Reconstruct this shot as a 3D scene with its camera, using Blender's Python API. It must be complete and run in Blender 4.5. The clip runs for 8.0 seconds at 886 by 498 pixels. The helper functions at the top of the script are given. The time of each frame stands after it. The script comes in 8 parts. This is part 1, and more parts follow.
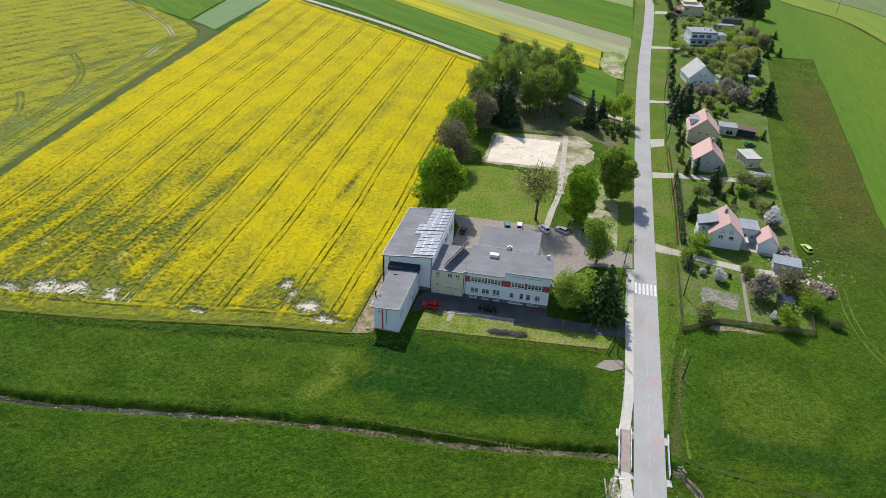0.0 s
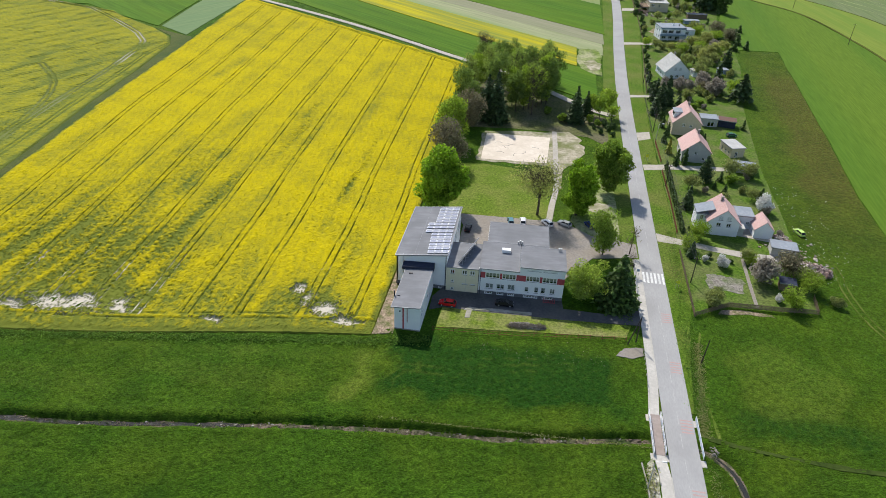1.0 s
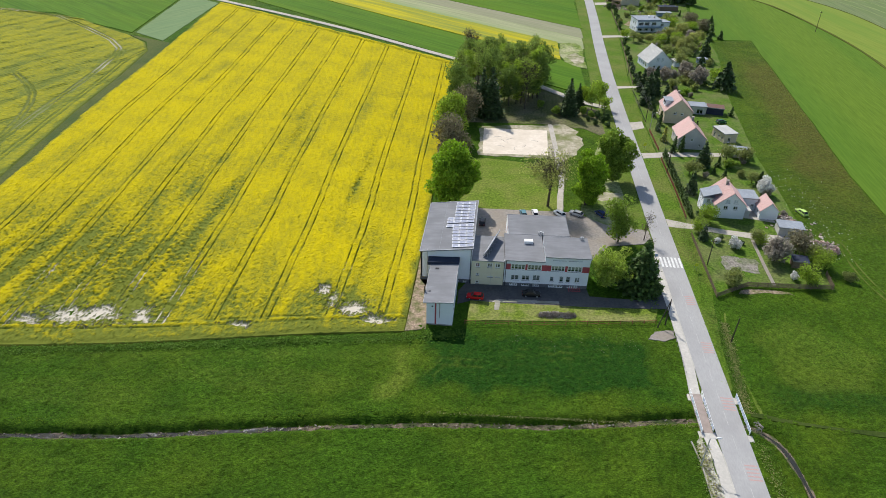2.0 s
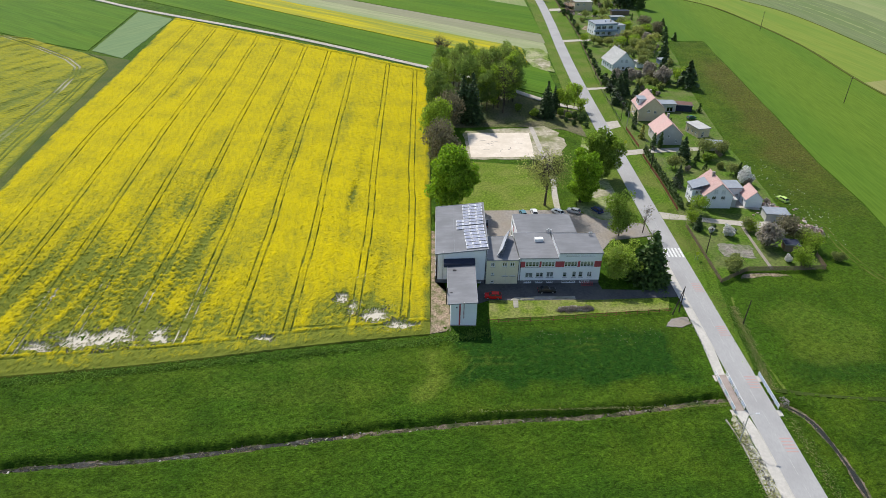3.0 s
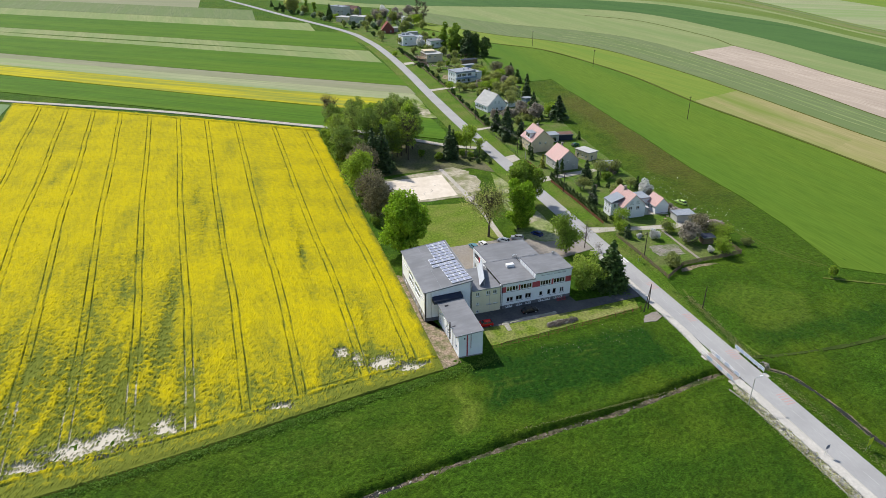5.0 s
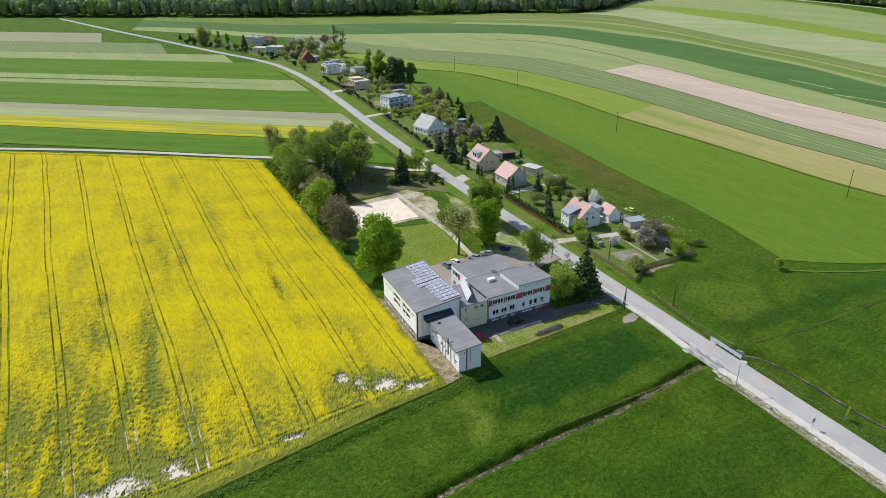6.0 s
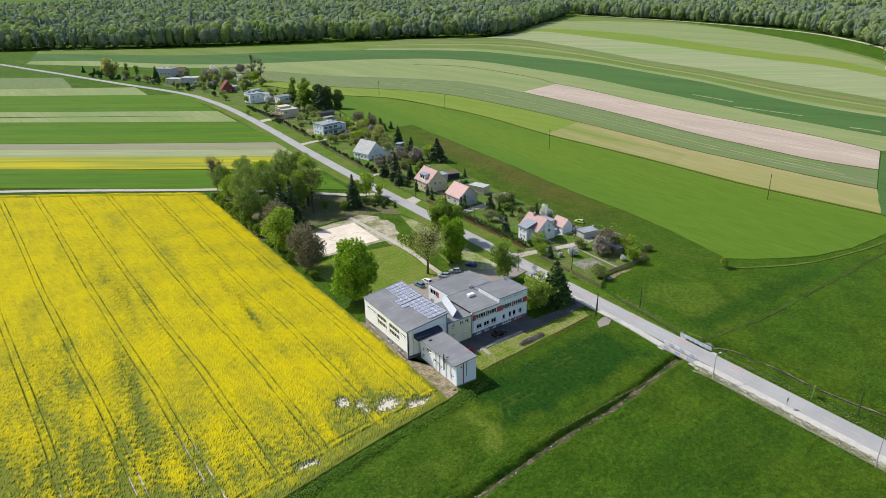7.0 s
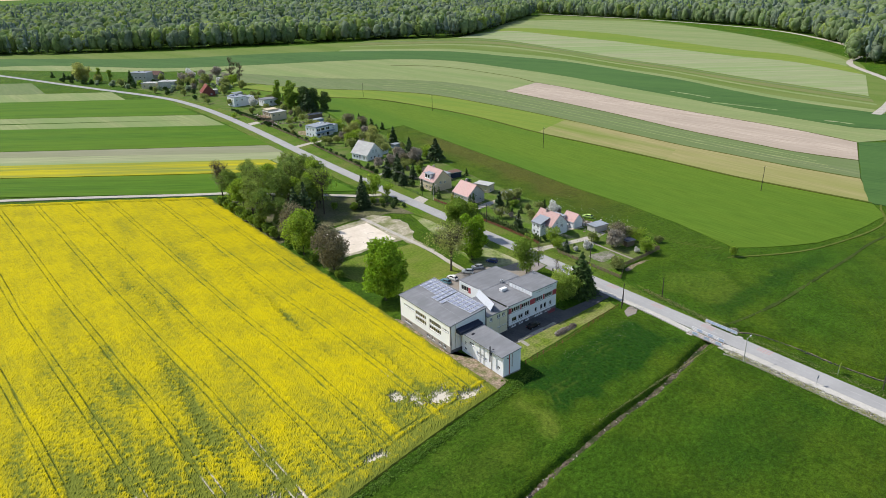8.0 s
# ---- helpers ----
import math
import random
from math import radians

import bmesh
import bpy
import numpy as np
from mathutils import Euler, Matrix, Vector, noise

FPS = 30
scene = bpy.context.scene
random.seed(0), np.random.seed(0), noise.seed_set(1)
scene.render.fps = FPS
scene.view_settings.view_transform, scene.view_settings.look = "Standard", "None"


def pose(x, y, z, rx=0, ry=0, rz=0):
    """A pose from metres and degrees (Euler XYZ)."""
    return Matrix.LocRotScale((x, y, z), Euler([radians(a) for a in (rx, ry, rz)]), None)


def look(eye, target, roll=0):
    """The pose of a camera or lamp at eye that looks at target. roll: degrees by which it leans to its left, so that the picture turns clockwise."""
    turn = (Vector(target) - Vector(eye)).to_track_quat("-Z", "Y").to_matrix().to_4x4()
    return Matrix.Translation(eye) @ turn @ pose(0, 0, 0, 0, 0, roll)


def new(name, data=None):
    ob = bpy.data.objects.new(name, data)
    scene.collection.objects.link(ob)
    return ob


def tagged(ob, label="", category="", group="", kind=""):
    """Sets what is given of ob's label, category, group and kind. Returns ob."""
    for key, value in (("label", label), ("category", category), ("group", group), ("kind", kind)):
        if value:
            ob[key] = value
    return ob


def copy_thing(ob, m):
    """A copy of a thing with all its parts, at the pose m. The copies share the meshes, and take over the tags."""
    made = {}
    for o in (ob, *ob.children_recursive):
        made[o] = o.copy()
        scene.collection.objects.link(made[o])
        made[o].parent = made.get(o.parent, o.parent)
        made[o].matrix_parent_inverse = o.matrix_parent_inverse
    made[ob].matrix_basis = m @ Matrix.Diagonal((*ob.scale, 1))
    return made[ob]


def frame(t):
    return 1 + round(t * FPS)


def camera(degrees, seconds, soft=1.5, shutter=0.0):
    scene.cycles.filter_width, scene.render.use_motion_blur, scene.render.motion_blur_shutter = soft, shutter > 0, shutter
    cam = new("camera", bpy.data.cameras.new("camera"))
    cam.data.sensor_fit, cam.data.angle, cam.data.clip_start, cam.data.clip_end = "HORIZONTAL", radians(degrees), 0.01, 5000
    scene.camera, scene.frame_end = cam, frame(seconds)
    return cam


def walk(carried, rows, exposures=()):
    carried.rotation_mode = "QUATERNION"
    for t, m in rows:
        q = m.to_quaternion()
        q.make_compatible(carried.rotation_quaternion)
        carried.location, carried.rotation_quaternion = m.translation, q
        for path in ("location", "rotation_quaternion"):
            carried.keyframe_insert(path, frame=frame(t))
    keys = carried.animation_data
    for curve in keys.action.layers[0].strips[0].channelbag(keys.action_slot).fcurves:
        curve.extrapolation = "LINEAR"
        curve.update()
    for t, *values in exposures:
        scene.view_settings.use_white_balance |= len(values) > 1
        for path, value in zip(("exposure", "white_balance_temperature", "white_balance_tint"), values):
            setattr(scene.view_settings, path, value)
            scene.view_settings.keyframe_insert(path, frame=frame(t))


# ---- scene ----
cam = camera(67.6, 8.0, soft=0.75)
METRES, EYE, TILT, LEAN, TURN = 8.0, 1.5, 0.0, 0.0, 8.2
PATH = [
    (0, (40.268, -112.399, 99.215), (39.907, -110.759, 98.129), 2.4),
    (0.5, (34.237, -114.389, 98.773), (33.932, -112.734, 97.692), 2.4),
    (1, (27.67, -116.046, 98.244), (27.425, -114.379, 97.166), 2.3),
    (1.5, (20.68, -117.669, 97.322), (20.494, -115.993, 96.248), 2.1),
    (2.8, (-0.297, -120.705, 94.966), (-0.319, -119.007, 93.91), 1.2),
    (3, (-3.808, -121.55, 94.843), (-3.784, -119.843, 93.802), 1.3),
    (3.5, (-12.662, -122.377, 94.067), (-12.523, -120.652, 93.065), 0.9),
    (4, (-21.596, -122.735, 93.608), (-21.339, -121.002, 92.643), 0.6),
    (4.5, (-31.0, -122.894, 93.147), (-30.615, -121.164, 92.22), 0.2),
    (6, (-59.193, -119.58, 93.646), (-58.429, -117.928, 92.818), -0.7),
    (6.5, (-68.478, -117.199, 94.012), (-67.59, -115.593, 93.216), -1.0),
    (7, (-77.884, -114.725, 94.794), (-76.877, -113.177, 94.026), -1.1),
    (7.5, (-87.59, -111.418, 95.927), (-86.487, -109.938, 95.156), -1.3),
    (8, (-97.295, -107.293, 96.409), (-96.2, -105.807, 95.638), -1.4),
]
walk(cam, [(t, look(eye, target, roll)) for t, eye, target, roll in PATH])

# ---- light ----
SUN_EL, SUN_AZ = 46.0, math.atan2(-0.47, 0.88)
world = bpy.data.worlds.new("sky")
scene.world = world
world.use_nodes = True
wt = world.node_tree
sky = wt.nodes.new("ShaderNodeTexSky")
sky.sky_type, sky.sun_disc = "NISHITA", False
sky.sun_elevation, sky.sun_rotation = radians(SUN_EL), SUN_AZ
sky.air_density, sky.dust_density = 1.0, 1.0
wt.links.new(sky.outputs[0], wt.nodes["Background"].inputs[0])
wt.nodes["Background"].inputs[1].default_value = 0.15
sun = new("sun", bpy.data.lights.new("sun", "SUN"))
sun.data.energy, sun.data.angle, sun.data.color = 4.8, radians(0.53), (1.0, 0.95, 0.87)
sh = math.cos(radians(SUN_EL))
sun.matrix_world = look((0, 0, 300), (0.47 * sh * 100, -0.88 * sh * 100, 300 - math.sin(radians(SUN_EL)) * 100))

# ---- materials ----
def mat(name, dark, light, scale=1.0,  broad=None, broad_scale=0.05, amount=0.5, rough=0.9, bump=0.3, metal=0.0, vary=0.0, island=False, streak=None, detail=6.0, depth=0.1, leaf=False, patch=None, patch_scale=0.2, grain=0.0, tint=(1.25, 1.38, 0.7), through_leaf=0.5):
    """Two-scale procedural surface; streak = (angle in degrees, stretch) draws the fine grain out along a line."""
    m = bpy.data.materials.new(name)
    m.use_nodes = True
    t = m.node_tree
    n, l = t.nodes, t.links
    bsdf = n["Principled BSDF"]
    bsdf.inputs["Roughness"].default_value = rough
    bsdf.inputs["Metallic"].default_value = metal
    bsdf.inputs["Specular IOR Level"].default_value = 0.08 if rough > 0.84 or leaf else 0.35
    co = n.new("ShaderNodeTexCoord")
    vec = co.outputs["Object"]
    if streak:
        mp = n.new("ShaderNodeMapping")
        mp.vector_type = "TEXTURE"
        mp.inputs["Rotation"].default_value[2] = radians(streak[0])
        mp.inputs["Scale"].default_value[0] = streak[1]
        l.new(vec, mp.inputs["Vector"])
        fvec = mp.outputs[0]
    else:
        fvec = vec
    fine = n.new("ShaderNodeTexNoise")
    fine.inputs["Scale"].default_value, fine.inputs["Detail"].default_value, fine.inputs["Roughness"].default_value = scale, detail, 0.65
    l.new(fvec, fine.inputs["Vector"])
    ramp = n.new("ShaderNodeValToRGB")
    ramp.color_ramp.elements[0].position, ramp.color_ramp.elements[1].position = 0.32, 0.68
    ramp.color_ramp.elements[0].color, ramp.color_ramp.elements[1].color = (*dark, 1), (*light, 1)
    l.new(fine.outputs[0], ramp.inputs[0])
    col = ramp.outputs[0]
    if broad:
        big = n.new("ShaderNodeTexNoise")
        big.inputs["Scale"].default_value, big.inputs["Detail"].default_value = broad_scale, 5.0
        l.new(fvec if streak and streak[1] >= 10 else vec, big.inputs["Vector"])
        br = n.new("ShaderNodeMapRange")
        br.inputs[1].default_value, br.inputs[2].default_value, br.inputs[4].default_value = 0.4, 0.65, amount
        l.new(big.outputs[0], br.inputs[0])
        mix = n.new("ShaderNodeMixRGB")
        mix.inputs[2].default_value = (*broad, 1)
        l.new(br.outputs[0], mix.inputs[0])
        l.new(col, mix.inputs[1])
        col = mix.outputs[0]
    if patch:
        mid = n.new("ShaderNodeTexNoise")
        mid.inputs["Scale"].default_value, mid.inputs["Detail"].default_value, mid.inputs["Roughness"].default_value = patch_scale, 8.0, 0.7
        l.new(vec, mid.inputs["Vector"])
        pr = n.new("ShaderNodeMapRange")
        pr.inputs[1].default_value, pr.inputs[2].default_value, pr.inputs[4].default_value = 0.42, 0.66, 0.75
        l.new(mid.outputs[0], pr.inputs[0])
        pm = n.new("ShaderNodeMixRGB")
        pm.inputs[2].default_value = (*patch, 1)
        l.new(pr.outputs[0], pm.inputs[0])
        l.new(col, pm.inputs[1])
        col = pm.outputs[0]
    if vary:
        rnd = n.new("ShaderNodeNewGeometry").outputs["Random Per Island"] if island else n.new("ShaderNodeObjectInfo").outputs["Random"]
        rr = n.new("ShaderNodeMapRange")
        rr.inputs[3].default_value, rr.inputs[4].default_value = 1 - vary, 1 + vary
        l.new(rnd, rr.inputs[0])
        hsv = n.new("ShaderNodeHueSaturation")
        l.new(rr.outputs[0], hsv.inputs["Value"])
        l.new(col, hsv.inputs["Color"])
        col = hsv.outputs[0]
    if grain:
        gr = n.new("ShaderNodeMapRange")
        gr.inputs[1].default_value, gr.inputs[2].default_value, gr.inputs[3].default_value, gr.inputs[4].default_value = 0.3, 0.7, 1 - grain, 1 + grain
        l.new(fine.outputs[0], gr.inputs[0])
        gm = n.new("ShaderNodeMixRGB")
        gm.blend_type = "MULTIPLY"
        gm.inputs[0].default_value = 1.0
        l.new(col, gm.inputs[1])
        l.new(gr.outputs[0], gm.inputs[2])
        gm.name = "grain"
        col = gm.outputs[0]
    l.new(col, bsdf.inputs["Base Color"])
    if bump:
        b = n.new("ShaderNodeBump")
        b.inputs["Strength"].default_value, b.inputs["Distance"].default_value = bump, depth
        l.new(fine.outputs[0], b.inputs["Height"])
        l.new(b.outputs[0], bsdf.inputs["Normal"])
    if leaf:
        tr = n.new("ShaderNodeBsdfTranslucent")
        warm = n.new("ShaderNodeMixRGB")
        warm.blend_type = "MULTIPLY"
        warm.inputs[0].default_value = 1.0
        warm.inputs[2].default_value = (*tint, 1)
        l.new(col, warm.inputs[1])
        l.new(warm.outputs[0], tr.inputs[0])
        ms = n.new("ShaderNodeMixShader")
        ms.inputs[0].default_value = through_leaf
        l.new(bsdf.outputs[0], ms.inputs[1])
        l.new(tr.outputs[0], ms.inputs[2])
        l.new(ms.outputs[0], n["Material Output"].inputs[0])
    return m


def glass_mat(name):
    m = bpy.data.materials.new(name)
    m.use_nodes = True
    t = m.node_tree
    n, l = t.nodes, t.links
    gl, tr, ms, fr = n.new("ShaderNodeBsdfGlossy"), n.new("ShaderNodeBsdfTransparent"), n.new("ShaderNodeMixShader"), n.new("ShaderNodeFresnel")
    gl.inputs["Roughness"].default_value = 0.02
    tr.inputs[0].default_value = (0.75, 0.8, 0.8, 1)
    fr.inputs[0].default_value = 1.6
    l.new(fr.outputs[0], ms.inputs[0])
    l.new(tr.outputs[0], ms.inputs[1])
    l.new(gl.outputs[0], ms.inputs[2])
    l.new(ms.outputs[0], n["Material Output"].inputs[0])
    return m


def rape_mat(name, flower, leafy, soil, grain=93):
    """A flowering crop: flowers where it stands tall, leaves below, soil where nothing grew."""
    m = bpy.data.materials.new(name)
    m.use_nodes = True
    t = m.node_tree
    n, l = t.nodes, t.links
    bsdf = n["Principled BSDF"]
    bsdf.inputs["Roughness"].default_value = 0.85
    bsdf.inputs["Specular IOR Level"].default_value = 0.04
    co = n.new("ShaderNodeTexCoord")
    sep = n.new("ShaderNodeSeparateXYZ")
    l.new(co.outputs["Object"], sep.inputs[0])

    def noise_at(scale, detail, stretch=None):
        v = co.outputs["Object"]
        if stretch:
            mp = n.new("ShaderNodeMapping")
            mp.vector_type = "TEXTURE"
            mp.inputs["Rotation"].default_value[2] = radians(grain)
            mp.inputs["Scale"].default_value[0] = stretch
            l.new(v, mp.inputs[0])
            v = mp.outputs[0]
        k = n.new("ShaderNodeTexNoise")
        k.inputs["Scale"].default_value, k.inputs["Detail"].default_value, k.inputs["Roughness"].default_value = scale, detail, 0.7
        l.new(v, k.inputs["Vector"])
        return k.outputs[0]

    def mathn(op, a, b):
        k = n.new("ShaderNodeMath")
        k.operation = op
        for i, v in enumerate((a, b)):
            if isinstance(v, (int, float)):
                k.inputs[i].default_value = v
            else:
                l.new(v, k.inputs[i])
        return k.outputs[0]

    clump, streaky, broad = noise_at(1.9, 9), noise_at(0.7, 5, 14), noise_at(0.03, 4, 3)
    jitter = mathn("ADD", mathn("MULTIPLY", mathn("SUBTRACT", clump, 0.5), 0.55), mathn("MULTIPLY", mathn("SUBTRACT", streaky, 0.5), 0.4))
    jitter = mathn("ADD", jitter, mathn("MULTIPLY", mathn("SUBTRACT", broad, 0.5), 0.4))
    tall = mathn("ADD", sep.outputs[2], jitter)
    ramp = n.new("ShaderNodeValToRGB")
    cr = ramp.color_ramp
    cr.elements[0].position, cr.elements[0].color = 0.10, (*(v * 0.7 for v in leafy), 1)
    cr.elements[1].position, cr.elements[1].color = 1.0, (*flower, 1)
    for p, c in ((0.18, leafy), (0.49, leafy), (0.66, tuple(0.58 * a + 0.42 * b for a, b in zip(leafy, flower))), (0.85, tuple(0.22 * a + 0.78 * b for a, b in zip(leafy, flower)))):
        e = cr.elements.new(p)
        e.color = (*c, 1)
    l.new(tall, ramp.inputs[0])
    bare = n.new("ShaderNodeAttribute")
    bare.attribute_name = "bare"
    earth = n.new("ShaderNodeMixRGB")
    earth.inputs[2].default_value = (*soil, 1)
    l.new(bare.outputs["Fac"], earth.inputs[0])
    l.new(ramp.outputs[0], earth.inputs[1])
    l.new(earth.outputs[0], bsdf.inputs["Base Color"])
    b = n.new("ShaderNodeBump")
    b.inputs["Strength"].default_value, b.inputs["Distance"].default_value = 0.5, 0.2
    l.new(clump, b.inputs["Height"])
    l.new(b.outputs[0], bsdf.inputs["Normal"])
    return m


def meadow_mat(name, dark, light, lush, dry):
    """Meadow grass that turns lusher or drier where the ground says so."""
    # the strong grain also paints small shade between tufts into the colour
    m = mat(name, dark, light, 4.6, (0.092, 0.146, 0.009), 0.035, 0.75, bump=1.0, streak=(5, 2.2), depth=0.6, detail=12, patch=(0.030, 0.078, 0.004), patch_scale=0.11, grain=0.48)
    n, l = m.node_tree.nodes, m.node_tree.links
    bsdf = n["Principled BSDF"]
    # clumps of taller grass: lit tops and shaded hollows multiplied into the colour, plus relief
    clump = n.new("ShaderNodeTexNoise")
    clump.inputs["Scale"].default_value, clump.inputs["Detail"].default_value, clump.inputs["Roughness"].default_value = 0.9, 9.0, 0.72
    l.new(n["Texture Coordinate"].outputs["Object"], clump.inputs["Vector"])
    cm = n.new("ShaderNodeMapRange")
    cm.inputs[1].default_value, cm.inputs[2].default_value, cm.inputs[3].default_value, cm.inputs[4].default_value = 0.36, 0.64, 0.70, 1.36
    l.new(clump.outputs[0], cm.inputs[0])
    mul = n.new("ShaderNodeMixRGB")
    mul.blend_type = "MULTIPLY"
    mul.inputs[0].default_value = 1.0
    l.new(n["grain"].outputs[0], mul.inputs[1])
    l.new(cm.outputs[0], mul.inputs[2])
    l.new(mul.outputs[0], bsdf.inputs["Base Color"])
    cb = n.new("ShaderNodeBump")
    cb.inputs["Strength"].default_value, cb.inputs["Distance"].default_value = 0.7, 0.5
    l.new(clump.outputs[0], cb.inputs["Height"])
    l.new(n["Bump"].outputs[0], cb.inputs["Normal"])
    l.new(cb.outputs[0], bsdf.inputs["Normal"])
    col = n["grain"].inputs[1].links[0].from_socket
    for key, tone in (("lush", lush), ("dry", dry)):
        a = n.new("ShaderNodeAttribute")
        a.attribute_name = key
        k = n.new("ShaderNodeTexNoise")
        k.inputs["Scale"].default_value, k.inputs["Detail"].default_value, k.inputs["Roughness"].default_value = 0.7, 10.0, 0.75
        r = n.new("ShaderNodeMath")
        r.operation = "MULTIPLY_ADD"
        r.inputs[1].default_value, r.inputs[2].default_value = 2.4, -1.2
        l.new(n["Texture Coordinate"].outputs["Object"], k.inputs["Vector"])
        l.new(k.outputs[0], r.inputs[0])
        q = n.new("ShaderNodeMath")
        q.operation = "ADD"
        l.new(a.outputs["Fac"], q.inputs[0])
        l.new(r.outputs[0], q.inputs[1])
        g = n.new("ShaderNodeMath")
        g.operation, g.use_clamp = "MULTIPLY", True
        l.new(a.outputs["Fac"], g.inputs[1])
        l.new(q.outputs[0], g.inputs[0])
        x = n.new("ShaderNodeMixRGB")
        x.inputs[2].default_value = (*tone, 1)
        l.new(g.outputs[0], x.inputs[0])
        l.new(col, x.inputs[1])
        col = x.outputs[0]
    l.new(col, n["grain"].inputs[1])
    return m


M = {}
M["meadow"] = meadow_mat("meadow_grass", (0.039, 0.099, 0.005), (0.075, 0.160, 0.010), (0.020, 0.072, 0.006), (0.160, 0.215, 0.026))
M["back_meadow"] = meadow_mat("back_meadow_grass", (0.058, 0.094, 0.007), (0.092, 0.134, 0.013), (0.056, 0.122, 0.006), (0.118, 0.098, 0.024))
M["tuft"] = mat("grass_tufts", (0.052, 0.115, 0.007), (0.110, 0.210, 0.014), 0.25, (0.150, 0.180, 0.020), 0.03, 0.7, rough=0.8, bump=0.0, vary=0.25, island=True, leaf=True)
M["straw"] = mat("dead_grass", (0.26, 0.27, 0.110), (0.46, 0.44, 0.220), 0.5, rough=0.85, bump=0.0, vary=0.3, island=True, leaf=True, tint=(1.1, 1.1, 0.9), through_leaf=0.6)
M["weed"] = mat("rank_weeds", (0.080, 0.168, 0.022), (0.176, 0.272, 0.054), 0.3, rough=0.8, bump=0.0, vary=0.4, island=True, leaf=True)
M["verge"] = mat("roadside_grass", (0.052, 0.112, 0.006), (0.105, 0.175, 0.016), 1.6, (0.17, 0.165, 0.050), 0.07, 0.55, bump=0.8, depth=0.25, detail=10, grain=0.4)
M["lawn"] = mat("lawn_grass", (0.078, 0.132, 0.010), (0.142, 0.205, 0.024), 1.6, (0.19, 0.195, 0.050), 0.12, 0.6, bump=0.4, depth=0.1, detail=10, grain=0.4)
M["lawn_worn"] = mat("worn_lawn_grass", (0.085, 0.140, 0.012), (0.160, 0.210, 0.030), 1.6, (0.27, 0.245, 0.110), 0.22, 0.62, bump=0.4, depth=0.1, detail=10, grain=0.4)
M["garden"] = mat("garden_grass", (0.046, 0.104, 0.008), (0.102, 0.172, 0.020), 1.4, (0.16, 0.155, 0.070), 0.13, 0.6, bump=0.5, depth=0.1, detail=10, grain=0.4)
M["brown_meadow"] = mat("dry_meadow_grass", (0.060, 0.086, 0.010), (0.084, 0.108, 0.015), 2.2, (0.105, 0.092, 0.020), 0.03, 0.6, bump=0.5, depth=0.12, detail=10, grain=0.15)
M["wheat"] = mat("bright_green_corn", (0.086, 0.150, 0.012), (0.114, 0.186, 0.018), 1.3, (0.062, 0.142, 0.013), 0.030, 0.7, bump=0.4, streak=(88, 16), depth=0.1, grain=0.10)
M["wheat_dark"] = mat("dark_green_corn", (0.046, 0.114, 0.006), (0.074, 0.162, 0.010), 0.9, (0.089, 0.166, 0.009), 0.080, 0.8, bump=0.5, streak=(-36, 30), depth=0.1, grain=0.15)
# far corn: colour shifted towards blue-grey to carry distance haze
M["wheat_far"] = mat("hazy_green_corn", (0.040, 0.092, 0.024), (0.078, 0.152, 0.042), 0.6, (0.074, 0.148, 0.038), 0.040, 0.8, bump=0.5, streak=(110, 14))
M["pale"] = mat("pale_sown_field", (0.225, 0.245, 0.130), (0.345, 0.360, 0.205), 0.5, (0.20, 0.29, 0.10), 0.060, 0.8, bump=0.5, streak=(-36, 20))
M["pale_green"] = mat("pale_green_field", (0.190, 0.225, 0.092), (0.275, 0.310, 0.135), 0.5, (0.170, 0.240, 0.080), 0.048, 0.8, bump=0.5, streak=(95, 16))
M["grey_green"] = mat("grey_green_field", (0.118, 0.155, 0.066), (0.185, 0.222, 0.100), 0.6, (0.130, 0.185, 0.064), 0.080, 0.8, bump=0.5, streak=(92, 16))
M["sage"] = mat("grey_sown_field", (0.215, 0.215, 0.135), (0.285, 0.280, 0.180), 0.6, (0.19, 0.22, 0.11), 0.06, 0.6, bump=0.3, streak=(-36, 14))
M["young_green"] = mat("sage_green_field", (0.125, 0.195, 0.085), (0.175, 0.245, 0.11), 0.6, (0.14, 0.22, 0.10), 0.06, 0.5, bump=0.3, streak=(60, 10))
M["tan"] = mat("ripening_tan_field", (0.255, 0.232, 0.092), (0.350, 0.308, 0.145), 0.6, (0.215, 0.240, 0.060), 0.05, 0.8, bump=0.5, streak=(90, 14))
M["tan_mid"] = mat("patchy_ripening_field", (0.255, 0.232, 0.092), (0.340, 0.300, 0.140), 0.6, (0.150, 0.215, 0.035), 0.05, 0.95, bump=0.5, streak=(90, 10))
M["lime"] = mat("yellow_green_field", (0.150, 0.205, 0.028), (0.205, 0.260, 0.045), 0.6, (0.130, 0.215, 0.03), 0.080, 0.8, bump=0.5, streak=(100, 14))
M["plough"] = mat("ploughed_soil", (0.316, 0.257, 0.203), (0.535, 0.443, 0.361), 0.8, (0.368, 0.304, 0.239), 0.048, 0.8, bump=0.5, streak=(94, 20))
M["mid_green"] = mat("green_pasture", (0.092, 0.150, 0.024), (0.140, 0.200, 0.042), 0.5, (0.165, 0.205, 0.060), 0.030, 0.8, bump=0.4, streak=(96, 14))
M["brown_pasture"] = mat("brownish_pasture", (0.150, 0.165, 0.060), (0.205, 0.215, 0.085), 0.5, (0.13, 0.18, 0.05), 0.05, 0.8, bump=0.4, streak=(96, 14))
M["dry_track"] = mat("flattened_dry_grass", (0.095, 0.125, 0.020), (0.150, 0.165, 0.040), 1.2, (0.07, 0.12, 0.012), 0.4, 0.8, bump=0.4, depth=0.1)
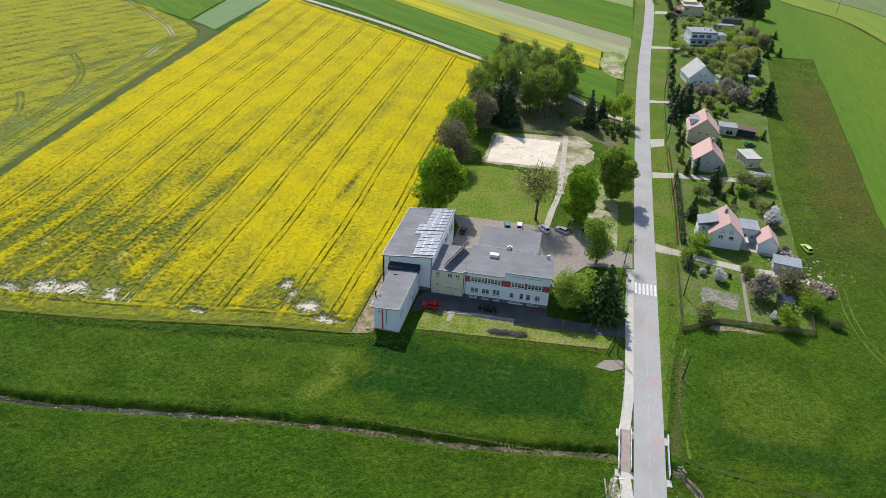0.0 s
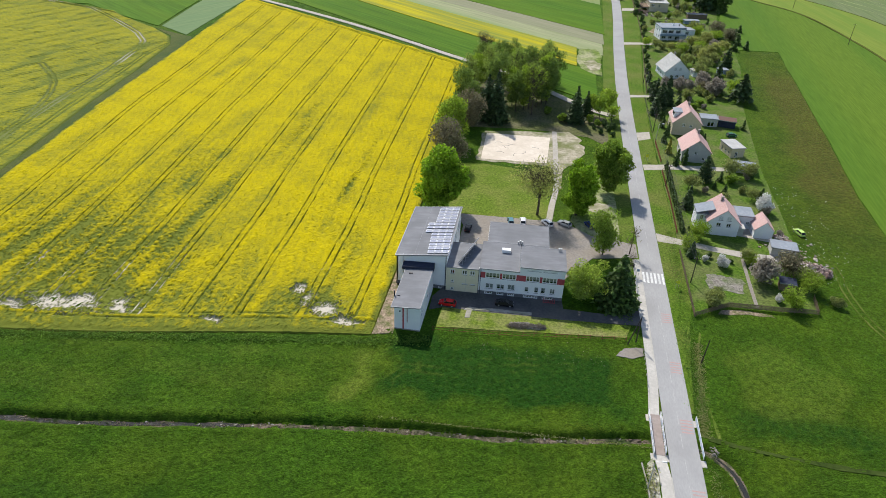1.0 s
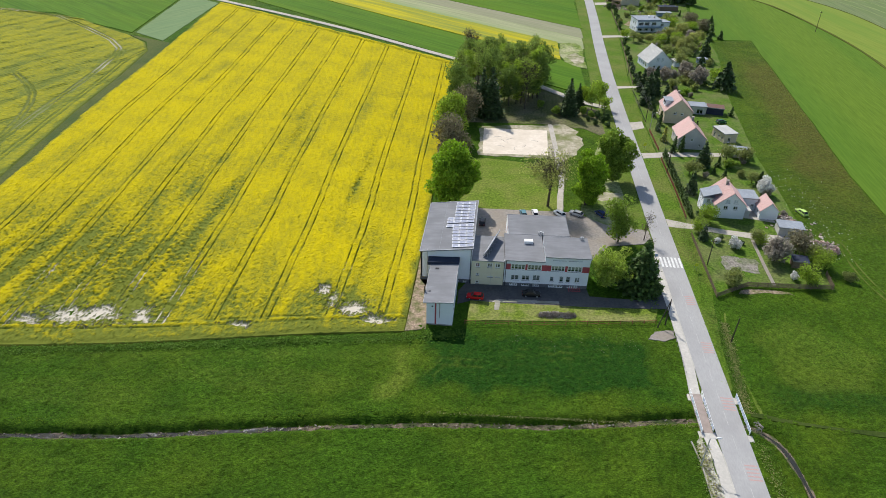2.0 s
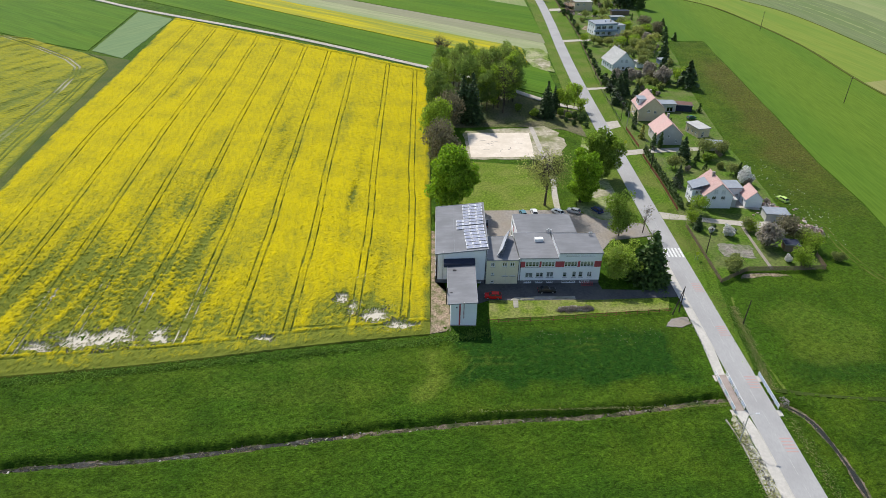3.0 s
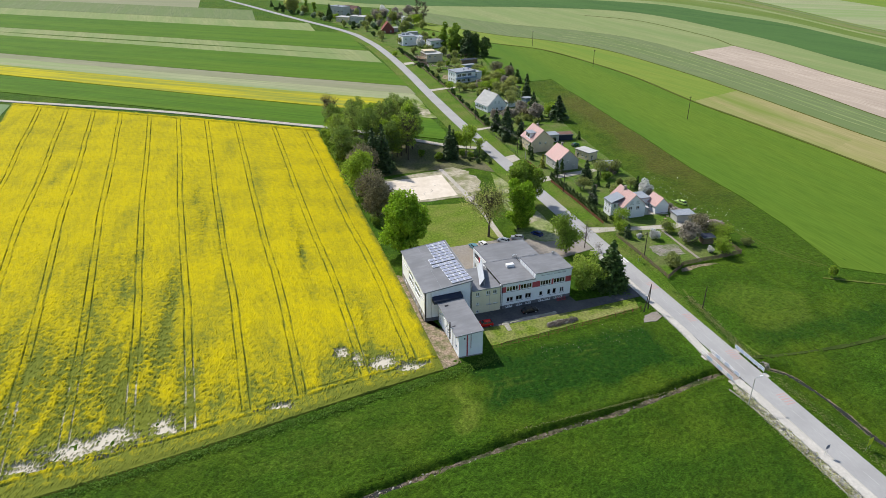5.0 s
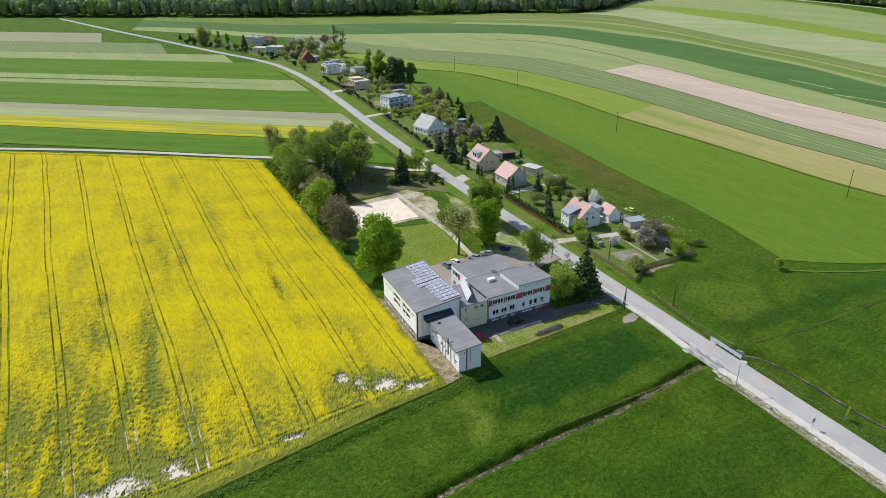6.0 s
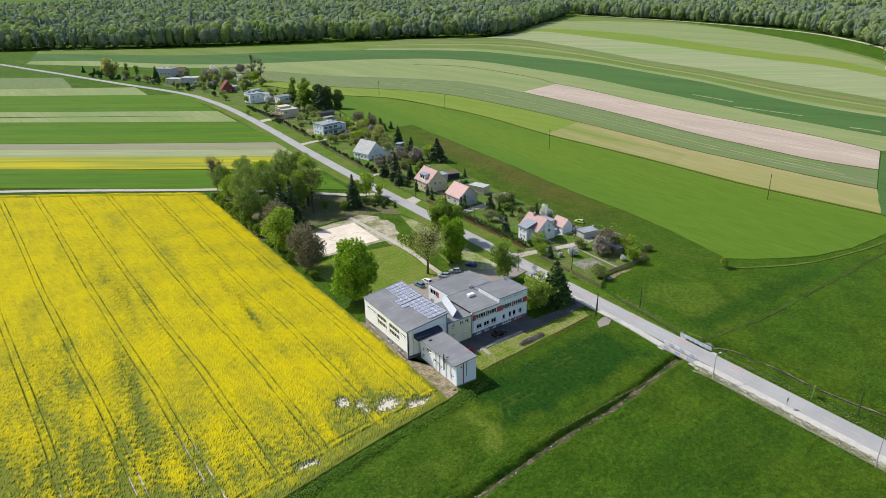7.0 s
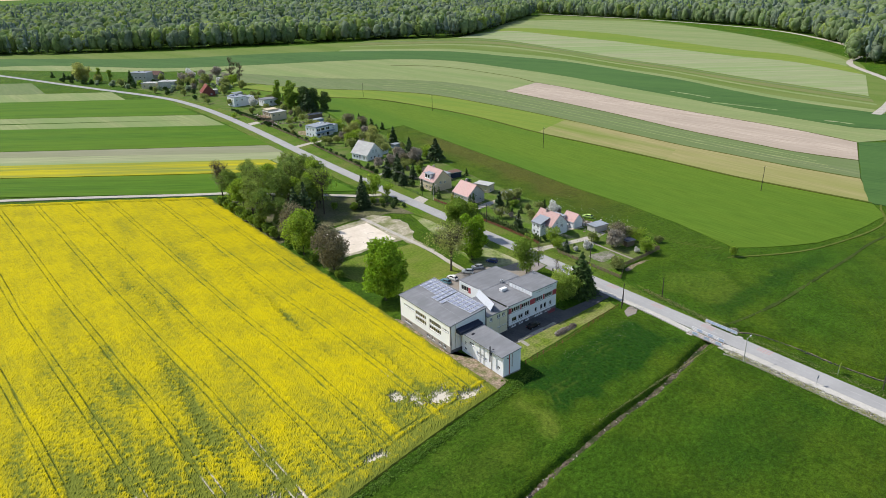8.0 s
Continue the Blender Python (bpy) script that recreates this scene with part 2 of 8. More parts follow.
M["furrow"] = mat("dark_furrow_grass", (0.020, 0.038, 0.006), (0.045, 0.070, 0.012), 1.6, (0.07, 0.10, 0.02), 0.2, 0.7, bump=0.5, depth=0.1)
M["balk"] = mat("olive_balk_grass", (0.062, 0.080, 0.022), (0.115, 0.130, 0.036), 1.2, (0.05, 0.085, 0.02), 0.08, 0.8, bump=0.8, depth=0.3)
M["wood_floor"] = mat("leaf_strewn_grass", (0.060, 0.078, 0.022), (0.125, 0.135, 0.048), 1.2, (0.15, 0.135, 0.085), 0.10, 0.8, bump=0.5, depth=0.1, detail=10, grain=0.4)
M["brown_sheet"] = mat("dark_brown_sheet_roof", (0.13, 0.075, 0.062), (0.20, 0.12, 0.10), 1.5, (0.15, 0.11, 0.10), 0.3, 0.5, bump=0.2, depth=0.03)
M["rape"] = rape_mat("rapeseed", (0.51, 0.415, 0.003), (0.148, 0.172, 0.025), (0.56, 0.51, 0.42))
M["rape_thin"] = rape_mat("thin_rapeseed", (0.36, 0.33, 0.015), (0.140, 0.170, 0.030), (0.40, 0.37, 0.29), 4)
M["yellow_strip"] = mat("rapeseed_strip", (0.300, 0.280, 0.014), (0.520, 0.435, 0.007), 0.5, (0.180, 0.225, 0.040), 0.22, 1.0, bump=0.4, streak=(-36, 24), depth=0.3)
M["asphalt"] = mat("old_asphalt", (0.335, 0.332, 0.326), (0.395, 0.390, 0.384), 3.5, (0.300, 0.296, 0.292), 0.12, 0.6, bump=0.15, depth=0.02, streak=(90, 3))
# drive asphalt, coloured darker than it is to deepen the school's shadow
M["asphalt_shaded"] = mat("shade_toned_asphalt", (0.070, 0.070, 0.074), (0.110, 0.108, 0.108), 1.5, (0.17, 0.16, 0.145), 0.15, 0.5, bump=0.15, depth=0.02)
M["yard"] = mat("dusty_yard", (0.22, 0.20, 0.18), (0.33, 0.30, 0.27), 1.5, (0.26, 0.22, 0.17), 0.15, 0.6, bump=0.15, depth=0.02)
M["concrete"] = mat("pale_concrete", (0.44, 0.42, 0.38), (0.58, 0.55, 0.50), 2.0, (0.40, 0.38, 0.34), 0.3, 0.5, bump=0.2, depth=0.02)
M["paving"] = mat("worn_grey_paving", (0.29, 0.27, 0.235), (0.43, 0.405, 0.36), 2.0, (0.19, 0.20, 0.10), 0.5, 0.6, bump=0.3, depth=0.03)
M["track"] = mat("gravel_track", (0.38, 0.34, 0.30), (0.52, 0.48, 0.43), 1.2, (0.30, 0.30, 0.20), 0.2, 0.4, bump=0.3, depth=0.05)
M["soil"] = mat("bare_soil", (0.22, 0.160, 0.115), (0.40, 0.310, 0.235), 1.8, (0.10, 0.12, 0.035), 0.5, 0.9, bump=0.5, depth=0.1, grain=0.3)
M["sand"] = mat("pale_sand", (0.62, 0.54, 0.44), (0.78, 0.70, 0.60), 0.8, (0.55, 0.47, 0.37), 0.2, 0.5, bump=0.3, depth=0.06)
M["sand_dirty"] = mat("sandy_grass", (0.25, 0.225, 0.145), (0.54, 0.485, 0.385), 0.7, (0.155, 0.175, 0.06), 0.16, 0.95, bump=0.3, depth=0.06)
M["mud"] = mat("ditch_mud", (0.040, 0.034, 0.024), (0.30, 0.240, 0.180), 1.4, (0.045, 0.070, 0.02), 0.45, 0.95, bump=0.8, depth=0.2)
M["water"] = mat("ditch_water", (0.022, 0.022, 0.02), (0.04, 0.04, 0.036), 2.6, rough=0.05, bump=1.0, depth=0.12)
M["paint"] = mat("road_paint", (0.62, 0.62, 0.60), (0.78, 0.78, 0.76), 3.0, (0.45, 0.45, 0.44), 0.8, 0.5, bump=0.05, depth=0.01)
M["paint_worn"] = mat("worn_road_paint", (0.34, 0.335, 0.33), (0.50, 0.49, 0.48), 3.0, bump=0.05, depth=0.01)
M["rumble"] = mat("faded_red_road_paint", (0.42, 0.27, 0.25), (0.48, 0.33, 0.31), 3.0, bump=0.05, depth=0.01)
M["white_wall"] = mat("white_render", (0.81, 0.82, 0.835), (0.86, 0.865, 0.875), 1.2, (0.77, 0.78, 0.795), 0.25, 0.4, bump=0.08, depth=0.02)
M["cream_wall"] = mat("cream_render", (0.76, 0.69, 0.48), (0.81, 0.75, 0.55), 1.2, (0.72, 0.65, 0.45), 0.25, 0.4, bump=0.08, depth=0.02)
M["beige_wall"] = mat("beige_render", (0.56, 0.48, 0.33), (0.64, 0.55, 0.40), 1.0, (0.52, 0.45, 0.32), 0.25, 0.4, bump=0.08, depth=0.02)
M["grey_wall"] = mat("grey_render", (0.46, 0.45, 0.425), (0.56, 0.545, 0.515), 1.0, (0.42, 0.41, 0.385), 0.25, 0.5, bump=0.1, depth=0.02)
M["plinth"] = mat("stone_plinth", (0.30, 0.265, 0.235), (0.44, 0.395, 0.355), 2.5, (0.20, 0.19, 0.17), 0.4, 0.5, bump=0.3, depth=0.04)
# darker copy of the plinth, with the shade of the front put into its colour
M["plinth_shaded"] = mat("shaded_front_plinth", (0.13, 0.13, 0.14), (0.20, 0.20, 0.21), 2.5, (0.11, 0.11, 0.11), 0.4, 0.5, bump=0.3, depth=0.04)
M["grey_soil"] = mat("grey_garden_soil", (0.16, 0.145, 0.125), (0.31, 0.285, 0.25), 1.4, (0.10, 0.14, 0.04), 0.25, 0.8, bump=0.6, depth=0.1, grain=0.3)
M["red_band"] = mat("red_facade_band", (0.40, 0.08, 0.09), (0.48, 0.11, 0.12), 1.2, (0.36, 0.075, 0.08), 0.3, 0.4, bump=0.05, depth=0.01)
M["felt"] = mat("grey_roof_felt", (0.190, 0.194, 0.206), (0.245, 0.250, 0.264), 0.8, (0.165, 0.170, 0.178), 0.22, 0.6, bump=0.1, depth=0.02, streak=(0, 4))
M["felt_dark"] = mat("dark_roof_felt", (0.028, 0.035, 0.060), (0.045, 0.054, 0.085), 1.0, (0.05, 0.055, 0.07), 0.3, 0.4, bump=0.1, depth=0.02)
M["trim"] = mat("metal_flashing", (0.24, 0.25, 0.27), (0.32, 0.33, 0.35), 2.0, rough=0.5, bump=0.05, metal=0.4, depth=0.01)
M["frame"] = mat("white_window_frame", (0.74, 0.74, 0.73), (0.82, 0.82, 0.81), 3.0, rough=0.5, bump=0.03, depth=0.01)
M["curtain"] = mat("white_net_curtain", (0.60, 0.60, 0.57), (0.74, 0.74, 0.71), 4.0, bump=0.2, depth=0.03)
M["glass"] = glass_mat("window_glass")
M["dark_metal"] = mat("dark_metal", (0.03, 0.03, 0.035), (0.06, 0.06, 0.065), 3.0, rough=0.5, bump=0.1, metal=0.5, depth=0.01)
M["steel"] = mat("galvanised_steel", (0.42, 0.43, 0.44), (0.55, 0.56, 0.57), 3.0, rough=0.45, bump=0.05, metal=0.6, depth=0.01)
# cells: reflected sky is painted in as a light blue-grey base
M["pv"] = mat("sky_toned_solar_cells", (0.215, 0.235, 0.320), (0.270, 0.292, 0.385), 2.0, rough=0.35, bump=0.0)
M["pv_frame"] = mat("aluminium_frame", (0.60, 0.62, 0.66), (0.68, 0.70, 0.73), 3.0, rough=0.6, bump=0.03, metal=0.2, depth=0.01)
M["red_tile"] = mat("red_clay_tile", (0.45, 0.285, 0.262), (0.60, 0.415, 0.388), 2.2, (0.50, 0.36, 0.335), 0.4, 0.6, bump=0.5, depth=0.05, streak=(0, 3), vary=0.12)
M["brick_red"] = mat("red_brick", (0.19, 0.062, 0.055), (0.27, 0.095, 0.080), 2.5, (0.17, 0.07, 0.06), 0.4, 0.5, bump=0.3, depth=0.03)
M["grey_tile"] = mat("light_grey_sheet_roof", (0.40, 0.40, 0.39), (0.52, 0.52, 0.50), 1.5, (0.36, 0.36, 0.35), 0.3, 0.5, bump=0.3, depth=0.04, streak=(90, 6))
M["blue_grey"] = mat("blue_grey_sheet_roof", (0.24, 0.27, 0.31), (0.33, 0.36, 0.40), 1.5, (0.22, 0.24, 0.27), 0.3, 0.5, bump=0.3, depth=0.04)
M["blue_panel"] = mat("blue_grey_balcony_panel", (0.22, 0.29, 0.38), (0.30, 0.37, 0.46), 1.5, bump=0.1, depth=0.02)
M["wood"] = mat("weathered_wood", (0.14, 0.10, 0.065), (0.26, 0.19, 0.13), 3.0, (0.20, 0.17, 0.14), 0.6, 0.5, bump=0.3, depth=0.02, vary=0.15)
M["pole_wood"] = mat("tarred_pole", (0.045, 0.038, 0.03), (0.09, 0.075, 0.06), 3.0, bump=0.3, depth=0.02)
M["fence_red"] = mat("red_brown_fence_paint", (0.16, 0.055, 0.035), (0.25, 0.09, 0.06), 2.0, (0.14, 0.10, 0.07), 0.5, 0.4, bump=0.2, depth=0.02, vary=0.15)
M["rail_blue"] = mat("blue_rail_paint", (0.25, 0.34, 0.47), (0.36, 0.44, 0.56), 3.0, rough=0.5, bump=0.05, depth=0.01)
M["rail_white"] = mat("white_rail_paint", (0.66, 0.67, 0.68), (0.78, 0.79, 0.80), 3.0, rough=0.5, bump=0.05, depth=0.01)
M["deck"] = mat("red_brown_bridge_deck", (0.30, 0.255, 0.23), (0.40, 0.34, 0.31), 1.5, (0.25, 0.20, 0.17), 0.3, 0.5, bump=0.2, depth=0.03)
M["stone"] = mat("grey_rubble", (0.270, 0.243, 0.223), (0.513, 0.472, 0.432), 1.5, (0.216, 0.230, 0.135), 0.4, 0.4, bump=0.6, depth=0.1, vary=0.3, island=True)
M["junk"] = mat("mixed_scrap", (0.22, 0.20, 0.18), (0.62, 0.58, 0.54), 0.9, (0.34, 0.12, 0.08), 0.4, 0.5, bump=0.5, depth=0.08, vary=0.5, island=True)
M["tyre"] = mat("black_rubber", (0.015, 0.015, 0.015), (0.03, 0.03, 0.03), 4.0, bump=0.1, depth=0.01)
M["car_glass"] = mat("tinted_car_glass", (0.012, 0.014, 0.016), (0.02, 0.022, 0.025), 2.0, rough=0.04, bump=0.0)
M["lamp_glass"] = mat("headlight_glass", (0.5, 0.5, 0.5), (0.65, 0.65, 0.65), 3.0, rough=0.1, bump=0.0)
M["yellow_sign"] = mat("yellow_green_sign_face", (0.56, 0.60, 0.03), (0.66, 0.70, 0.05), 2.0, rough=0.5, bump=0.0)
M["sign_back"] = mat("grey_blue_sign_back", (0.10, 0.13, 0.19), (0.15, 0.18, 0.24), 2.0, rough=0.5, bump=0.0)
# collector face: the bright sky it mirrors is put into a pale base colour
M["collector"] = mat("sky_toned_collector_glass", (0.52, 0.55, 0.60), (0.60, 0.63, 0.68), 2.0, rough=0.12, bump=0.0)
M["bark"] = mat("grey_brown_bark", (0.055, 0.045, 0.035), (0.13, 0.105, 0.08), 3.0, bump=0.6, depth=0.08)
M["leaf_bright"] = mat("fresh_maple_leaves", (0.130, 0.230, 0.016), (0.300, 0.440, 0.042), 0.5, rough=0.6, bump=0.0, vary=0.35, island=True, leaf=True, through_leaf=0.38)
M["leaf_green"] = mat("spring_green_leaves", (0.135, 0.205, 0.032), (0.260, 0.350, 0.068), 0.4, rough=0.65, bump=0.0, vary=0.4, island=True, leaf=True, through_leaf=0.42)
M["leaf_olive"] = mat("olive_spring_leaves", (0.200, 0.235, 0.085), (0.345, 0.375, 0.145), 0.4, rough=0.65, bump=0.0, vary=0.4, island=True, leaf=True, tint=(1.15, 1.2, 0.8))
M["leaf_brown"] = mat("brown_buds_and_twigs", (0.165, 0.148, 0.086), (0.310, 0.280, 0.170), 0.5, rough=0.8, bump=0.0, vary=0.4, island=True, leaf=True, tint=(1, 1, 1), through_leaf=0.3)
M["brush"] = mat("grey_brushwood", (0.185, 0.155, 0.130), (0.310, 0.270, 0.230), 0.5, rough=0.9, bump=0.0, vary=0.35, island=True, leaf=True, tint=(1, 1, 1), through_leaf=0.2)
M["bank"] = mat("weedy_stony_bank", (0.12, 0.145, 0.045), (0.32, 0.315, 0.20), 1.2, (0.56, 0.54, 0.47), 0.35, 0.85, bump=0.5, depth=0.1, grain=0.3)
M["grove_green"] = mat("soft_green_grove_leaves", (0.185, 0.250, 0.066), (0.330, 0.400, 0.118), 0.4, rough=0.7, bump=0.0, vary=0.3, island=True, leaf=True, tint=(1.15, 1.25, 0.8), through_leaf=0.5)
M["grove_olive"] = mat("pale_olive_grove_leaves", (0.245, 0.275, 0.100), (0.390, 0.410, 0.165), 0.4, rough=0.7, bump=0.0, vary=0.3, island=True, leaf=True, tint=(1.25, 1.25, 0.85), through_leaf=0.6)
M["leaf_lime"] = mat("yellow_green_leaves", (0.190, 0.275, 0.036), (0.320, 0.405, 0.075), 0.4, rough=0.65, bump=0.0, vary=0.4, island=True, leaf=True)
M["willow"] = mat("yellow_green_willow_leaves", (0.230, 0.300, 0.060), (0.370, 0.440, 0.115), 0.4, rough=0.65, bump=0.0, vary=0.35, island=True, leaf=True, through_leaf=0.55)
M["grove_dark"] = mat("deep_green_grove_leaves", (0.115, 0.170, 0.050), (0.220, 0.290, 0.090), 0.4, rough=0.7, bump=0.0, vary=0.35, island=True, leaf=True, through_leaf=0.45)
M["needle"] = mat("dark_conifer_needles", (0.034, 0.068, 0.020), (0.074, 0.118, 0.034), 0.6, rough=0.7, bump=0.0, vary=0.45, island=True)
M["thuja"] = mat("thuja_green", (0.048, 0.094, 0.018), (0.105, 0.165, 0.032), 0.6, rough=0.75, bump=0.0, vary=0.45, island=True)
M["thuja_gold"] = mat("golden_thuja", (0.273, 0.293, 0.039), (0.429, 0.429, 0.058), 0.6, rough=0.75, bump=0.0, vary=0.35, island=True)
# far foliage: distance haze is mixed into these pale, bluish base colours
M["wood_green"] = mat("hazy_green_leaves", (0.225, 0.300, 0.155), (0.345, 0.430, 0.215), 0.14, rough=0.9, bump=0.9, depth=0.9, vary=0.16, island=True, leaf=True, tint=(1.15, 1.2, 0.9), through_leaf=0.6)
M["wood_lime"] = mat("hazy_light_leaves", (0.270, 0.345, 0.120), (0.390, 0.470, 0.165), 0.14, rough=0.9, bump=0.9, depth=0.9, vary=0.16, island=True, leaf=True, tint=(1.15, 1.2, 0.9), through_leaf=0.6)
M["wood_grey"] = mat("hazy_grey_leaves", (0.255, 0.320, 0.220), (0.360, 0.430, 0.295), 0.14, rough=0.9, bump=0.9, depth=0.9, vary=0.16, island=True, leaf=True, tint=(1.1, 1.1, 1.0), through_leaf=0.6)
M["wood_dark"] = mat("hazy_conifer_needles", (0.175, 0.235, 0.190), (0.250, 0.315, 0.255), 0.14, rough=0.9, bump=0.9, depth=0.9, vary=0.16, island=True, leaf=True, tint=(1, 1.05, 1), through_leaf=0.45)
M["pale_grass"] = mat("pale_dry_grass", (0.085, 0.150, 0.016), (0.170, 0.225, 0.045), 1.0, (0.40, 0.38, 0.24), 0.10, 0.8, bump=0.8, depth=0.2, detail=12, grain=0.4)
M["blossom"] = mat("white_blossom", (0.575, 0.575, 0.529), (0.84, 0.84, 0.82), 0.6, rough=0.8, bump=0.0, vary=0.2, island=True, leaf=True, tint=(1, 1, 1))
M["blossom_pale"] = mat("pale_pink_blossom", (0.270, 0.240, 0.190), (0.440, 0.400, 0.330), 0.6, rough=0.8, bump=0.0, vary=0.35, island=True, leaf=True, tint=(1, 1, 1))

# ---- building blocks ----


def link(name, bm, material, parent=None, smooth=False):
    me = bpy.data.meshes.new(name)
    bmesh.ops.recalc_face_normals(bm, faces=bm.faces)
    bm.to_mesh(me)
    bm.free()
    me.materials.append(material)
    if smooth:
        me.polygons.foreach_set("use_smooth", [True] * len(me.polygons))
    ob = new(name, me)
    ob.parent = parent
    return ob


def part(name, bm, material, parent, label="", smooth=False):
    ob = link(name, bm, material, parent, smooth)
    return tagged(ob, label) if label else ob


def raw(name, verts, faces, material, parent=None, smooth=False):
    me = bpy.data.meshes.new(name)
    me.from_pydata(np.asarray(verts).tolist(), [], np.asarray(faces).tolist())
    me.materials.append(material)
    if smooth:
        me.polygons.foreach_set("use_smooth", [True] * len(me.polygons))
    ob = new(name, me)
    ob.parent = parent
    return ob


def thing(name, m, label, category, group="", kind=""):
    ob = new(name)
    ob.matrix_world = m
    return tagged(ob, label, category, group, kind)


def box(bm, x0, x1, y0, y1, z0, z1, bevel=0.0):
    v = [bm.verts.new((x, y, z)) for z in (z0, z1) for y in (y0, y1) for x in (x0, x1)]
    fs = [bm.faces.new([v[i] for i in f]) for f in ((0, 2, 3, 1), (4, 5, 7, 6), (0, 1, 5, 4), (2, 6, 7, 3), (0, 4, 6, 2), (1, 3, 7, 5))]
    if bevel:
        bmesh.ops.bevel(bm, geom=list({e for f in fs for e in f.edges}), offset=bevel, segments=1, affect="EDGES", profile=0.5)
    return v


def boxes(*args, bevel=0.0):
    bm = bmesh.new()
    for a in args:
        box(bm, *a, bevel=bevel)
    return bm


def prism(bm, pts, z0, z1):
    """An upright slab over an outline; z1 may be a function of (x, y)."""
    top = z1 if callable(z1) else (lambda x, y: z1)
    lo = [bm.verts.new((x, y, z0)) for x, y in pts]
    hi = [bm.verts.new((x, y, top(x, y))) for x, y in pts]
    bm.faces.new(lo[::-1])
    bm.faces.new(hi)
    for i in range(len(pts)):
        j = (i + 1) % len(pts)
        bm.faces.new((lo[i], lo[j], hi[j], hi[i]))
    return bm


def rod(bm, a, b, r0, r1=None, seg=8):
    a, b = Vector(a), Vector(b)
    r1 = r0 if r1 is None else r1
    q = (b - a).to_track_quat("Z", "Y")
    ring = [[bm.verts.new(p + q @ Vector((r * math.cos(k * math.tau / seg), r * math.sin(k * math.tau / seg), 0))) for k in range(seg)] for p, r in ((a, r0), (b, r1))]
    for k in range(seg):
        bm.faces.new((ring[0][k], ring[0][(k + 1) % seg], ring[1][(k + 1) % seg], ring[1][k]))
    bm.faces.new(ring[0][::-1])
    bm.faces.new(ring[1])
    return bm


def wall_bm(length, z0, z1, thick, holes, z_end=None):
    """A wall along +x, outer face at y = 0, inner face at y = thick, with openings (x0, x1, z0, z1) cut through."""
    bm = bmesh.new()
    xs = sorted({0, length, *[h[0] for h in holes], *[h[1] for h in holes]})
    zs = sorted({z0, z1, *[h[2] for h in holes], *[h[3] for h in holes]})
    lift = (lambda x, z: z + (z_end - z1) * x / length if z == z1 else z) if z_end is not None else (lambda x, z: z)
    nx, nz = len(xs) - 1, len(zs) - 1
    solid = [[not any(h[0] <= (xs[i] + xs[i + 1]) / 2 <= h[1] and h[2] <= (zs[k] + zs[k + 1]) / 2 <= h[3] for h in holes) for k in range(nz)] for i in range(nx)]
    cache = {}

    def v(x, y, z):
        key = (x, y, z)
        if key not in cache:
            cache[key] = bm.verts.new((x, y, lift(x, z)))
        return cache[key]

    for i in range(nx):
        for k in range(nz):
            if not solid[i][k]:
                continue
            a, b, c, d = xs[i], xs[i + 1], zs[k], zs[k + 1]
            bm.faces.new((v(a, 0, c), v(b, 0, c), v(b, 0, d), v(a, 0, d)))
            bm.faces.new((v(a, thick, c), v(a, thick, d), v(b, thick, d), v(b, thick, c)))
            if i == 0 or not solid[i - 1][k]:
                bm.faces.new((v(a, 0, c), v(a, 0, d), v(a, thick, d), v(a, thick, c)))
            if i == nx - 1 or not solid[i + 1][k]:
                bm.faces.new((v(b, 0, c), v(b, thick, c), v(b, thick, d), v(b, 0, d)))
            if k == 0 or not solid[i][k - 1]:
                bm.faces.new((v(a, 0, c), v(a, thick, c), v(b, thick, c), v(b, 0, c)))
            if k == nz - 1 or not solid[i][k + 1]:
                bm.faces.new((v(a, 0, d), v(b, 0, d), v(b, thick, d), v(a, thick, d)))
    return bm


def window(parent, m, w, h, cols=2, rows=1, bar=0.13, curtain=0.0, sill=True, frame_mat=None):
    """A framed window set back in an opening; m puts its lower left corner, x along the wall, y inwards."""
    bm = boxes((0, w, 0.10, 0.18, 0, bar), (0, w, 0.10, 0.18, h - bar, h), (0, bar, 0.10, 0.18, bar, h - bar), (w - bar, w, 0.10, 0.18, bar, h - bar))
    for i in range(1, cols):
        x = w * i / cols
        box(bm, x - bar / 2, x + bar / 2, 0.10, 0.18, bar, h - bar)
    for k in range(1, rows):
        z = h * k / rows
        for i in range(cols):
            box(bm, w * i / cols + bar / 2 + 0.01, w * (i + 1) / cols - bar / 2 - 0.01, 0.105, 0.175, z - bar / 2, z + bar / 2)
    win = part("window", bm, frame_mat or M["frame"], parent)
    win.matrix_local = m
    for i in range(cols):
        p = part("pane", boxes((w * i / cols + 0.03, w * (i + 1) / cols - 0.03, 0.135, 0.145, 0.03, h - 0.03)), M["glass"], win)
        p.visible_shadow = False
    if curtain:
        bm = bmesh.new()
        box(bm, 0.05, w - 0.05, 0.24, 0.27, h * (1 - curtain), h)
        part("curtain", bm, M["curtain"], win)
    if sill:
        part("sill", boxes((-0.05, w + 0.05, -0.09, 0.09, -0.06, -0.005)), M["trim"], win)
    return win


def facade(parent, m, length, z0, z1, holes, material, thick=0.35, z_end=None, label="", bar=0.13):
    """A wall part with its windows; holes: (x0, x1, z0, z1, cols, rows, curtain)."""
    w = part("wall", wall_bm(length, z0, z1, thick, [h[:4] for h in holes], z_end), material, parent, label)
    w.matrix_local = m
    for a, b, c, d, cols, rows, cur in holes:
        window(parent, m @ pose(a, 0, c), b - a, d - c, cols, rows, bar, curtain=cur)
    return w


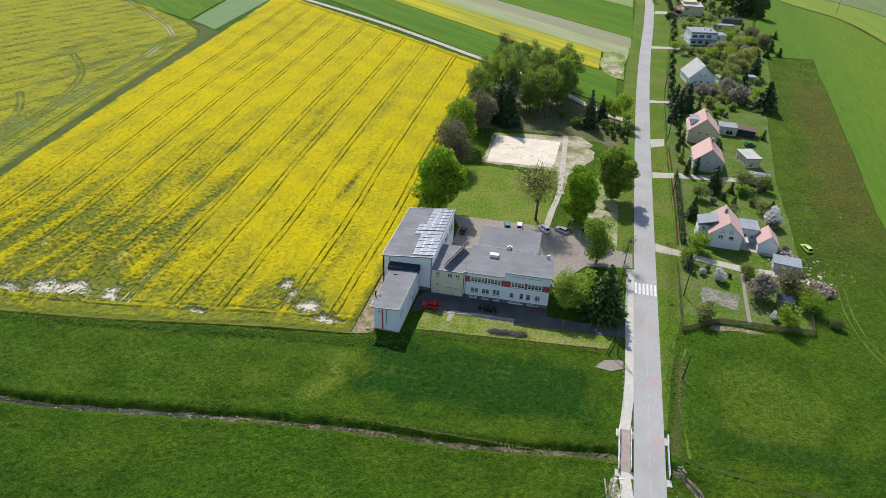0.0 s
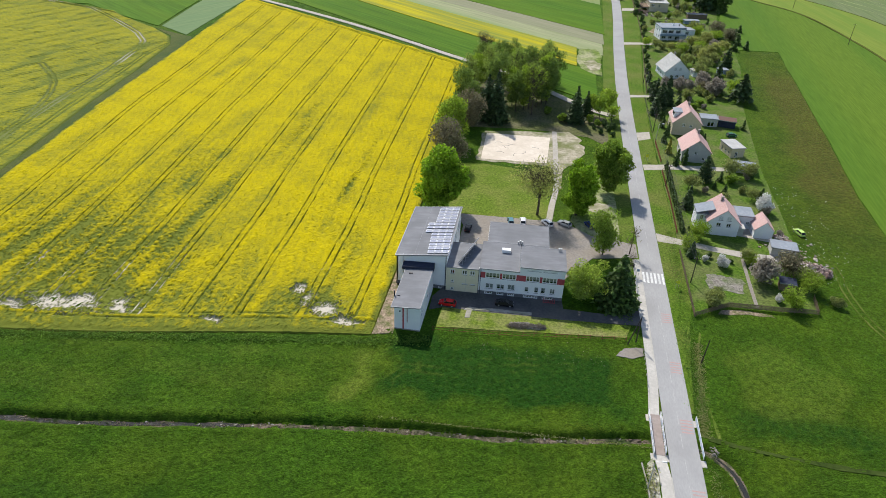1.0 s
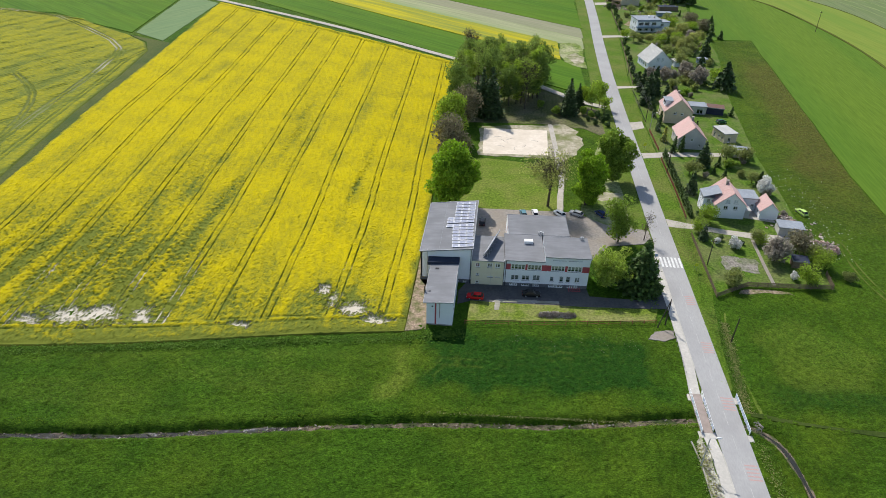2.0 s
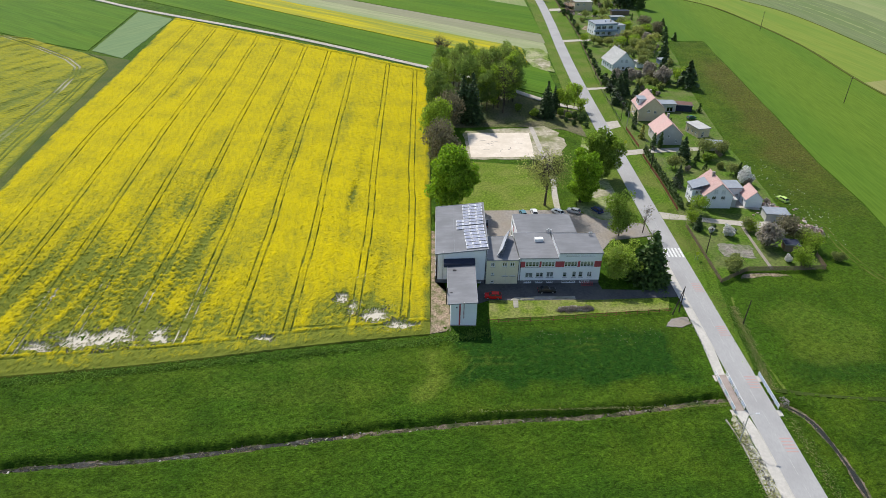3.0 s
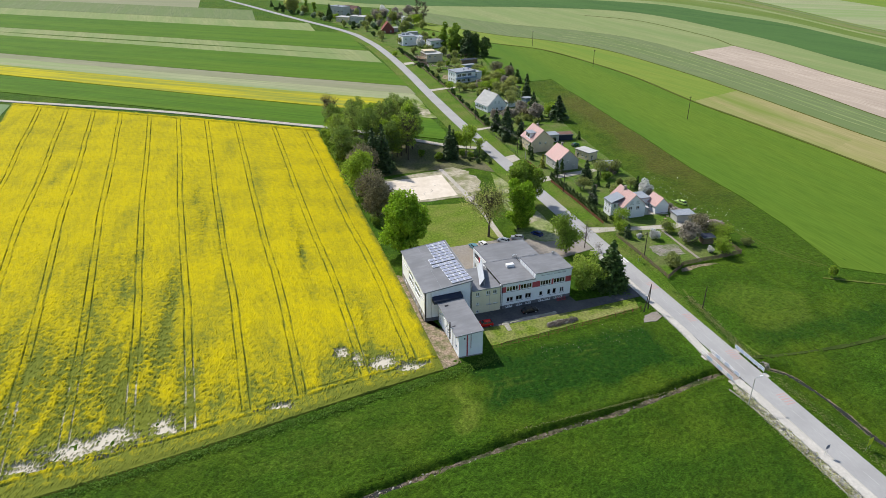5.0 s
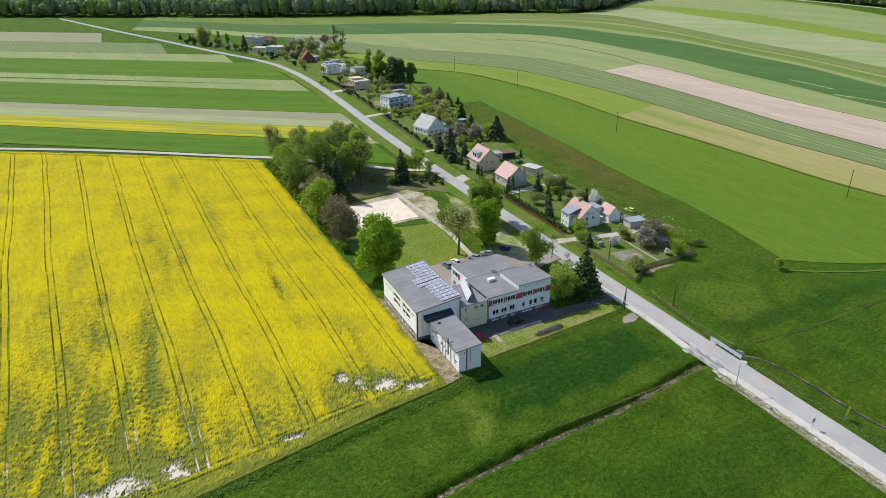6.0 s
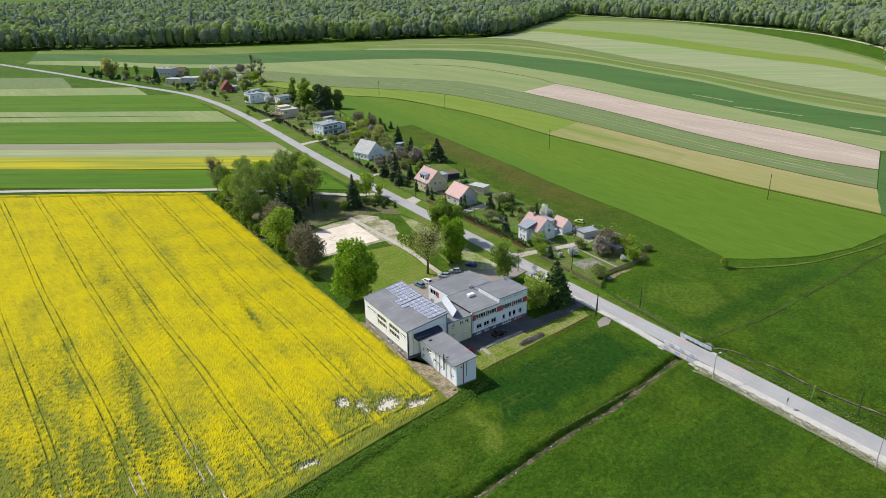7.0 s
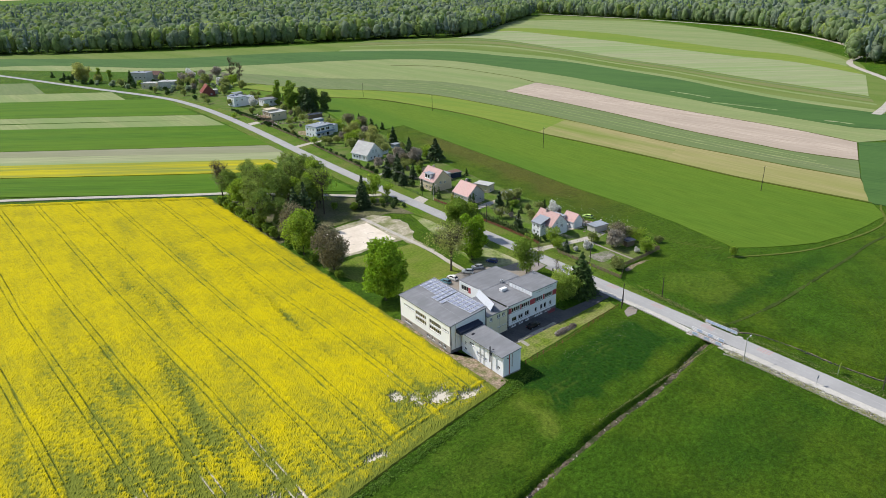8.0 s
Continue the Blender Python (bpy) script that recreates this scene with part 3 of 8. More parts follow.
def sheet(name, pts, z, material, label, category, thick=0.02, kind="structure", jag=0.0, step=4.0):
    """A ground layer over an outline, with an uneven edge where jag is set."""
    if jag:
        out = []
        for (ax, ay), (bx, by) in zip(pts, pts[1:] + pts[:1]):
            d = math.hypot(bx - ax, by - ay)
            if d < 0.01:
                continue
            k = max(1, int(d / step))
            for i in range(k):
                f = i / k
                x, y = ax + (bx - ax) * f, ay + (by - ay) * f
                o = (noise.noise((x * 0.31, y * 0.31, 3.3)) + 0.6 * noise.noise((x * 0.9, y * 0.9, 8.1))) * jag
                out.append((x - (by - ay) / d * o, y + (bx - ax) / d * o))
        pts = out
    bm = prism(bmesh.new(), pts, -0.3, z)
    bmesh.ops.triangulate(bm, faces=[f for f in bm.faces if len(f.verts) > 4])
    return tagged(link(name, bm, material), label, category, kind=kind)


def ribbon(name, line, width, z, material, label, category, kind="structure", thick=0.3, wobble=0.0):
    """A strip along a line of points."""
    pts = [Vector((x, y, 0)) for x, y in line]
    bm = bmesh.new()
    rows = []
    for i, p in enumerate(pts):
        d = (pts[min(i + 1, len(pts) - 1)] - pts[max(i - 1, 0)]).normalized()
        s = Vector((-d.y, d.x, 0)) * width / 2 * (1 + wobble * noise.noise(p * 0.2))
        rows.append([bm.verts.new((q.x, q.y, h)) for q, h in ((p + s, z - thick), (p + s, z), (p - s, z), (p - s, z - thick))])
    for a, b in zip(rows, rows[1:]):
        for k in range(3):
            bm.faces.new((a[k], a[k + 1], b[k + 1], b[k]))
    bm.faces.new(rows[0])
    bm.faces.new(rows[-1][::-1])
    return tagged(link(name, bm, material), label, category, kind=kind)


def resample(line, n):
    """n points at even steps along a line."""
    d = [0.0]
    for a, b in zip(line, line[1:]):
        d.append(d[-1] + math.dist(a, b))
    t = np.linspace(0, d[-1], n)
    return list(zip(np.interp(t, d, [p[0] for p in line]).tolist(), np.interp(t, d, [p[1] for p in line]).tolist()))


def band(name, a, b, z, material, label, category, n=60, jag=0.5, kind="structure"):
    """A raised sheet between two lines, in one strip of quads."""
    a, b = resample(smooth_line(a, 20), n), resample(smooth_line(b, 20), n)
    bm = bmesh.new()
    rows = []
    for (ax, ay), (bx, by) in zip(a, b):
        d = math.dist((ax, ay), (bx, by)) + 1e-6
        ux, uy = (bx - ax) / d, (by - ay) / d
        o, q = jag * noise.noise((ax * 0.2, ay * 0.2, 1.0)), jag * noise.noise((bx * 0.2, by * 0.2, 1.0))
        pa, pb = (ax + ux * o, ay + uy * o), (bx + ux * q, by + uy * q)
        rows.append([bm.verts.new(c) for c in ((*pa, -0.3), (*pa, z), (*pb, z), (*pb, -0.3))])
    for r0, r1 in zip(rows, rows[1:]):
        for k in range(3):
            bm.faces.new((r0[k], r0[k + 1], r1[k + 1], r1[k]))
    bm.faces.new(rows[0])
    bm.faces.new(rows[-1][::-1])
    return tagged(link(name, bm, material), label, category, kind=kind)


def smooth_line(pts, step=6.0):
    """A finer line through the points (Catmull-Rom)."""
    p = [pts[0], *pts, pts[-1]]
    out = []
    for a, b, c, d in zip(p, p[1:], p[2:], p[3:]):
        k = max(1, int(math.dist(b, c) / step))
        for i in range(k):
            t = i / k
            out.append(tuple(0.5 * (2 * b[j] + (c[j] - a[j]) * t + (2 * a[j] - 5 * b[j] + 4 * c[j] - d[j]) * t * t + (3 * b[j] - a[j] - 3 * c[j] + d[j]) * t ** 3) for j in (0, 1)))
    return out + [tuple(pts[-1])]

# ---- land ----
DITCH_W = [(-190, -62), (-120, -49), (-90, -44), (-72, -41), (-53, -39), (-28, -34.5), (3, -29.5), (25, -27.5), (41, -25), (53, -22.5), (62, -22)]
DITCH_E = [(62, -22), (67, -23.5), (71, -28), (72.5, -38), (72.5, -50), (74, -62), (78, -90), (84, -130)]
ditch_line = smooth_line(DITCH_W, 2.0)[:-1] + smooth_line(DITCH_E, 2.0)


def line_distance(X, Y, line):
    best = np.full(X.shape, 1e9)
    for (ax, ay), (bx, by) in zip(line, line[1:]):
        dx, dy = bx - ax, by - ay
        t = np.clip(((X - ax) * dx + (Y - ay) * dy) / (dx * dx + dy * dy + 1e-9), 0, 1)
        best = np.minimum(best, np.hypot(X - ax - t * dx, Y - ay - t * dy))
    return best


def lumps(X, Y, seed, scale):
    """Smooth random relief, about -1 to 1."""
    r = np.random.default_rng(seed)
    out = np.zeros(X.shape)
    for k in range(14):
        a, f, p = r.uniform(0, math.tau), scale * r.uniform(0.5, 2.2), r.uniform(0, math.tau)
        out += np.sin((X * math.cos(a) + Y * math.sin(a)) * f + p)
    return out / 14 * 1.9


def axis(*spans):
    out = []
    for a, b, s in spans:
        out += list(np.arange(a, b, s))
    return np.array(out + [spans[-1][1]])


def grid_faces(nx, ny):
    i = np.arange((ny - 1) * (nx - 1))
    a = i // (nx - 1) * nx + i % (nx - 1)
    return np.stack([a, a + 1, a + nx + 1, a + nx], 1)


gx = axis((-4800, -600, 300), (-600, -190, 30), (-190, -110, 4), (-110, 80, 0.55), (80, 130, 1.2), (130, 600, 30), (600, 4800, 300))
gy = axis((-4800, -600, 300), (-600, -140, 20), (-140, -66, 4), (-66, -14, 0.5), (-14, 4, 1.0), (4, 30, 1.6), (30, 300, 12), (300, 1200, 60), (1200, 4800, 300))
X, Y = np.meshgrid(gx, gy)
near = (X > -195) & (X < 90) & (Y > -140) & (Y < 0)
D = np.full(X.shape, 1e9)
D[near] = line_distance(X[near], Y[near], ditch_line)
wob = 0.35 * lumps(X, Y, 3, 0.7)
Z = 0.10 * lumps(X, Y, 5, 0.5) * np.clip((-2 - Y) / 4, 0, 1) * (Y > -140) * (X < 52) * (X > -190)
Z += np.where(near & ((X < 53) | (X > 69)), 0.18 * np.exp(-((D - 2.6) / 1.0) ** 2), 0)
Z -= np.where(near, 1.25 * np.clip(1 - np.maximum(D + wob - 0.45, 0) / 1.25, 0, 1) ** 1.2, 0)
fine_relief = np.random.default_rng(91).normal(0, 0.095, X.shape) + np.random.default_rng(92).normal(0, 0.05, X.shape) * (lumps(X, Y, 93, 0.8) > 0)
Z += np.where((Y > -140) & (Y < 20) & (X > -190) & (X < 130), fine_relief, 0)
Z -= 0.05
Z[(X > 53) & (X < 69) & (Z > -0.06)] = -0.06
Z[(X > -8) & (X < 60) & (Y > -1) & (Y < 60)] = -0.05
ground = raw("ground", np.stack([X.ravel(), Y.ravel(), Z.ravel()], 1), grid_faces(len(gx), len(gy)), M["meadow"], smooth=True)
def blob(cx, cy, rx, ry, soft=0.4):
    d = np.hypot((X - cx) / rx, (Y - cy) / ry) + 0.22 * lumps(X, Y, 40, 0.35)
    return np.clip((1.0 - d) / soft + 0.5, 0, 1)


def slab(x0, x1, y0, y1, soft=6.0):
    w = 2.5 * lumps(X, Y, 41, 0.4)
    return np.clip(np.minimum.reduce([X - x0 + w, x1 - X + w, Y - y0 + w, y1 - Y + w]) / soft, 0, 1)


lush = np.maximum.reduce([1.0 * slab(-1.5, 54, -24 + 0.09 * X, 0.5 + 0.06 * X, 5.0), 0.8 * slab(67, 140, -22, -6), 0.6 * slab(-110, 54, -62, -48), 0.5 * blob(30, -52, 26, 9)])
ring = blob(86, -1, 12, 11, 0.3) - 0.8 * blob(86, -1, 9.5, 8.5, 0.5)
dry = np.maximum.reduce([0.75 * ring, 0.5 * blob(86, 0, 11, 12), 0.85 * slab(-8, 0, -26, -6, 4.0), 0.3 * slab(2, 52, -31 + 0.12 * X, -25 + 0.12 * X, 3.0), 0.48 * slab(-125, -8, -16 + 0.1 * X, -5 + 0.14 * X), 0.5 * slab(66, 70, -14, 18), 0.55 * blob(60, -10, 3, 30), 0.4 * blob(-30, -22, 20, 4), 0.35 * blob(-70, -30, 16, 4)])
# wheel tracks of a tractor that turned before the school
for wheel_line in ([(54, 2.5), (48, -0.5), (36, -4), (22, -7), (10, -10), (5, -12.5), (2.5, -16.5), (3.5, -21)], [(53, 1), (42, -4.5), (28, -8), (16, -11.5), (6, -12), (-4, -10)]):
    rows_ = (X > -10) & (X < 60) & (Y > -30) & (Y < 6)
    off_ = np.full(X.shape, 99.0)
    off_[rows_] = line_distance(X[rows_], Y[rows_], smooth_line(wheel_line, 3))
    dry = np.maximum(dry, 0.5 * np.clip((0.45 - np.abs(off_ - 0.9)) / 0.25, 0, 1) * np.clip(0.6 + lumps(X, Y, 44, 0.35), 0.2, 1))
for key, val in (("lush", lush), ("dry", dry)):
    ground.data.attributes.new(key, "FLOAT", "POINT").data.foreach_set("value", np.clip(val, 0, 1).ravel().astype(np.float32))
tagged(ground, "wide flat green meadow with mottled spring grass", "ground", kind="structure")

# water and mud in the bed of the ditch
for seg, nm in ((smooth_line(DITCH_W, 1.5), "west"), (smooth_line(DITCH_E, 1.5), "east")):
    ribbon("ditch_bed", seg, 1.5 if nm == "west" else 2.3, -1.14 if nm == "west" else -0.92, M["mud"], "dark muddy bed of a narrow drainage ditch", "ditch bed", thick=0.5, wobble=0.6)
    ribbon("water", [p for p in seg if nm == "east" or p[0] < -22], 0.75, -1.09 if nm == "west" else -0.89, M["water"], "shallow dark water in a drainage ditch", "water", thick=0.1, wobble=1.5)

# fields west and north of the school
def strip_line(c, x):
    return c - 0.74 * (x - 57)


def strip(c0, c1, x0, x1, material, label, z):
    wig = lambda x, c: strip_line(c, x) + 2.5 * math.sin(x * 0.011 + c)
    xs = np.linspace(x0, x1, 40)
    return band("field", [(x, wig(x, c0)) for x in xs], [(x, wig(x, c1)) for x in xs], z, material, label, "field", n=90)


strip(160, 206, -900, 51, M["wheat_dark"], "long strip of dark green young corn", 0.25)
strip(206, 238, -900, 42, M["yellow_strip"], "narrow strip of flowering yellow rapeseed", 0.55)
strip(238, 262, -900, 56, M["pale"], "pale strip of freshly sown field", 0.05)
strip(262, 282, -900, 57, M["sage"], "greyish strip of thin young crop", 0.08)
strip(282, 362, -900, 58, M["wheat_dark"], "broad strip of dark green corn", 0.25)
strip(362, 384, -900, 58, M["pale_green"], "pale green strip of young crop", 0.1)
strip(385.5, 411, -900, 58, M["pale_green"], "pale green strip beside a thin dark furrow", 0.1)
strip(411, 505, -900, 56, M["wheat_dark"], "broad strip of green corn beyond the furrow", 0.25)
strip(505, 560, -900, 30, M["pale_green"], "pale field strip towards the road bend", 0.1)
strip(560, 650, -900, -20, M["grey_green"], "grey-green field strip near the wood", 0.2)
strip(650, 760, -900, -80, M["sage"], "sage green field near the wood", 0.12)

TRACK = [(-700, 652), (-289, 388), (-198, 327), (-90, 264), (-14, 211), (4, 199), (18, 185), (30, 174), (39, 164), (47, 156), (57, 150)]
ribbon("farm_track", smooth_line(TRACK, 10), 3.4, 0.32, M["track"], "pale gravel farm track between fields", "track")

sheet("field", [(-168, 302), (-196, 320), (-184, 227), (-163, 214)], 0.12, M["young_green"], "sage green wedge of young crop", "field", jag=0.3)
sheet("field", [(-198, 322), (-700, 640), (-700, 230), (-250, 260), (-215, 240), (-186, 226)], 0.22, M["wheat_dark"], "dark green corn field beside the farm track", "field", jag=0.4, step=8)

# the big rapeseed field, a crop with wheel tracks and bare patches
def left_edge(y):
    return -131.8 - 0.118 * y - 1.5 * np.exp(-((y - 115) / 50) ** 2)


def right_edge(y):
    return -4.5 - 0.008 * np.clip(y, 0, 40) - 0.020 * np.maximum(y - 40, 0)


def front_edge(u):
    return -26.5 + 22.5 * u + 0.5 * np.sin(u * 9)


def back_edge(u):
    return 305 - 104 * u


def crop(name, nu, nv, left, right, front, back, tracks, bald, material, label, seed, thin=(), top=0.95, half=0.92, wheel=0.14, dusty=(), rows=(), curves=(), lane_ends=False):
    u, v = np.meshgrid(np.linspace(0, 1, nu), np.linspace(0, 1, nv))
    y = front(u) + (back(u) - front(u)) * v
    x0, x1 = left(y), right(y)
    x = x0 + (x1 - x0) * u
    r = np.random.default_rng(seed)
    h = top * (0.92 + 0.10 * lumps(x, y, seed, 0.35)) + r.normal(0, 0.048, x.shape)
    h += 0.10 * lumps(x, y, seed + 1, 1.6)
    h -= 0.22 * np.clip(lumps(x * 2.2, y * 0.35, seed + 2, 0.16) - 0.25, 0, 1)
    # wheel tracks stop at the headlands
    inside = np.clip((y - front(u) - 6.6 + 1.4 * u) / 1.5, 0, 1) * np.clip((back(u) - y - 4.5) / 1.5, 0, 1) if lane_ends else 1.0
    for tu in tracks:
        d = (u - tu) * (x1 - x0) + 0.5 * lumps(x * 0 + tu * 50, y, seed + 3, 0.08)
        for s in (-half, half):
            h -= np.clip((wheel - np.abs(d - s)) / 0.16 + 0.5, 0, 1) * 0.48 * inside * (0.35 + 0.75 * np.clip(0.5 + lumps(x * 0.3 + 9 * s, y, seed + 4, 0.35) + r.normal(0, 0.35, x.shape), 0, 1))
    for ty in rows:
        d = 0.9 * (x + 213) - 0.45 * (y - 120) - ty + 1.5 * lumps(y, y * 0 + ty, seed + 14, 0.03)
        for s in (-half, half):
            h -= np.clip((wheel - np.abs(d - s)) / 0.3 + 0.5, 0, 1) * 0.26 * np.clip(0.6 + lumps(x, y, seed + 18, 0.25), 0.2, 1)
    ruts = []
    for line, depth, dust in curves:
        far_ = line_distance(x, y, line)
        rut = np.clip((0.55 - np.abs(far_ - 1.0)) / 0.3, 0, 1)
        h -= rut * depth * (0.5 + 0.5 * np.clip(0.6 + lumps(x, y, seed + 15, 0.3), 0, 1))
        ruts.append(rut * dust * np.clip(0.5 + lumps(x, y, seed + 16, 0.12) * 1.4, 0, 1))
    for tx, ty, rx, ry, amount in thin:
        h -= amount * np.exp(-(((x - tx) / rx) ** 2 + ((y - ty) / ry) ** 2)) * np.clip(0.6 + 0.7 * lumps(x * 1.5, y * 0.3, seed + 5, 0.5) + 0.5 * lumps(x, y, seed + 17, 2.2) + r.normal(0, 0.22, x.shape), 0, 1.6)
    edge = np.minimum.reduce([(u * (x1 - x0)), ((1 - u) * (x1 - x0)), (y - front(u)), (back(u) - y)])
    h -= 0.38 * np.clip(1 - (edge + 0.9 * lumps(x, y, seed + 6, 0.4)) / 2.0, 0, 1)
    turn = 7.0 - 1.4 * u
    off = y - front(u) - turn - 0.5 * lumps(x, y, seed + 7, 0.12)
    h -= 0.28 * np.clip(-off / 1.2, 0, 1) + 0.16 * np.clip(1 - off / 14, 0, 1) * (off > 0)
    for s in (-half, half):
        h -= np.clip((wheel + 0.1 - np.abs(off - s)) / 0.2 + 0.5, 0, 1) * 0.26 * (0.2 + 0.8 * np.clip(0.4 + lumps(x, y, seed + 10, 0.5), 0, 1))
    tail = back(u) - y - 5.0 - 0.5 * lumps(x, y, seed + 11, 0.12)
    for s in (-half, half):
        h -= np.clip((wheel + 0.1 - np.abs(tail - s)) / 0.2 + 0.5, 0, 1) * 0.4
    for bx, by, br, bs in bald:
        dd = np.hypot((x - bx) / bs, (y - by)) / br + 0.55 * lumps(x, y, seed + 8, 0.55) + 0.3 * lumps(x, y, seed + 9, 1.4)
        h -= 0.5 * np.clip((1.5 - dd) * 1.2, 0, 1)
    h = np.clip(h, 0.26, 2)
    soil = np.maximum.reduce([np.zeros(x.shape), *ruts])
    for tu in dusty:
        d = (u - tu) * (x1 - x0) + 0.5 * lumps(x * 0 + tu * 50, y, seed + 3, 0.08)
        for s in (-half, half):
            soil = np.maximum(soil, (np.abs(d - s) < wheel) * inside * np.clip(lumps(x * 0.2, y, seed + 12 + int(40 * tu), 0.35) * 1.8 + 0.3 + r.normal(0, 0.3, x.shape) - np.maximum(y, 0) / 22, 0, 1))
    for bx, by, br, bs in bald:
        dd = np.hypot((x - bx) / bs, (y - by)) / br + 0.6 * lumps(x, y, seed + 8, 0.55) + 0.8 * lumps(x * 0.8, y * 1.5, seed + 9, 1.7) + 0.5 * lumps(x, y, seed + 19, 4.0) + r.normal(0, 0.42, x.shape)
        h = np.where(dd < 0.86, np.minimum(h, 0.03 + 0.2 * np.clip(dd - 0.55, 0, 1)), h)
        soil = np.maximum(soil, np.clip((1.0 - dd) * 3, 0, 1))
    h[:, 0] = h[:, -1] = h[0, :] = h[-1, :] = -0.06
    ob = raw(name, np.stack([x.ravel(), y.ravel(), h.ravel()], 1), grid_faces(nu, nv), material)
    ob.data.attributes.new("bare", "FLOAT", "POINT").data.foreach_set("value", soil.ravel().astype(np.float32))
    return tagged(ob, label, "crop", kind="stuff")


LANES = [(131.8 - k) / 127.3 for k in (10.4, 22.2, 36.9, 48.9, 60.3, 72.1, 84.2, 95.5, 107.0, 118.5)]
crop("rapeseed_field", 500, 680, left_edge, right_edge, front_edge, back_edge, LANES,
     [(-78.5, -7.2, 2.5, 2.5), (-73.8, -4.6, 1.7, 1.2), (-89.6, -9.6, 1.3, 2.0), (-84.6, -8.4, 1.1, 1.3), (-65.6, -4.0, 1.5, 1.3), (-63.6, -6.4, 1.0, 2.4), (-26.2, 10, 1.7, 0.7), (-23.2, 6.2, 1.7, 0.7), (-17.2, 3.0, 2.1, 1.7), (-12.8, -0.2, 1.2, 2.4), (-43, -5.8, 0.7, 3.2)],
     M["rape"], "flowering yellow rapeseed field with tractor wheel tracks", 21, thin=[(-60, 105, 2.2, 22, 0.34), (-67, 52, 2.6, 22, 0.34), (-69, 22, 4, 16, 0.22), (-63, 128, 2.0, 13, 0.22), (-54, 92, 1.6, 22, 0.26), (-30, 70, 1.5, 34, 0.36), (-28, 128, 1.2, 26, 0.16), (-19, 24, 2.6, 16, 0.24), (-80, 66, 2.2, 26, 0.16), (-75, 10, 30, 22, 0.30), (-105, 14, 32, 36, 0.32), (-40, 2, 22, 9, 0.20), (-86, 60, 16, 40, 0.17), (-25, 8, 4, 7, 0.3), (-18, 5, 7, 4, 0.25), (-64, -2, 7, 5, 0.25)], dusty=[LANES[k] for k in (1, 4, 5, 6, 7)], lane_ends=True)
rut_line = smooth_line([(-330, 262), (-262, 259), (-234, 245), (-205, 223), (-188, 209), (-177, 196), (-173, 185), (-170, 168), (-167, 147), (-164, 113), (-160, 83), (-156, 61), (-151, 30), (-147, -20)], 9)
k_turn = min(range(len(rut_line)), key=lambda k: abs(rut_line[k][1] - 158)) + 1
patch_edge = lambda y: np.interp(y, [-60, 42, 77, 113, 156, 195, 209, 221, 238, 259], [-131, -140.0, -145, -150.5, -155.5, -161.5, -170, -185, -213, -238])
crop("rapeseed_patch", 420, 420, lambda y: -420 + 0 * y, patch_edge, lambda u: -40 + 12 * u, lambda u: 268 - 20 * u ** 6, [],
     [], M["rape_thin"], "thin yellow-green rapeseed field with old tractor tracks", 33, top=0.76, half=0.95, wheel=0.42, rows=[-250 + 10.3 * k for k in range(30)],
     curves=[(rut_line[:k_turn], 0.6, 0.95), (rut_line[k_turn - 1:], 0.5, 0.25), (smooth_line([(-161, 200), (-164, 180), (-160, 150), (-157, 120), (-152, 80), (-147, 30)], 8), 0.35, 0.0), (smooth_line([(-200, 150), (-178, 128), (-166, 100), (-160, 70), (-156, 20)], 8), 0.45, 0.1), (smooth_line([(-185, 100), (-172, 85), (-162, 60), (-158, 20)], 8), 0.45, 0.15)],
     thin=[(-163, 90, 6, 40, 0.3), (-172, 180, 5, 20, 0.25), (-158, 50, 8, 30, 0.3)])
sheet("field_margin", [(-128, -34), (-133, -34), (-141, 42), (-146, 77), (-151, 113), (-156, 156), (-162, 195), (-170, 210), (-186, 222), (-176, 218), (-158, 211), (-152, 190), (-144.5, 130), (-135.5, 50)], 0.10, M["balk"], "dark grassy balk between two rapeseed fields", "field margin", jag=0.8)

# fields east of the gardens
A = [(120, 560), (155, 432), (190, 375), (202, 312), (206, 260), (203, 195), (205, 145), (206, 100), (206, 60), (209, 32), (213, 0)]
B = [(125, 600), (175, 470), (215, 410), (238, 355), (245, 270), (245, 210), (243, 160), (241, 115), (242.5, 81), (243.5, 50), (247, 19)]
C = [(140, 680), (215, 520), (262, 460), (288, 410), (294.5, 371), (294, 328), (290, 254), (284, 193), (276.5, 141), (274.5, 100), (273.5, 65), (280, 34)]
C2 = [(-45, 880), (20, 800), (90, 715), (170, 655), (250, 610), (320, 550), (353, 496), (357, 394), (347, 343), (345.5, 306), (335, 234), (330, 178), (328.5, 133), (327, 93), (320, 52)]
D2 = [(-38, 912), (20, 869), (116, 735), (200, 680), (290, 640), (362, 590), (393, 530), (397, 437), (395, 353), (383, 273), (375, 210), (364, 154), (360, 110), (357, 72), (385, 20)]
E2 = [(-25, 1015), (33, 955), (143, 835), (260, 785), (350, 730), (449, 623), (468, 513), (478, 436), (464, 339), (452, 264), (430, 193), (418, 140), (416, 75), (440, 25)]
F2 = [(-15, 1085), (45, 1035), (172, 930), (311, 868), (440, 822), (560, 755), (604, 691), (575, 540), (540, 399), (527, 316), (506, 239), (494, 179), (480, 112), (490, 30)]
G2 = [(470, 842), (540, 805), (618, 770), (820, 900), (1035, 1060), (1043, 760), (874, 432), (712, 231), (570, 135), (580, 40)]


def between(a, b, material, label, z, jag=0.6):
    return band("field", a, b, z, material, label, "field", jag=jag)


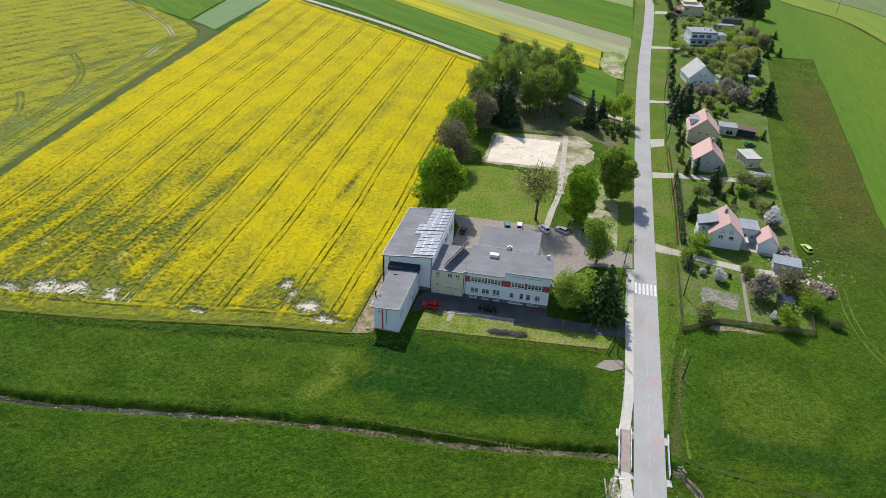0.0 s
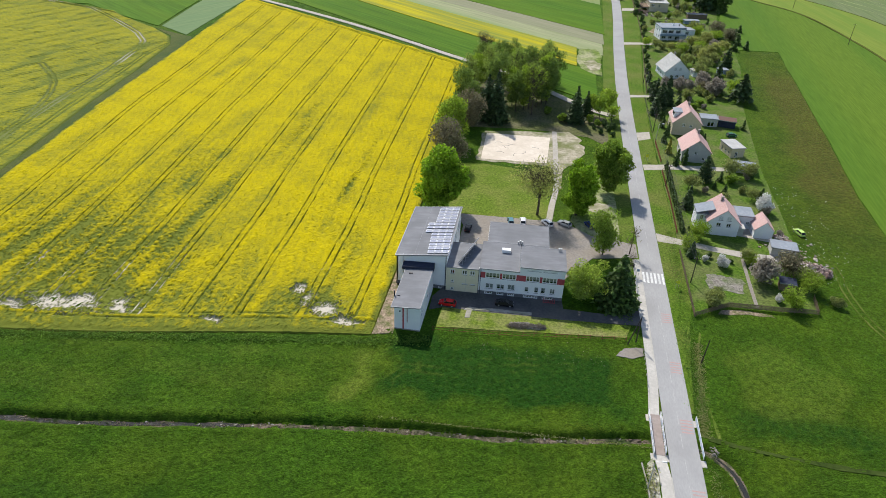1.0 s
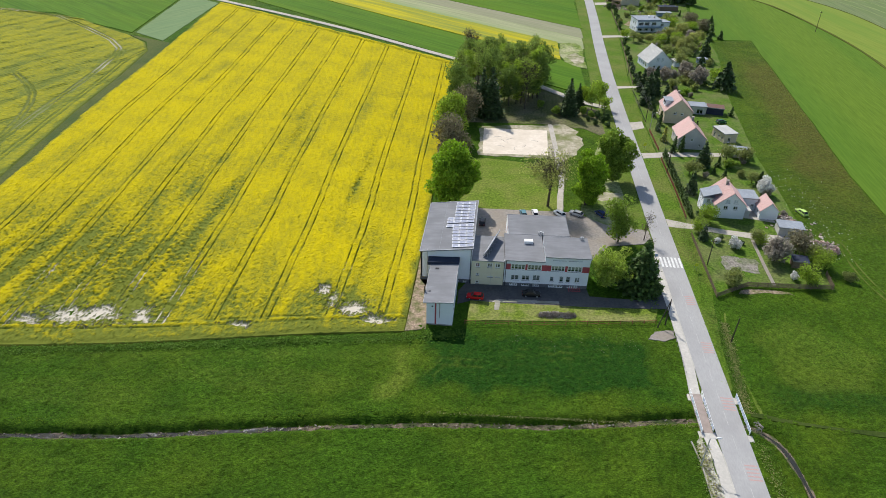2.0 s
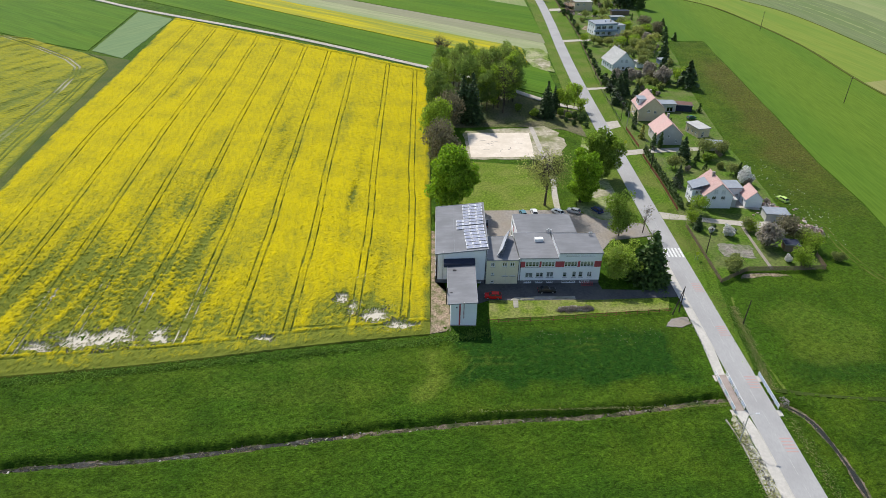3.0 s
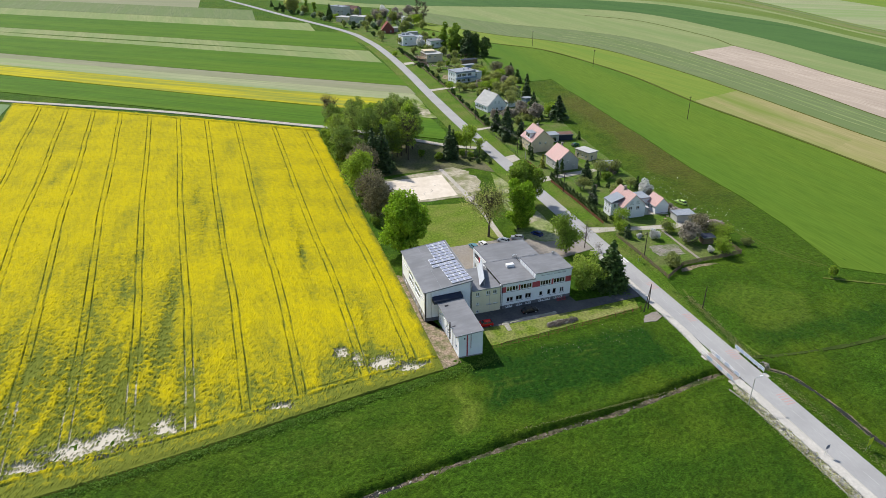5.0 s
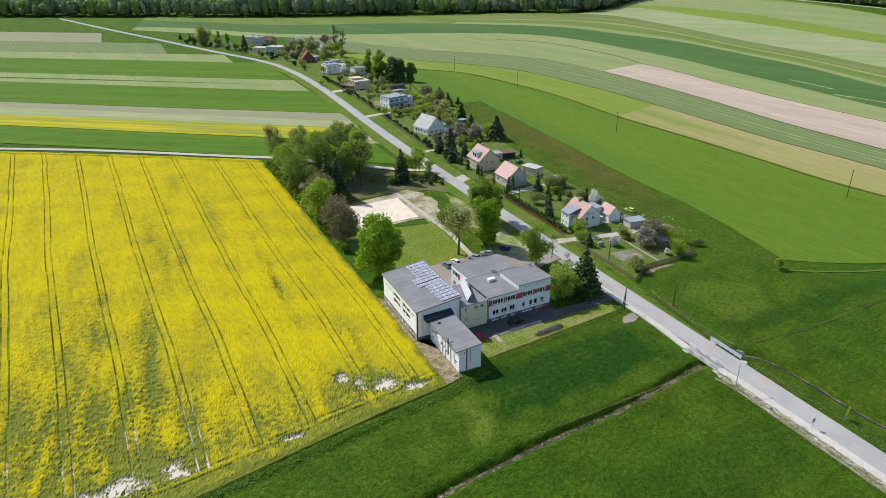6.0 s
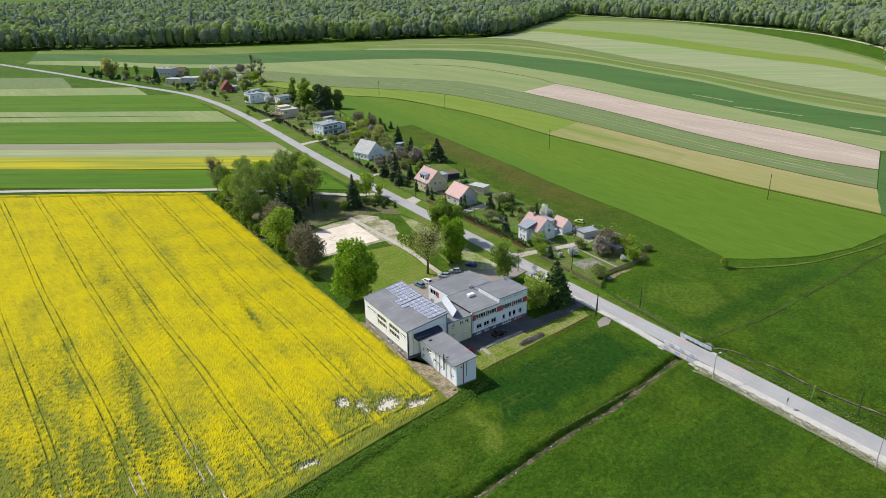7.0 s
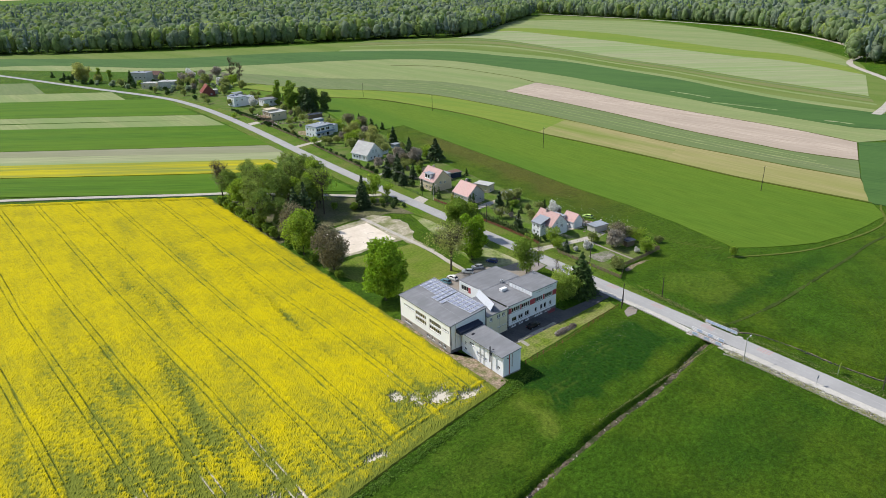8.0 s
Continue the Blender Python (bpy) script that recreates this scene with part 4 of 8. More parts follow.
BROWN_E = [(151, 272), (145.5, 213), (139, 145), (133.5, 97), (132.5, 66), (129, 38), (123, 10)]
inner, outer = resample([(101, 14), (104, 60), (106, 110), (112, 170), (124, 232), (128, 269)], 130), resample([(122, 8)] + BROWN_E[::-1][1:], 130)
bu, bv = np.meshgrid(np.linspace(0, 1, 36), np.arange(130))
bx = np.array([p[0] for p in inner])[bv] * (1 - bu) + np.array([p[0] for p in outer])[bv] * bu
by = np.array([p[1] for p in inner])[bv] * (1 - bu) + np.array([p[1] for p in outer])[bv] * bu
bz = 0.09 + 0.03 * lumps(bx, by, 61, 0.5)
bz[:, 0] = bz[:, -1] = bz[0, :] = bz[-1, :] = -0.1
back = raw("field", np.stack([bx.ravel(), by.ravel(), bz.ravel()], 1), grid_faces(36, 130), M["back_meadow"], smooth=True)
brown = np.clip((bu - 0.20 + 0.16 * lumps(bx, by, 62, 0.12)) / 0.35, 0, 1) * np.clip((by - 40) / 60, 0.25, 1) * np.clip((250 - by) / 30, 0, 1) * 0.72
green = np.maximum(np.clip((0.35 - bu + 0.15 * lumps(bx, by, 63, 0.1)) / 0.3, 0, 1) * 0.7, np.clip((85 - by + 12 * lumps(bx, by, 63, 0.1)) / 50, 0, 0.85))
for key, val in (("lush", green), ("dry", brown)):
    back.data.attributes.new(key, "FLOAT", "POINT").data.foreach_set("value", val.ravel().astype(np.float32))
tagged(back, "green meadow turning dry and brown behind the gardens", "meadow", kind="structure")
sheet("field", BROWN_E[::-1] + [(128, 270), (124, 300), (140, 380), (120, 470), (110, 540)] + A + [(200, -10.5), (167, -10.3), (151, -7), (140, -2), (130, 4)], 0.12, M["wheat"], "bright green corn field sloping to the meadow", "field", jag=0.4, step=8)
between(A[:6], B[:6], M["lime"], "yellow-green strip of young crop", 0.2)
between(A[5:8], B[5:8], M["tan_mid"], "patchy strip turning from green to tan", 0.2)
between(A[7:], B[7:], M["tan"], "tan strip of ripening crop", 0.2)
between(B, C, M["grey_green"], "grey-green strip with pale streaks", 0.14)
between(C[5:], C2[8:], M["plough"], "bare ploughed field of pale brown soil", 0.22, 0.3)
between([(150, 640)] + C[1:6], C2[3:9], M["pale_green"], "pale green strip above the ploughed field", 0.12)
between(C2, D2, M["pale_green"], "pale green young crop strip", 0.13)
between(D2, E2, M["wheat_far"], "deep green corn strip tinted bluish for haze", 0.25)
between(E2, F2, M["mid_green"], "olive green strip of pasture", 0.16)
between(F2[4:], G2, M["mid_green"], "wide green pasture reaching the wood", 0.15)
sheet("field", [(212, 1), (247, 18.5), (280, 33.5), (320, 51), (346, 26), (385, -14), (340, -70), (250, -66), (218, -25)], 0.3, M["wheat_far"], "dark green corn field beyond the ploughed strip", "field", jag=0.4, step=6)
mix_line = lambda a, b, f: [(a0[0] + (b0[0] - a0[0]) * f, a0[1] + (b0[1] - a0[1]) * f) for a0, b0 in zip(a, b)]
# pasture strips below the wood road
LIME_LO = [(640, 790), (720, 793), (700, 620), (688, 522), (661, 409), (643, 321), (637, 252), (590, 160)]
LIME_HI = [(660, 800), (768, 831), (790, 700), (778, 594), (737, 463), (705, 358), (693, 281), (640, 200)]
PALE_LO = [(580, 760), (604, 691), (575, 540), (540, 399), (527, 316), (506, 239), (494, 179), (480, 112)]
WOOD_LO = [(700, 815), (900, 960), (1010, 800), (985, 640), (874, 436), (780, 320), (720, 250), (660, 200)]
between(PALE_LO, LIME_LO, M["pale"], "pale bleached strip of pasture", 0.22)
between(LIME_LO, LIME_HI, M["lime"], "yellow-green strip of pasture", 0.24)
between(LIME_HI, WOOD_LO, M["pale_green"], "pale green pasture strip beside the wood road", 0.2)
E3, F4 = E2[4:13], F2[4:13]
for f0, f1, mm, tx in ((0.0, 0.16, "pale_green", "thin pale strip above the dark corn"), (0.45, 0.53, "pale_green", "thin pale strip between pastures"), (0.62, 0.8, "brown_pasture", "brownish strip of grazed pasture"), (0.86, 0.93, "grey_green", "grey-green strip of pasture")):
    between(mix_line(E3, F4, f0), mix_line(E3, F4, f1), M[mm], tx, 0.26)
for off, w in ((0.3, 0.8), (0.45, 1.3), (0.62, 0.7), (0.75, 1.0)):
    ribbon("field_streak", smooth_line(mix_line(B[2:], C[2:], off), 6), w, 0.155, M["pale_green"], "pale bare streak in a thin crop", "field", thick=0.1, wobble=1.6)
for x0, y0, x1, y1 in ((372, 178, 378, 130), (392, 230, 388, 190), (366, 92, 368, 74)):
    ribbon("field_streak", smooth_line([(x0, y0), ((x0 + x1) / 2 + 1, (y0 + y1) / 2), (x1, y1)], 4), 2.0, 0.27, M["pale"], "bare pale streak in the dark corn", "field", thick=0.1, wobble=1.2)
for seg, w in ((A, 1.5), (B, 0.8), (C2[5:], 0.7), (C[5:], 0.5)):
    ribbon("field_margin", smooth_line(seg, 8), w, 0.34, M["brown_meadow"], "narrow dark grassy balk between fields", "field margin", wobble=0.6)
ribbon("field_path", smooth_line([(113, 6.5), (117, 4), (144, -9), (188, -14), (215, -3), (260, 5)], 5), 0.8, 0.13, M["dry_track"], "faint trodden path along the field edge", "path", wobble=0.4)
ribbon("field_path", smooth_line([(67, -20), (72, -21), (90, -22.5), (109, -22), (146, -20.5), (176, -20), (230, -30)], 5), 1.0, 0.03, M["furrow"], "narrow dark trail through the meadow", "path", wobble=0.9)
ribbon("wood_road", smooth_line([(1085, 1090), (1070, 780), (1000, 500), (880, 330), (760, 235), (660, 205), (560, 125), (470, 92), (410, 78)], 20), 6, 0.38, M["track"], "pale road skirting the distant wood", "road")

# ---- road, pavements, yards ----
ROAD = [(61.7, -420), (61.7, -120), (61.7, 0), (61.8, 100), (62.5, 180), (64.5, 250), (67.5, 320), (69, 390), (66.5, 455), (56, 520), (18, 632), (-22, 755), (-72, 905), (-140, 1120)]
road_line = smooth_line(ROAD, 8)
band("verge", [(64.5, -14), (64.5, 14), (64.6, 60), (64.8, 130), (65.5, 180), (67.5, 250), (70.5, 320), (72, 390), (69.5, 455), (59, 522)], [(65.2, -14), (67.8, 12), (70, 24), (70.4, 60), (70.4, 130), (71.6, 180), (76, 250), (80, 320), (80.5, 390), (76, 455), (64, 530)], 0.05, M["verge"], "grassy verge between road and garden fences", "verge", jag=0.4, n=160)
band("verge", [(58.6, 42), (58.8, 110), (59.5, 180), (61.5, 250), (64.5, 320), (66, 390), (63.5, 455), (53, 520)], [(54, 44), (54, 110), (54, 180), (56, 250), (58.6, 320), (60, 390), (58, 450), (46, 515)], 0.05, M["verge"], "bright grass strip on the field side of the road", "verge", jag=0.4, n=140)
ribbon("road", road_line, 5.8, 0.10, M["asphalt"], "worn light grey asphalt road", "road", thick=0.35)


def along(y):
    for (ax, ay), (bx, by) in zip(road_line, road_line[1:]):
        if ay <= y < by:
            return ax + (bx - ax) * (y - ay) / (by - ay)
    return 61.6


def marks(name, rects, material, label, parent_group):
    for x0, x1, y0, y1 in rects:
        tagged(link(name, boxes((x0, x1, y0, y1, 0.09, 0.106)), material), label, "road marking", parent_group, "structure")


marks("zebra_stripe", [(59.0 + k * 0.98, 59.52 + k * 0.98, 31.4, 36.3) for k in range(6)], M["paint"], "white painted zebra crossing stripe", "zebra crossing")
marks("lane_dash", [(along(y) - 0.06, along(y) + 0.06, y, y + 3.6) for y in [-102.3 + 6.05 * k for k in range(22)] + [42 + 6.05 * k for k in range(24)] if not 22 < y < 40], M["paint_worn"], "worn white centre line dash", "centre line")
marks("rumble_bar", [(62.0, 64.3, y + k * 0.8, y + k * 0.8 + 0.3) for y in (-2.4, -19.6, -36.6, 15.2) for k in range(5)], M["rumble"], "faded reddish rumble bar on the road", "rumble bars")
sheet("pavement", [(56.7, -150), (58.68, -150), (58.68, -31), (58.1, -26.2), (56.0, -26.2), (56.6, -31)], 0.17, M["concrete"], "pale concrete pavement beside the road", "pavement")
sheet("pavement", [(56.0, -15.8), (58.1, -15.8), (58.68, -8), (58.68, 13), (58.68, 42), (56.9, 42), (56.7, 20), (56.9, 12), (56.9, -2), (56.5, -9)], 0.17, M["concrete"], "pale concrete pavement from bridge to crossing", "pavement")
tagged(link("kerb", boxes((58.69, 58.83, -150, -31, -0.1, 0.20)), M["concrete"]), "grey concrete kerb stones", "kerb", kind="structure")
tagged(link("kerb", boxes((58.69, 58.83, -8, 42, -0.1, 0.20)), M["concrete"]), "grey concrete kerb stones", "kerb", kind="structure")
ribbon("bank_edging", smooth_line([(53.6, -28.6), (54.2, -33), (54.4, -45), (54.4, -110)], 3), 0.22, 0.16, M["paving"], "low pale concrete edging at the foot of the bank", "edging", thick=0.4, wobble=0.2)
sheet("gravel_bank", [(54.4, -150), (56.7, -150), (56.6, -31), (55.9, -27), (54.6, -28.5), (54.4, -40)], 0.06, M["bank"], "pale stony bank below the pavement", "bank", jag=0.5, step=2)

# school grounds
sheet("lawn", [(9.3, 2.5), (53, 7.5), (54.5, 12.3), (38, 11.2), (31, 11.0), (20, 10.4), (14, 10.3), (9.5, 10.4)], 0.06, M["lawn_worn"], "sunny lawn before the school", "lawn", jag=0.2, step=2)
# the whole drive carries building shade in its base colour
sheet("driveway", [(6.5, 8.5), (9.5, 10.2), (14, 10.2), (20, 10.3), (31, 10.9), (38, 11.1), (56.8, 12.8), (58.4, 13), (58.4, 20), (52, 15.5), (38.5, 15.5), (38, 19), (8, 17.5), (6.4, 14)], 0.08, M["asphalt_shaded"], "grey asphalt drive along the school front", "driveway")
sheet("paving_strip", [(14.8, 10.3), (19, 10.4), (20, 10.9), (25, 10.8), (25.2, 11.2), (31, 11.3), (31, 12.3), (26, 12.1), (20, 11.8), (16, 11.5)], 0.12, M["paving"], "broken pale concrete paving strip", "paving", jag=0.3, step=0.8)
sheet("paving_strip", [(15.4, 7.2), (16.6, 7.3), (16.7, 10.2), (15.6, 10.2)], 0.12, M["paving"], "broken pale concrete paving strip", "paving", jag=0.3, step=0.8)
sheet("lawn", [(4, 56.5), (34, 57.5), (33, 66), (34.5, 90), (10, 93), (-4, 90)], 0.06, M["lawn"], "large school lawn behind the gym", "lawn", jag=0.3, step=3)
sheet("yard", [(9, 40), (17.8, 40), (34, 40), (38.5, 28), (46, 40), (58.4, 43), (58.4, 50), (46, 52), (38, 58), (6, 56.5), (9, 50)], 0.08, M["yard"], "dusty asphalt parking yard behind the school", "yard")
sheet("pitch", [(8.5, 97), (31.5, 98.5), (32.0, 121.5), (8.0, 120.5)], 0.08, M["sand"], "pale bare sand sports pitch", "sports pitch", jag=0.2, step=2)
sheet("sand_apron", [(7, 95.5), (33.0, 96), (34.0, 80), (36.6, 80), (37, 95), (41, 101), (45, 110), (43.5, 122), (39, 129), (30, 126.5), (7, 122.5)], 0.05, M["sand_dirty"], "trampled sandy ground round the pitch", "bare ground", jag=1.5, step=3)
ribbon("footpath", smooth_line([(33.4, 128), (33.9, 118), (34.6, 100), (35.2, 80), (34.2, 68), (33.6, 57)], 3), 1.8, 0.10, M["track"], "pale trodden path beside pitch and lawn", "path", wobble=0.2)
sheet("sand_patch", [(43, 68), (47, 66.8), (52.6, 68.8), (54, 73), (51, 72.4), (46.5, 73), (43.4, 71.4)], 0.07, M["sand_dirty"], "bare sandy ground between the maples", "sand", jag=0.3, step=0.7)
sheet("soil_strip", [(-4.6, -3), (0, -1.8), (0, 12), (-3.6, 17.7), (-3.6, 43), (-5.2, 44)], 0.05, M["soil"], "bare soil strip between field and building", "bare ground", jag=0.4, step=2)
sheet("bare_patch", [(50.4, 0.7), (52.4, 3.5), (55, 4.3), (56.85, 4.5), (56.85, 2.0), (54, 0.8)], 0.07, M["yard"], "bare dusty patch at the field gate", "bare ground", jag=0.7, step=0.7)
sheet("wood_floor", [(-6, 124), (4, 126), (30, 128), (46, 126), (54, 118), (56, 146), (46, 153), (30, 171), (18, 182), (-4, 196), (-8, 160)], 0.03, M["wood_floor"], "shaded grass under the trees", "ground", jag=0.8)
sheet("dry_patch", [(44, 213), (50, 205), (54, 203), (54.5, 240), (52, 250), (44, 247), (42, 228)], 0.3, M["pale_grass"], "weedy yellow patch beside the road", "meadow", jag=1.2, step=3)
sheet("bare_patch", [(45, 224), (50, 228), (54, 222), (53.5, 212), (50, 208), (47, 214)], 0.33, M["sand_dirty"], "pale bare soil patch beside the road", "bare ground", jag=1.5, step=2)
sheet("verge", [(46, 45), (58.2, 50), (58.2, 92), (52, 118), (46, 92), (40, 60)], 0.04, M["pale_grass"], "dusty thin grass between trees and road", "verge", jag=0.3)

# gardens east of the road
sheet("garden", [(70, 19.5), (79, 25), (101, 26.6), (104, 60), (106, 110), (113, 175), (124, 235), (128, 275), (124, 305), (136, 372), (112, 440), (110, 560), (70, 640), (40, 640), (62, 540), (76, 460), (81, 400), (81, 330), (78, 262), (73, 200), (71, 160), (70.8, 110), (70.5, 60)], 0.03, M["garden"], "patchy gardens behind the roadside fences", "garden", jag=0.3)
for pts in ([(64.7, 53.2), (72, 52.6), (81, 50.8), (92, 48.6), (98.5, 50), (98.5, 53), (90, 52.3), (81, 53.6), (72, 55.6), (64.7, 57.8)], [(64.9, 101), (76, 104), (95, 107), (95, 110), (76, 108), (64.9, 105.5)], [(64.9, 127), (70, 130), (70, 137), (64.9, 135)],
            [(65.2, 176), (72, 178), (80, 180), (80, 182), (72, 180.5), (65.2, 179.5)], [(67.5, 263), (77, 266), (88, 268), (88, 271), (77, 270), (67.7, 268)], [(71.5, 346), (80, 349), (80, 356), (72, 354)], [(87, 62), (97, 60), (97, 66), (90, 68)]):
    sheet("garden_drive", pts, 0.09, M["track"], "pale gravel and concrete garden drive", "driveway", jag=0.2, step=2)
sheet("vegetable_bed", [(75.5, 31.6), (80, 32.4), (84, 31.6), (85, 38.6), (80, 39.2), (76, 38.8)], 0.07, M["grey_soil"], "grey bare vegetable bed", "garden bed", jag=1.2, step=1.0)
ribbon("garden_path", smooth_line([(87.2, 49), (86.9, 44), (86.4, 34), (86.2, 26.2)], 3), 0.9, 0.10, M["yard"], "pale concrete garden path", "path", thick=0.2, wobble=0.1)
sheet("bare_patch", [(76, 21.5), (84, 22.8), (90, 22.6), (89, 24), (82, 24.2), (77, 23.2)], 0.02, M["soil"], "pale worn ground outside the garden fence", "bare ground", jag=0.4, step=1.0)
sheet("vegetable_bed", [(84, 296), (92, 288), (97, 298), (88, 306)], 0.07, M["soil"], "bare garden bed", "garden bed", jag=0.3, step=1.5)

# ---- school ----
school = thing("school_building", pose(0, 0, 0), "white two-storey school with gym hall and red window band", "school")
# gym hall, its roof falling towards the field
GX0, GX1, GY0, GY1 = -3.5, 9.1, 17.6, 42.0
west = pose(GX0, GY1, 0, 0, 0, -90)
holes = []
for a, b in ((7.7, 13.0), (14.5, 20.0)):
    holes += [(a, b, 3.7, 5.1, 6, 1, 0.0), (a, b, 5.5, 6.9, 6, 1, 0.0)]
holes += [(1.7, 7.0, 6.0, 6.7, 6, 1, 0.0), (20.6, 23.6, 6.0, 6.7, 5, 1, 0.0)]
facade(school, west, GY1 - GY0, 2.0, 8.35, holes, M["white_wall"])
facade(school, west @ pose(0, -0.06, 0), GY1 - GY0, -0.4, 1.994, [(2.0, 5.6, 0.7, 1.5, 3, 1, 0), (13.2, 14.6, 0.6, 1.6, 2, 1, 0), (15.6, 17.0, 0.6, 1.6, 2, 1, 0), (18.9, 20.2, 0.6, 1.6, 2, 1, 0), (21.0, 22.3, 0.6, 1.6, 2, 1, 0)], M["plinth"], label="grey stone plinth")
facade(school, pose(GX0, GY0, 0), GX1 - GX0, 1.0, 8.35, [], M["white_wall"], z_end=9.95)
# gym front plinth takes the copy with shade in its colour
facade(school, pose(GX0 - 0.05, GY0 - 0.06, 0), GX1 - GX0 + 0.05, -0.4, 0.99, [(8.9, 9.7, 0.1, 0.6, 1, 1, 0), (10.7, 11.6, 0.1, 0.6, 1, 1, 0)], M["plinth_shaded"], label="plinth coloured darker for the shaded front")
facade(school, pose(GX1, GY0 + 0.36, 0, 0, 0, 90), GY1 - GY0 - 0.36, -0.4, 9.9, [(13.0, 17.0, 5.6, 7.4, 4, 1, 0), (18.0, 22.5, 5.6, 7.4, 4, 1, 0)], M["white_wall"])
facade(school, pose(GX1 - 0.36, GY1, 0, 0, 0, 180), GX1 - GX0 - 0.4, -0.4, 9.9, [], M["white_wall"], z_end=8.35)
gym_top = lambda x, y: 8.42 + (x - GX0) / (GX1 - GX0) * 1.6
bm = bmesh.new()
lo = [(GX0 - 0.25, GY0 - 0.25), (GX1 + 0.25, GY0 - 0.25), (GX1 + 0.25, GY1 + 0.25), (GX0 - 0.25, GY1 + 0.25)]
vs = [[bm.verts.new((x, y, gym_top(x, y) + dz)) for x, y in lo] for dz in (-0.04, 0.22)]
bm.faces.new(vs[0][::-1]), bm.faces.new(vs[1])
for i in range(4):
    bm.faces.new((vs[0][i], vs[0][(i + 1) % 4], vs[1][(i + 1) % 4], vs[1][i]))
gym_roof = part("roof", bm, M["felt"], school, "gently sloping grey felt gym roof")
tilt = -math.degrees(math.atan2(1.6, GX1 - GX0))
# roof edging
for a, b in ((lo[0], lo[1]), (lo[1], lo[2]), (lo[2], lo[3]), (lo[3], lo[0])):
    bm = bmesh.new()
    za, zb = gym_top(*a) + 0.24, gym_top(*b) + 0.24
    rod(bm, (*a, za), (*b, zb), 0.10, seg=6)
    part("edging", bm, M["trim"], school)
# a lengthwise seam in the felt
for x in (1.0,):
    part("seam", rod(bmesh.new(), (x, GY0 - 0.2, gym_top(x, 0) + 0.22), (x, GY1 + 0.2, gym_top(x, 0) + 0.22), 0.03, seg=5), M["trim"], gym_roof)
bm = bmesh.new()
rod(bm, (GX0 + 1.7, GY0 - 0.1, 1.2), (GX0 + 1.7, GY0 - 0.1, 9.3), 0.06, seg=6)
part("downpipe", bm, M["steel"], school)
bm = bmesh.new()
rod(bm, (GX1 - 0.2, GY0 - 0.12, -0.2), (GX1 - 0.2, GY0 - 0.12, 9.9), 0.08, seg=6)
part("downpipe", bm, M["dark_metal"], school)

# annex before the gym
AX1, AY1 = 5.95, 16.9
sw = [(1.1, 1.9, 3.0, 3.7, 1, 1, 0), (3.0, 5.2, 3.7, 4.5, 3, 1, 0), (1.0, 1.9, 0.9, 1.8, 1, 1, 0), (6.3, 7.4, 2.0, 2.9, 2, 1, 0), (8.0, 9.0, 2.0, 2.9, 2, 1, 0), (9.6, 10.5, 1.6, 2.5, 2, 1, 0), (11.6, 12.4, 4.4, 5.0, 1, 1, 0), (14.4, 15.6, 1.6, 2.5, 2, 1, 0)]
facade(school, pose(0, AY1, 0, 0, 0, -90), AY1, -0.4, 6.05, sw, M["white_wall"])
facade(school, pose(0.36, 0, 0), AX1 - 0.36, -0.4, 6.1, [], M["white_wall"], z_end=6.6)
facade(school, pose(AX1, 0.36, 0, 0, 0, 90), AY1 - 0.36, -0.4, 6.55, [(1.0, 1.8, 3.6, 4.8, 1, 1, 0), (2.6, 3.4, 3.6, 4.8, 1, 1, 0), (8.0, 9.2, 3.6, 4.8, 2, 1, 0), (11.0, 12.2, 0.2, 2.3, 1, 1, 0)], M["white_wall"])
annex_top = lambda x, y: 6.16 + 0.5 * x / AX1
bm = bmesh.new()
lo = [(-0.75, -0.25), (AX1 + 0.12, -0.25), (AX1 + 0.12, 15.4), (-0.75, 15.4)]
vs = [[bm.verts.new((x, y, annex_top(x, y) + dz)) for x, y in lo] for dz in (-0.08, 0.16)]
bm.faces.new(vs[0][::-1]), bm.faces.new(vs[1])
for i in range(4):
    bm.faces.new((vs[0][i], vs[0][(i + 1) % 4], vs[1][(i + 1) % 4], vs[1][i]))
part("roof", bm, M["felt"], school, "grey felt annex roof")
for i in (0, 3, 1):
    a, b = lo[i], lo[(i + 1) % 4]
    part("edging", rod(bmesh.new(), (*a, annex_top(*a) + 0.17), (*b, annex_top(*b) + 0.17), 0.06, seg=6), M["trim"], school)
bm = prism(bmesh.new(), [(-1.6, 15.4), (AX1 + 0.2, 15.4), (AX1 + 0.2, 17.5), (-1.6, 17.5)], 6.0, lambda x, y: 7.0 + 0.05 * x + (y - 15.4) * 0.12)
part("roof", bm, M["felt_dark"], school, "dark felt strip where annex meets gym")
part("flue", rod(rod(bmesh.new(), (-0.9, 4.2, 3.0), (-0.9, 4.2, 7.6), 0.16), (-0.95, 4.25, 6.0), (0.4, 4.1, 6.45), 0.12), M["dark_metal"], school, "black steel flue pipe")
part("vent", boxes((0.6, 1.5, 13.2, 13.7, 6.35, 6.6), bevel=0.04), M["dark_metal"], school)
part("stripe", boxes((1.9, 2.25, -0.024, -0.002, 0.2, 6.1)), M["red_band"], school, "dark red painted stripe")
part("stripe", boxes((2.9, 3.1, -0.024, -0.002, 2.2, 6.2)), M["red_band"], school, "dark red painted stripe")
part("downpipe", rod(bmesh.new(), (3.0, -0.1, 2.2), (3.0, -0.1, 6.7), 0.06, seg=6), M["steel"], school)
for y in (6.5, 9.6, 11.2):
    part("downpipe", rod(bmesh.new(), (-0.1, y - 2.0, 0), (-0.1, y - 2.0, 6.1), 0.06, seg=6), M["dark_metal"], school)
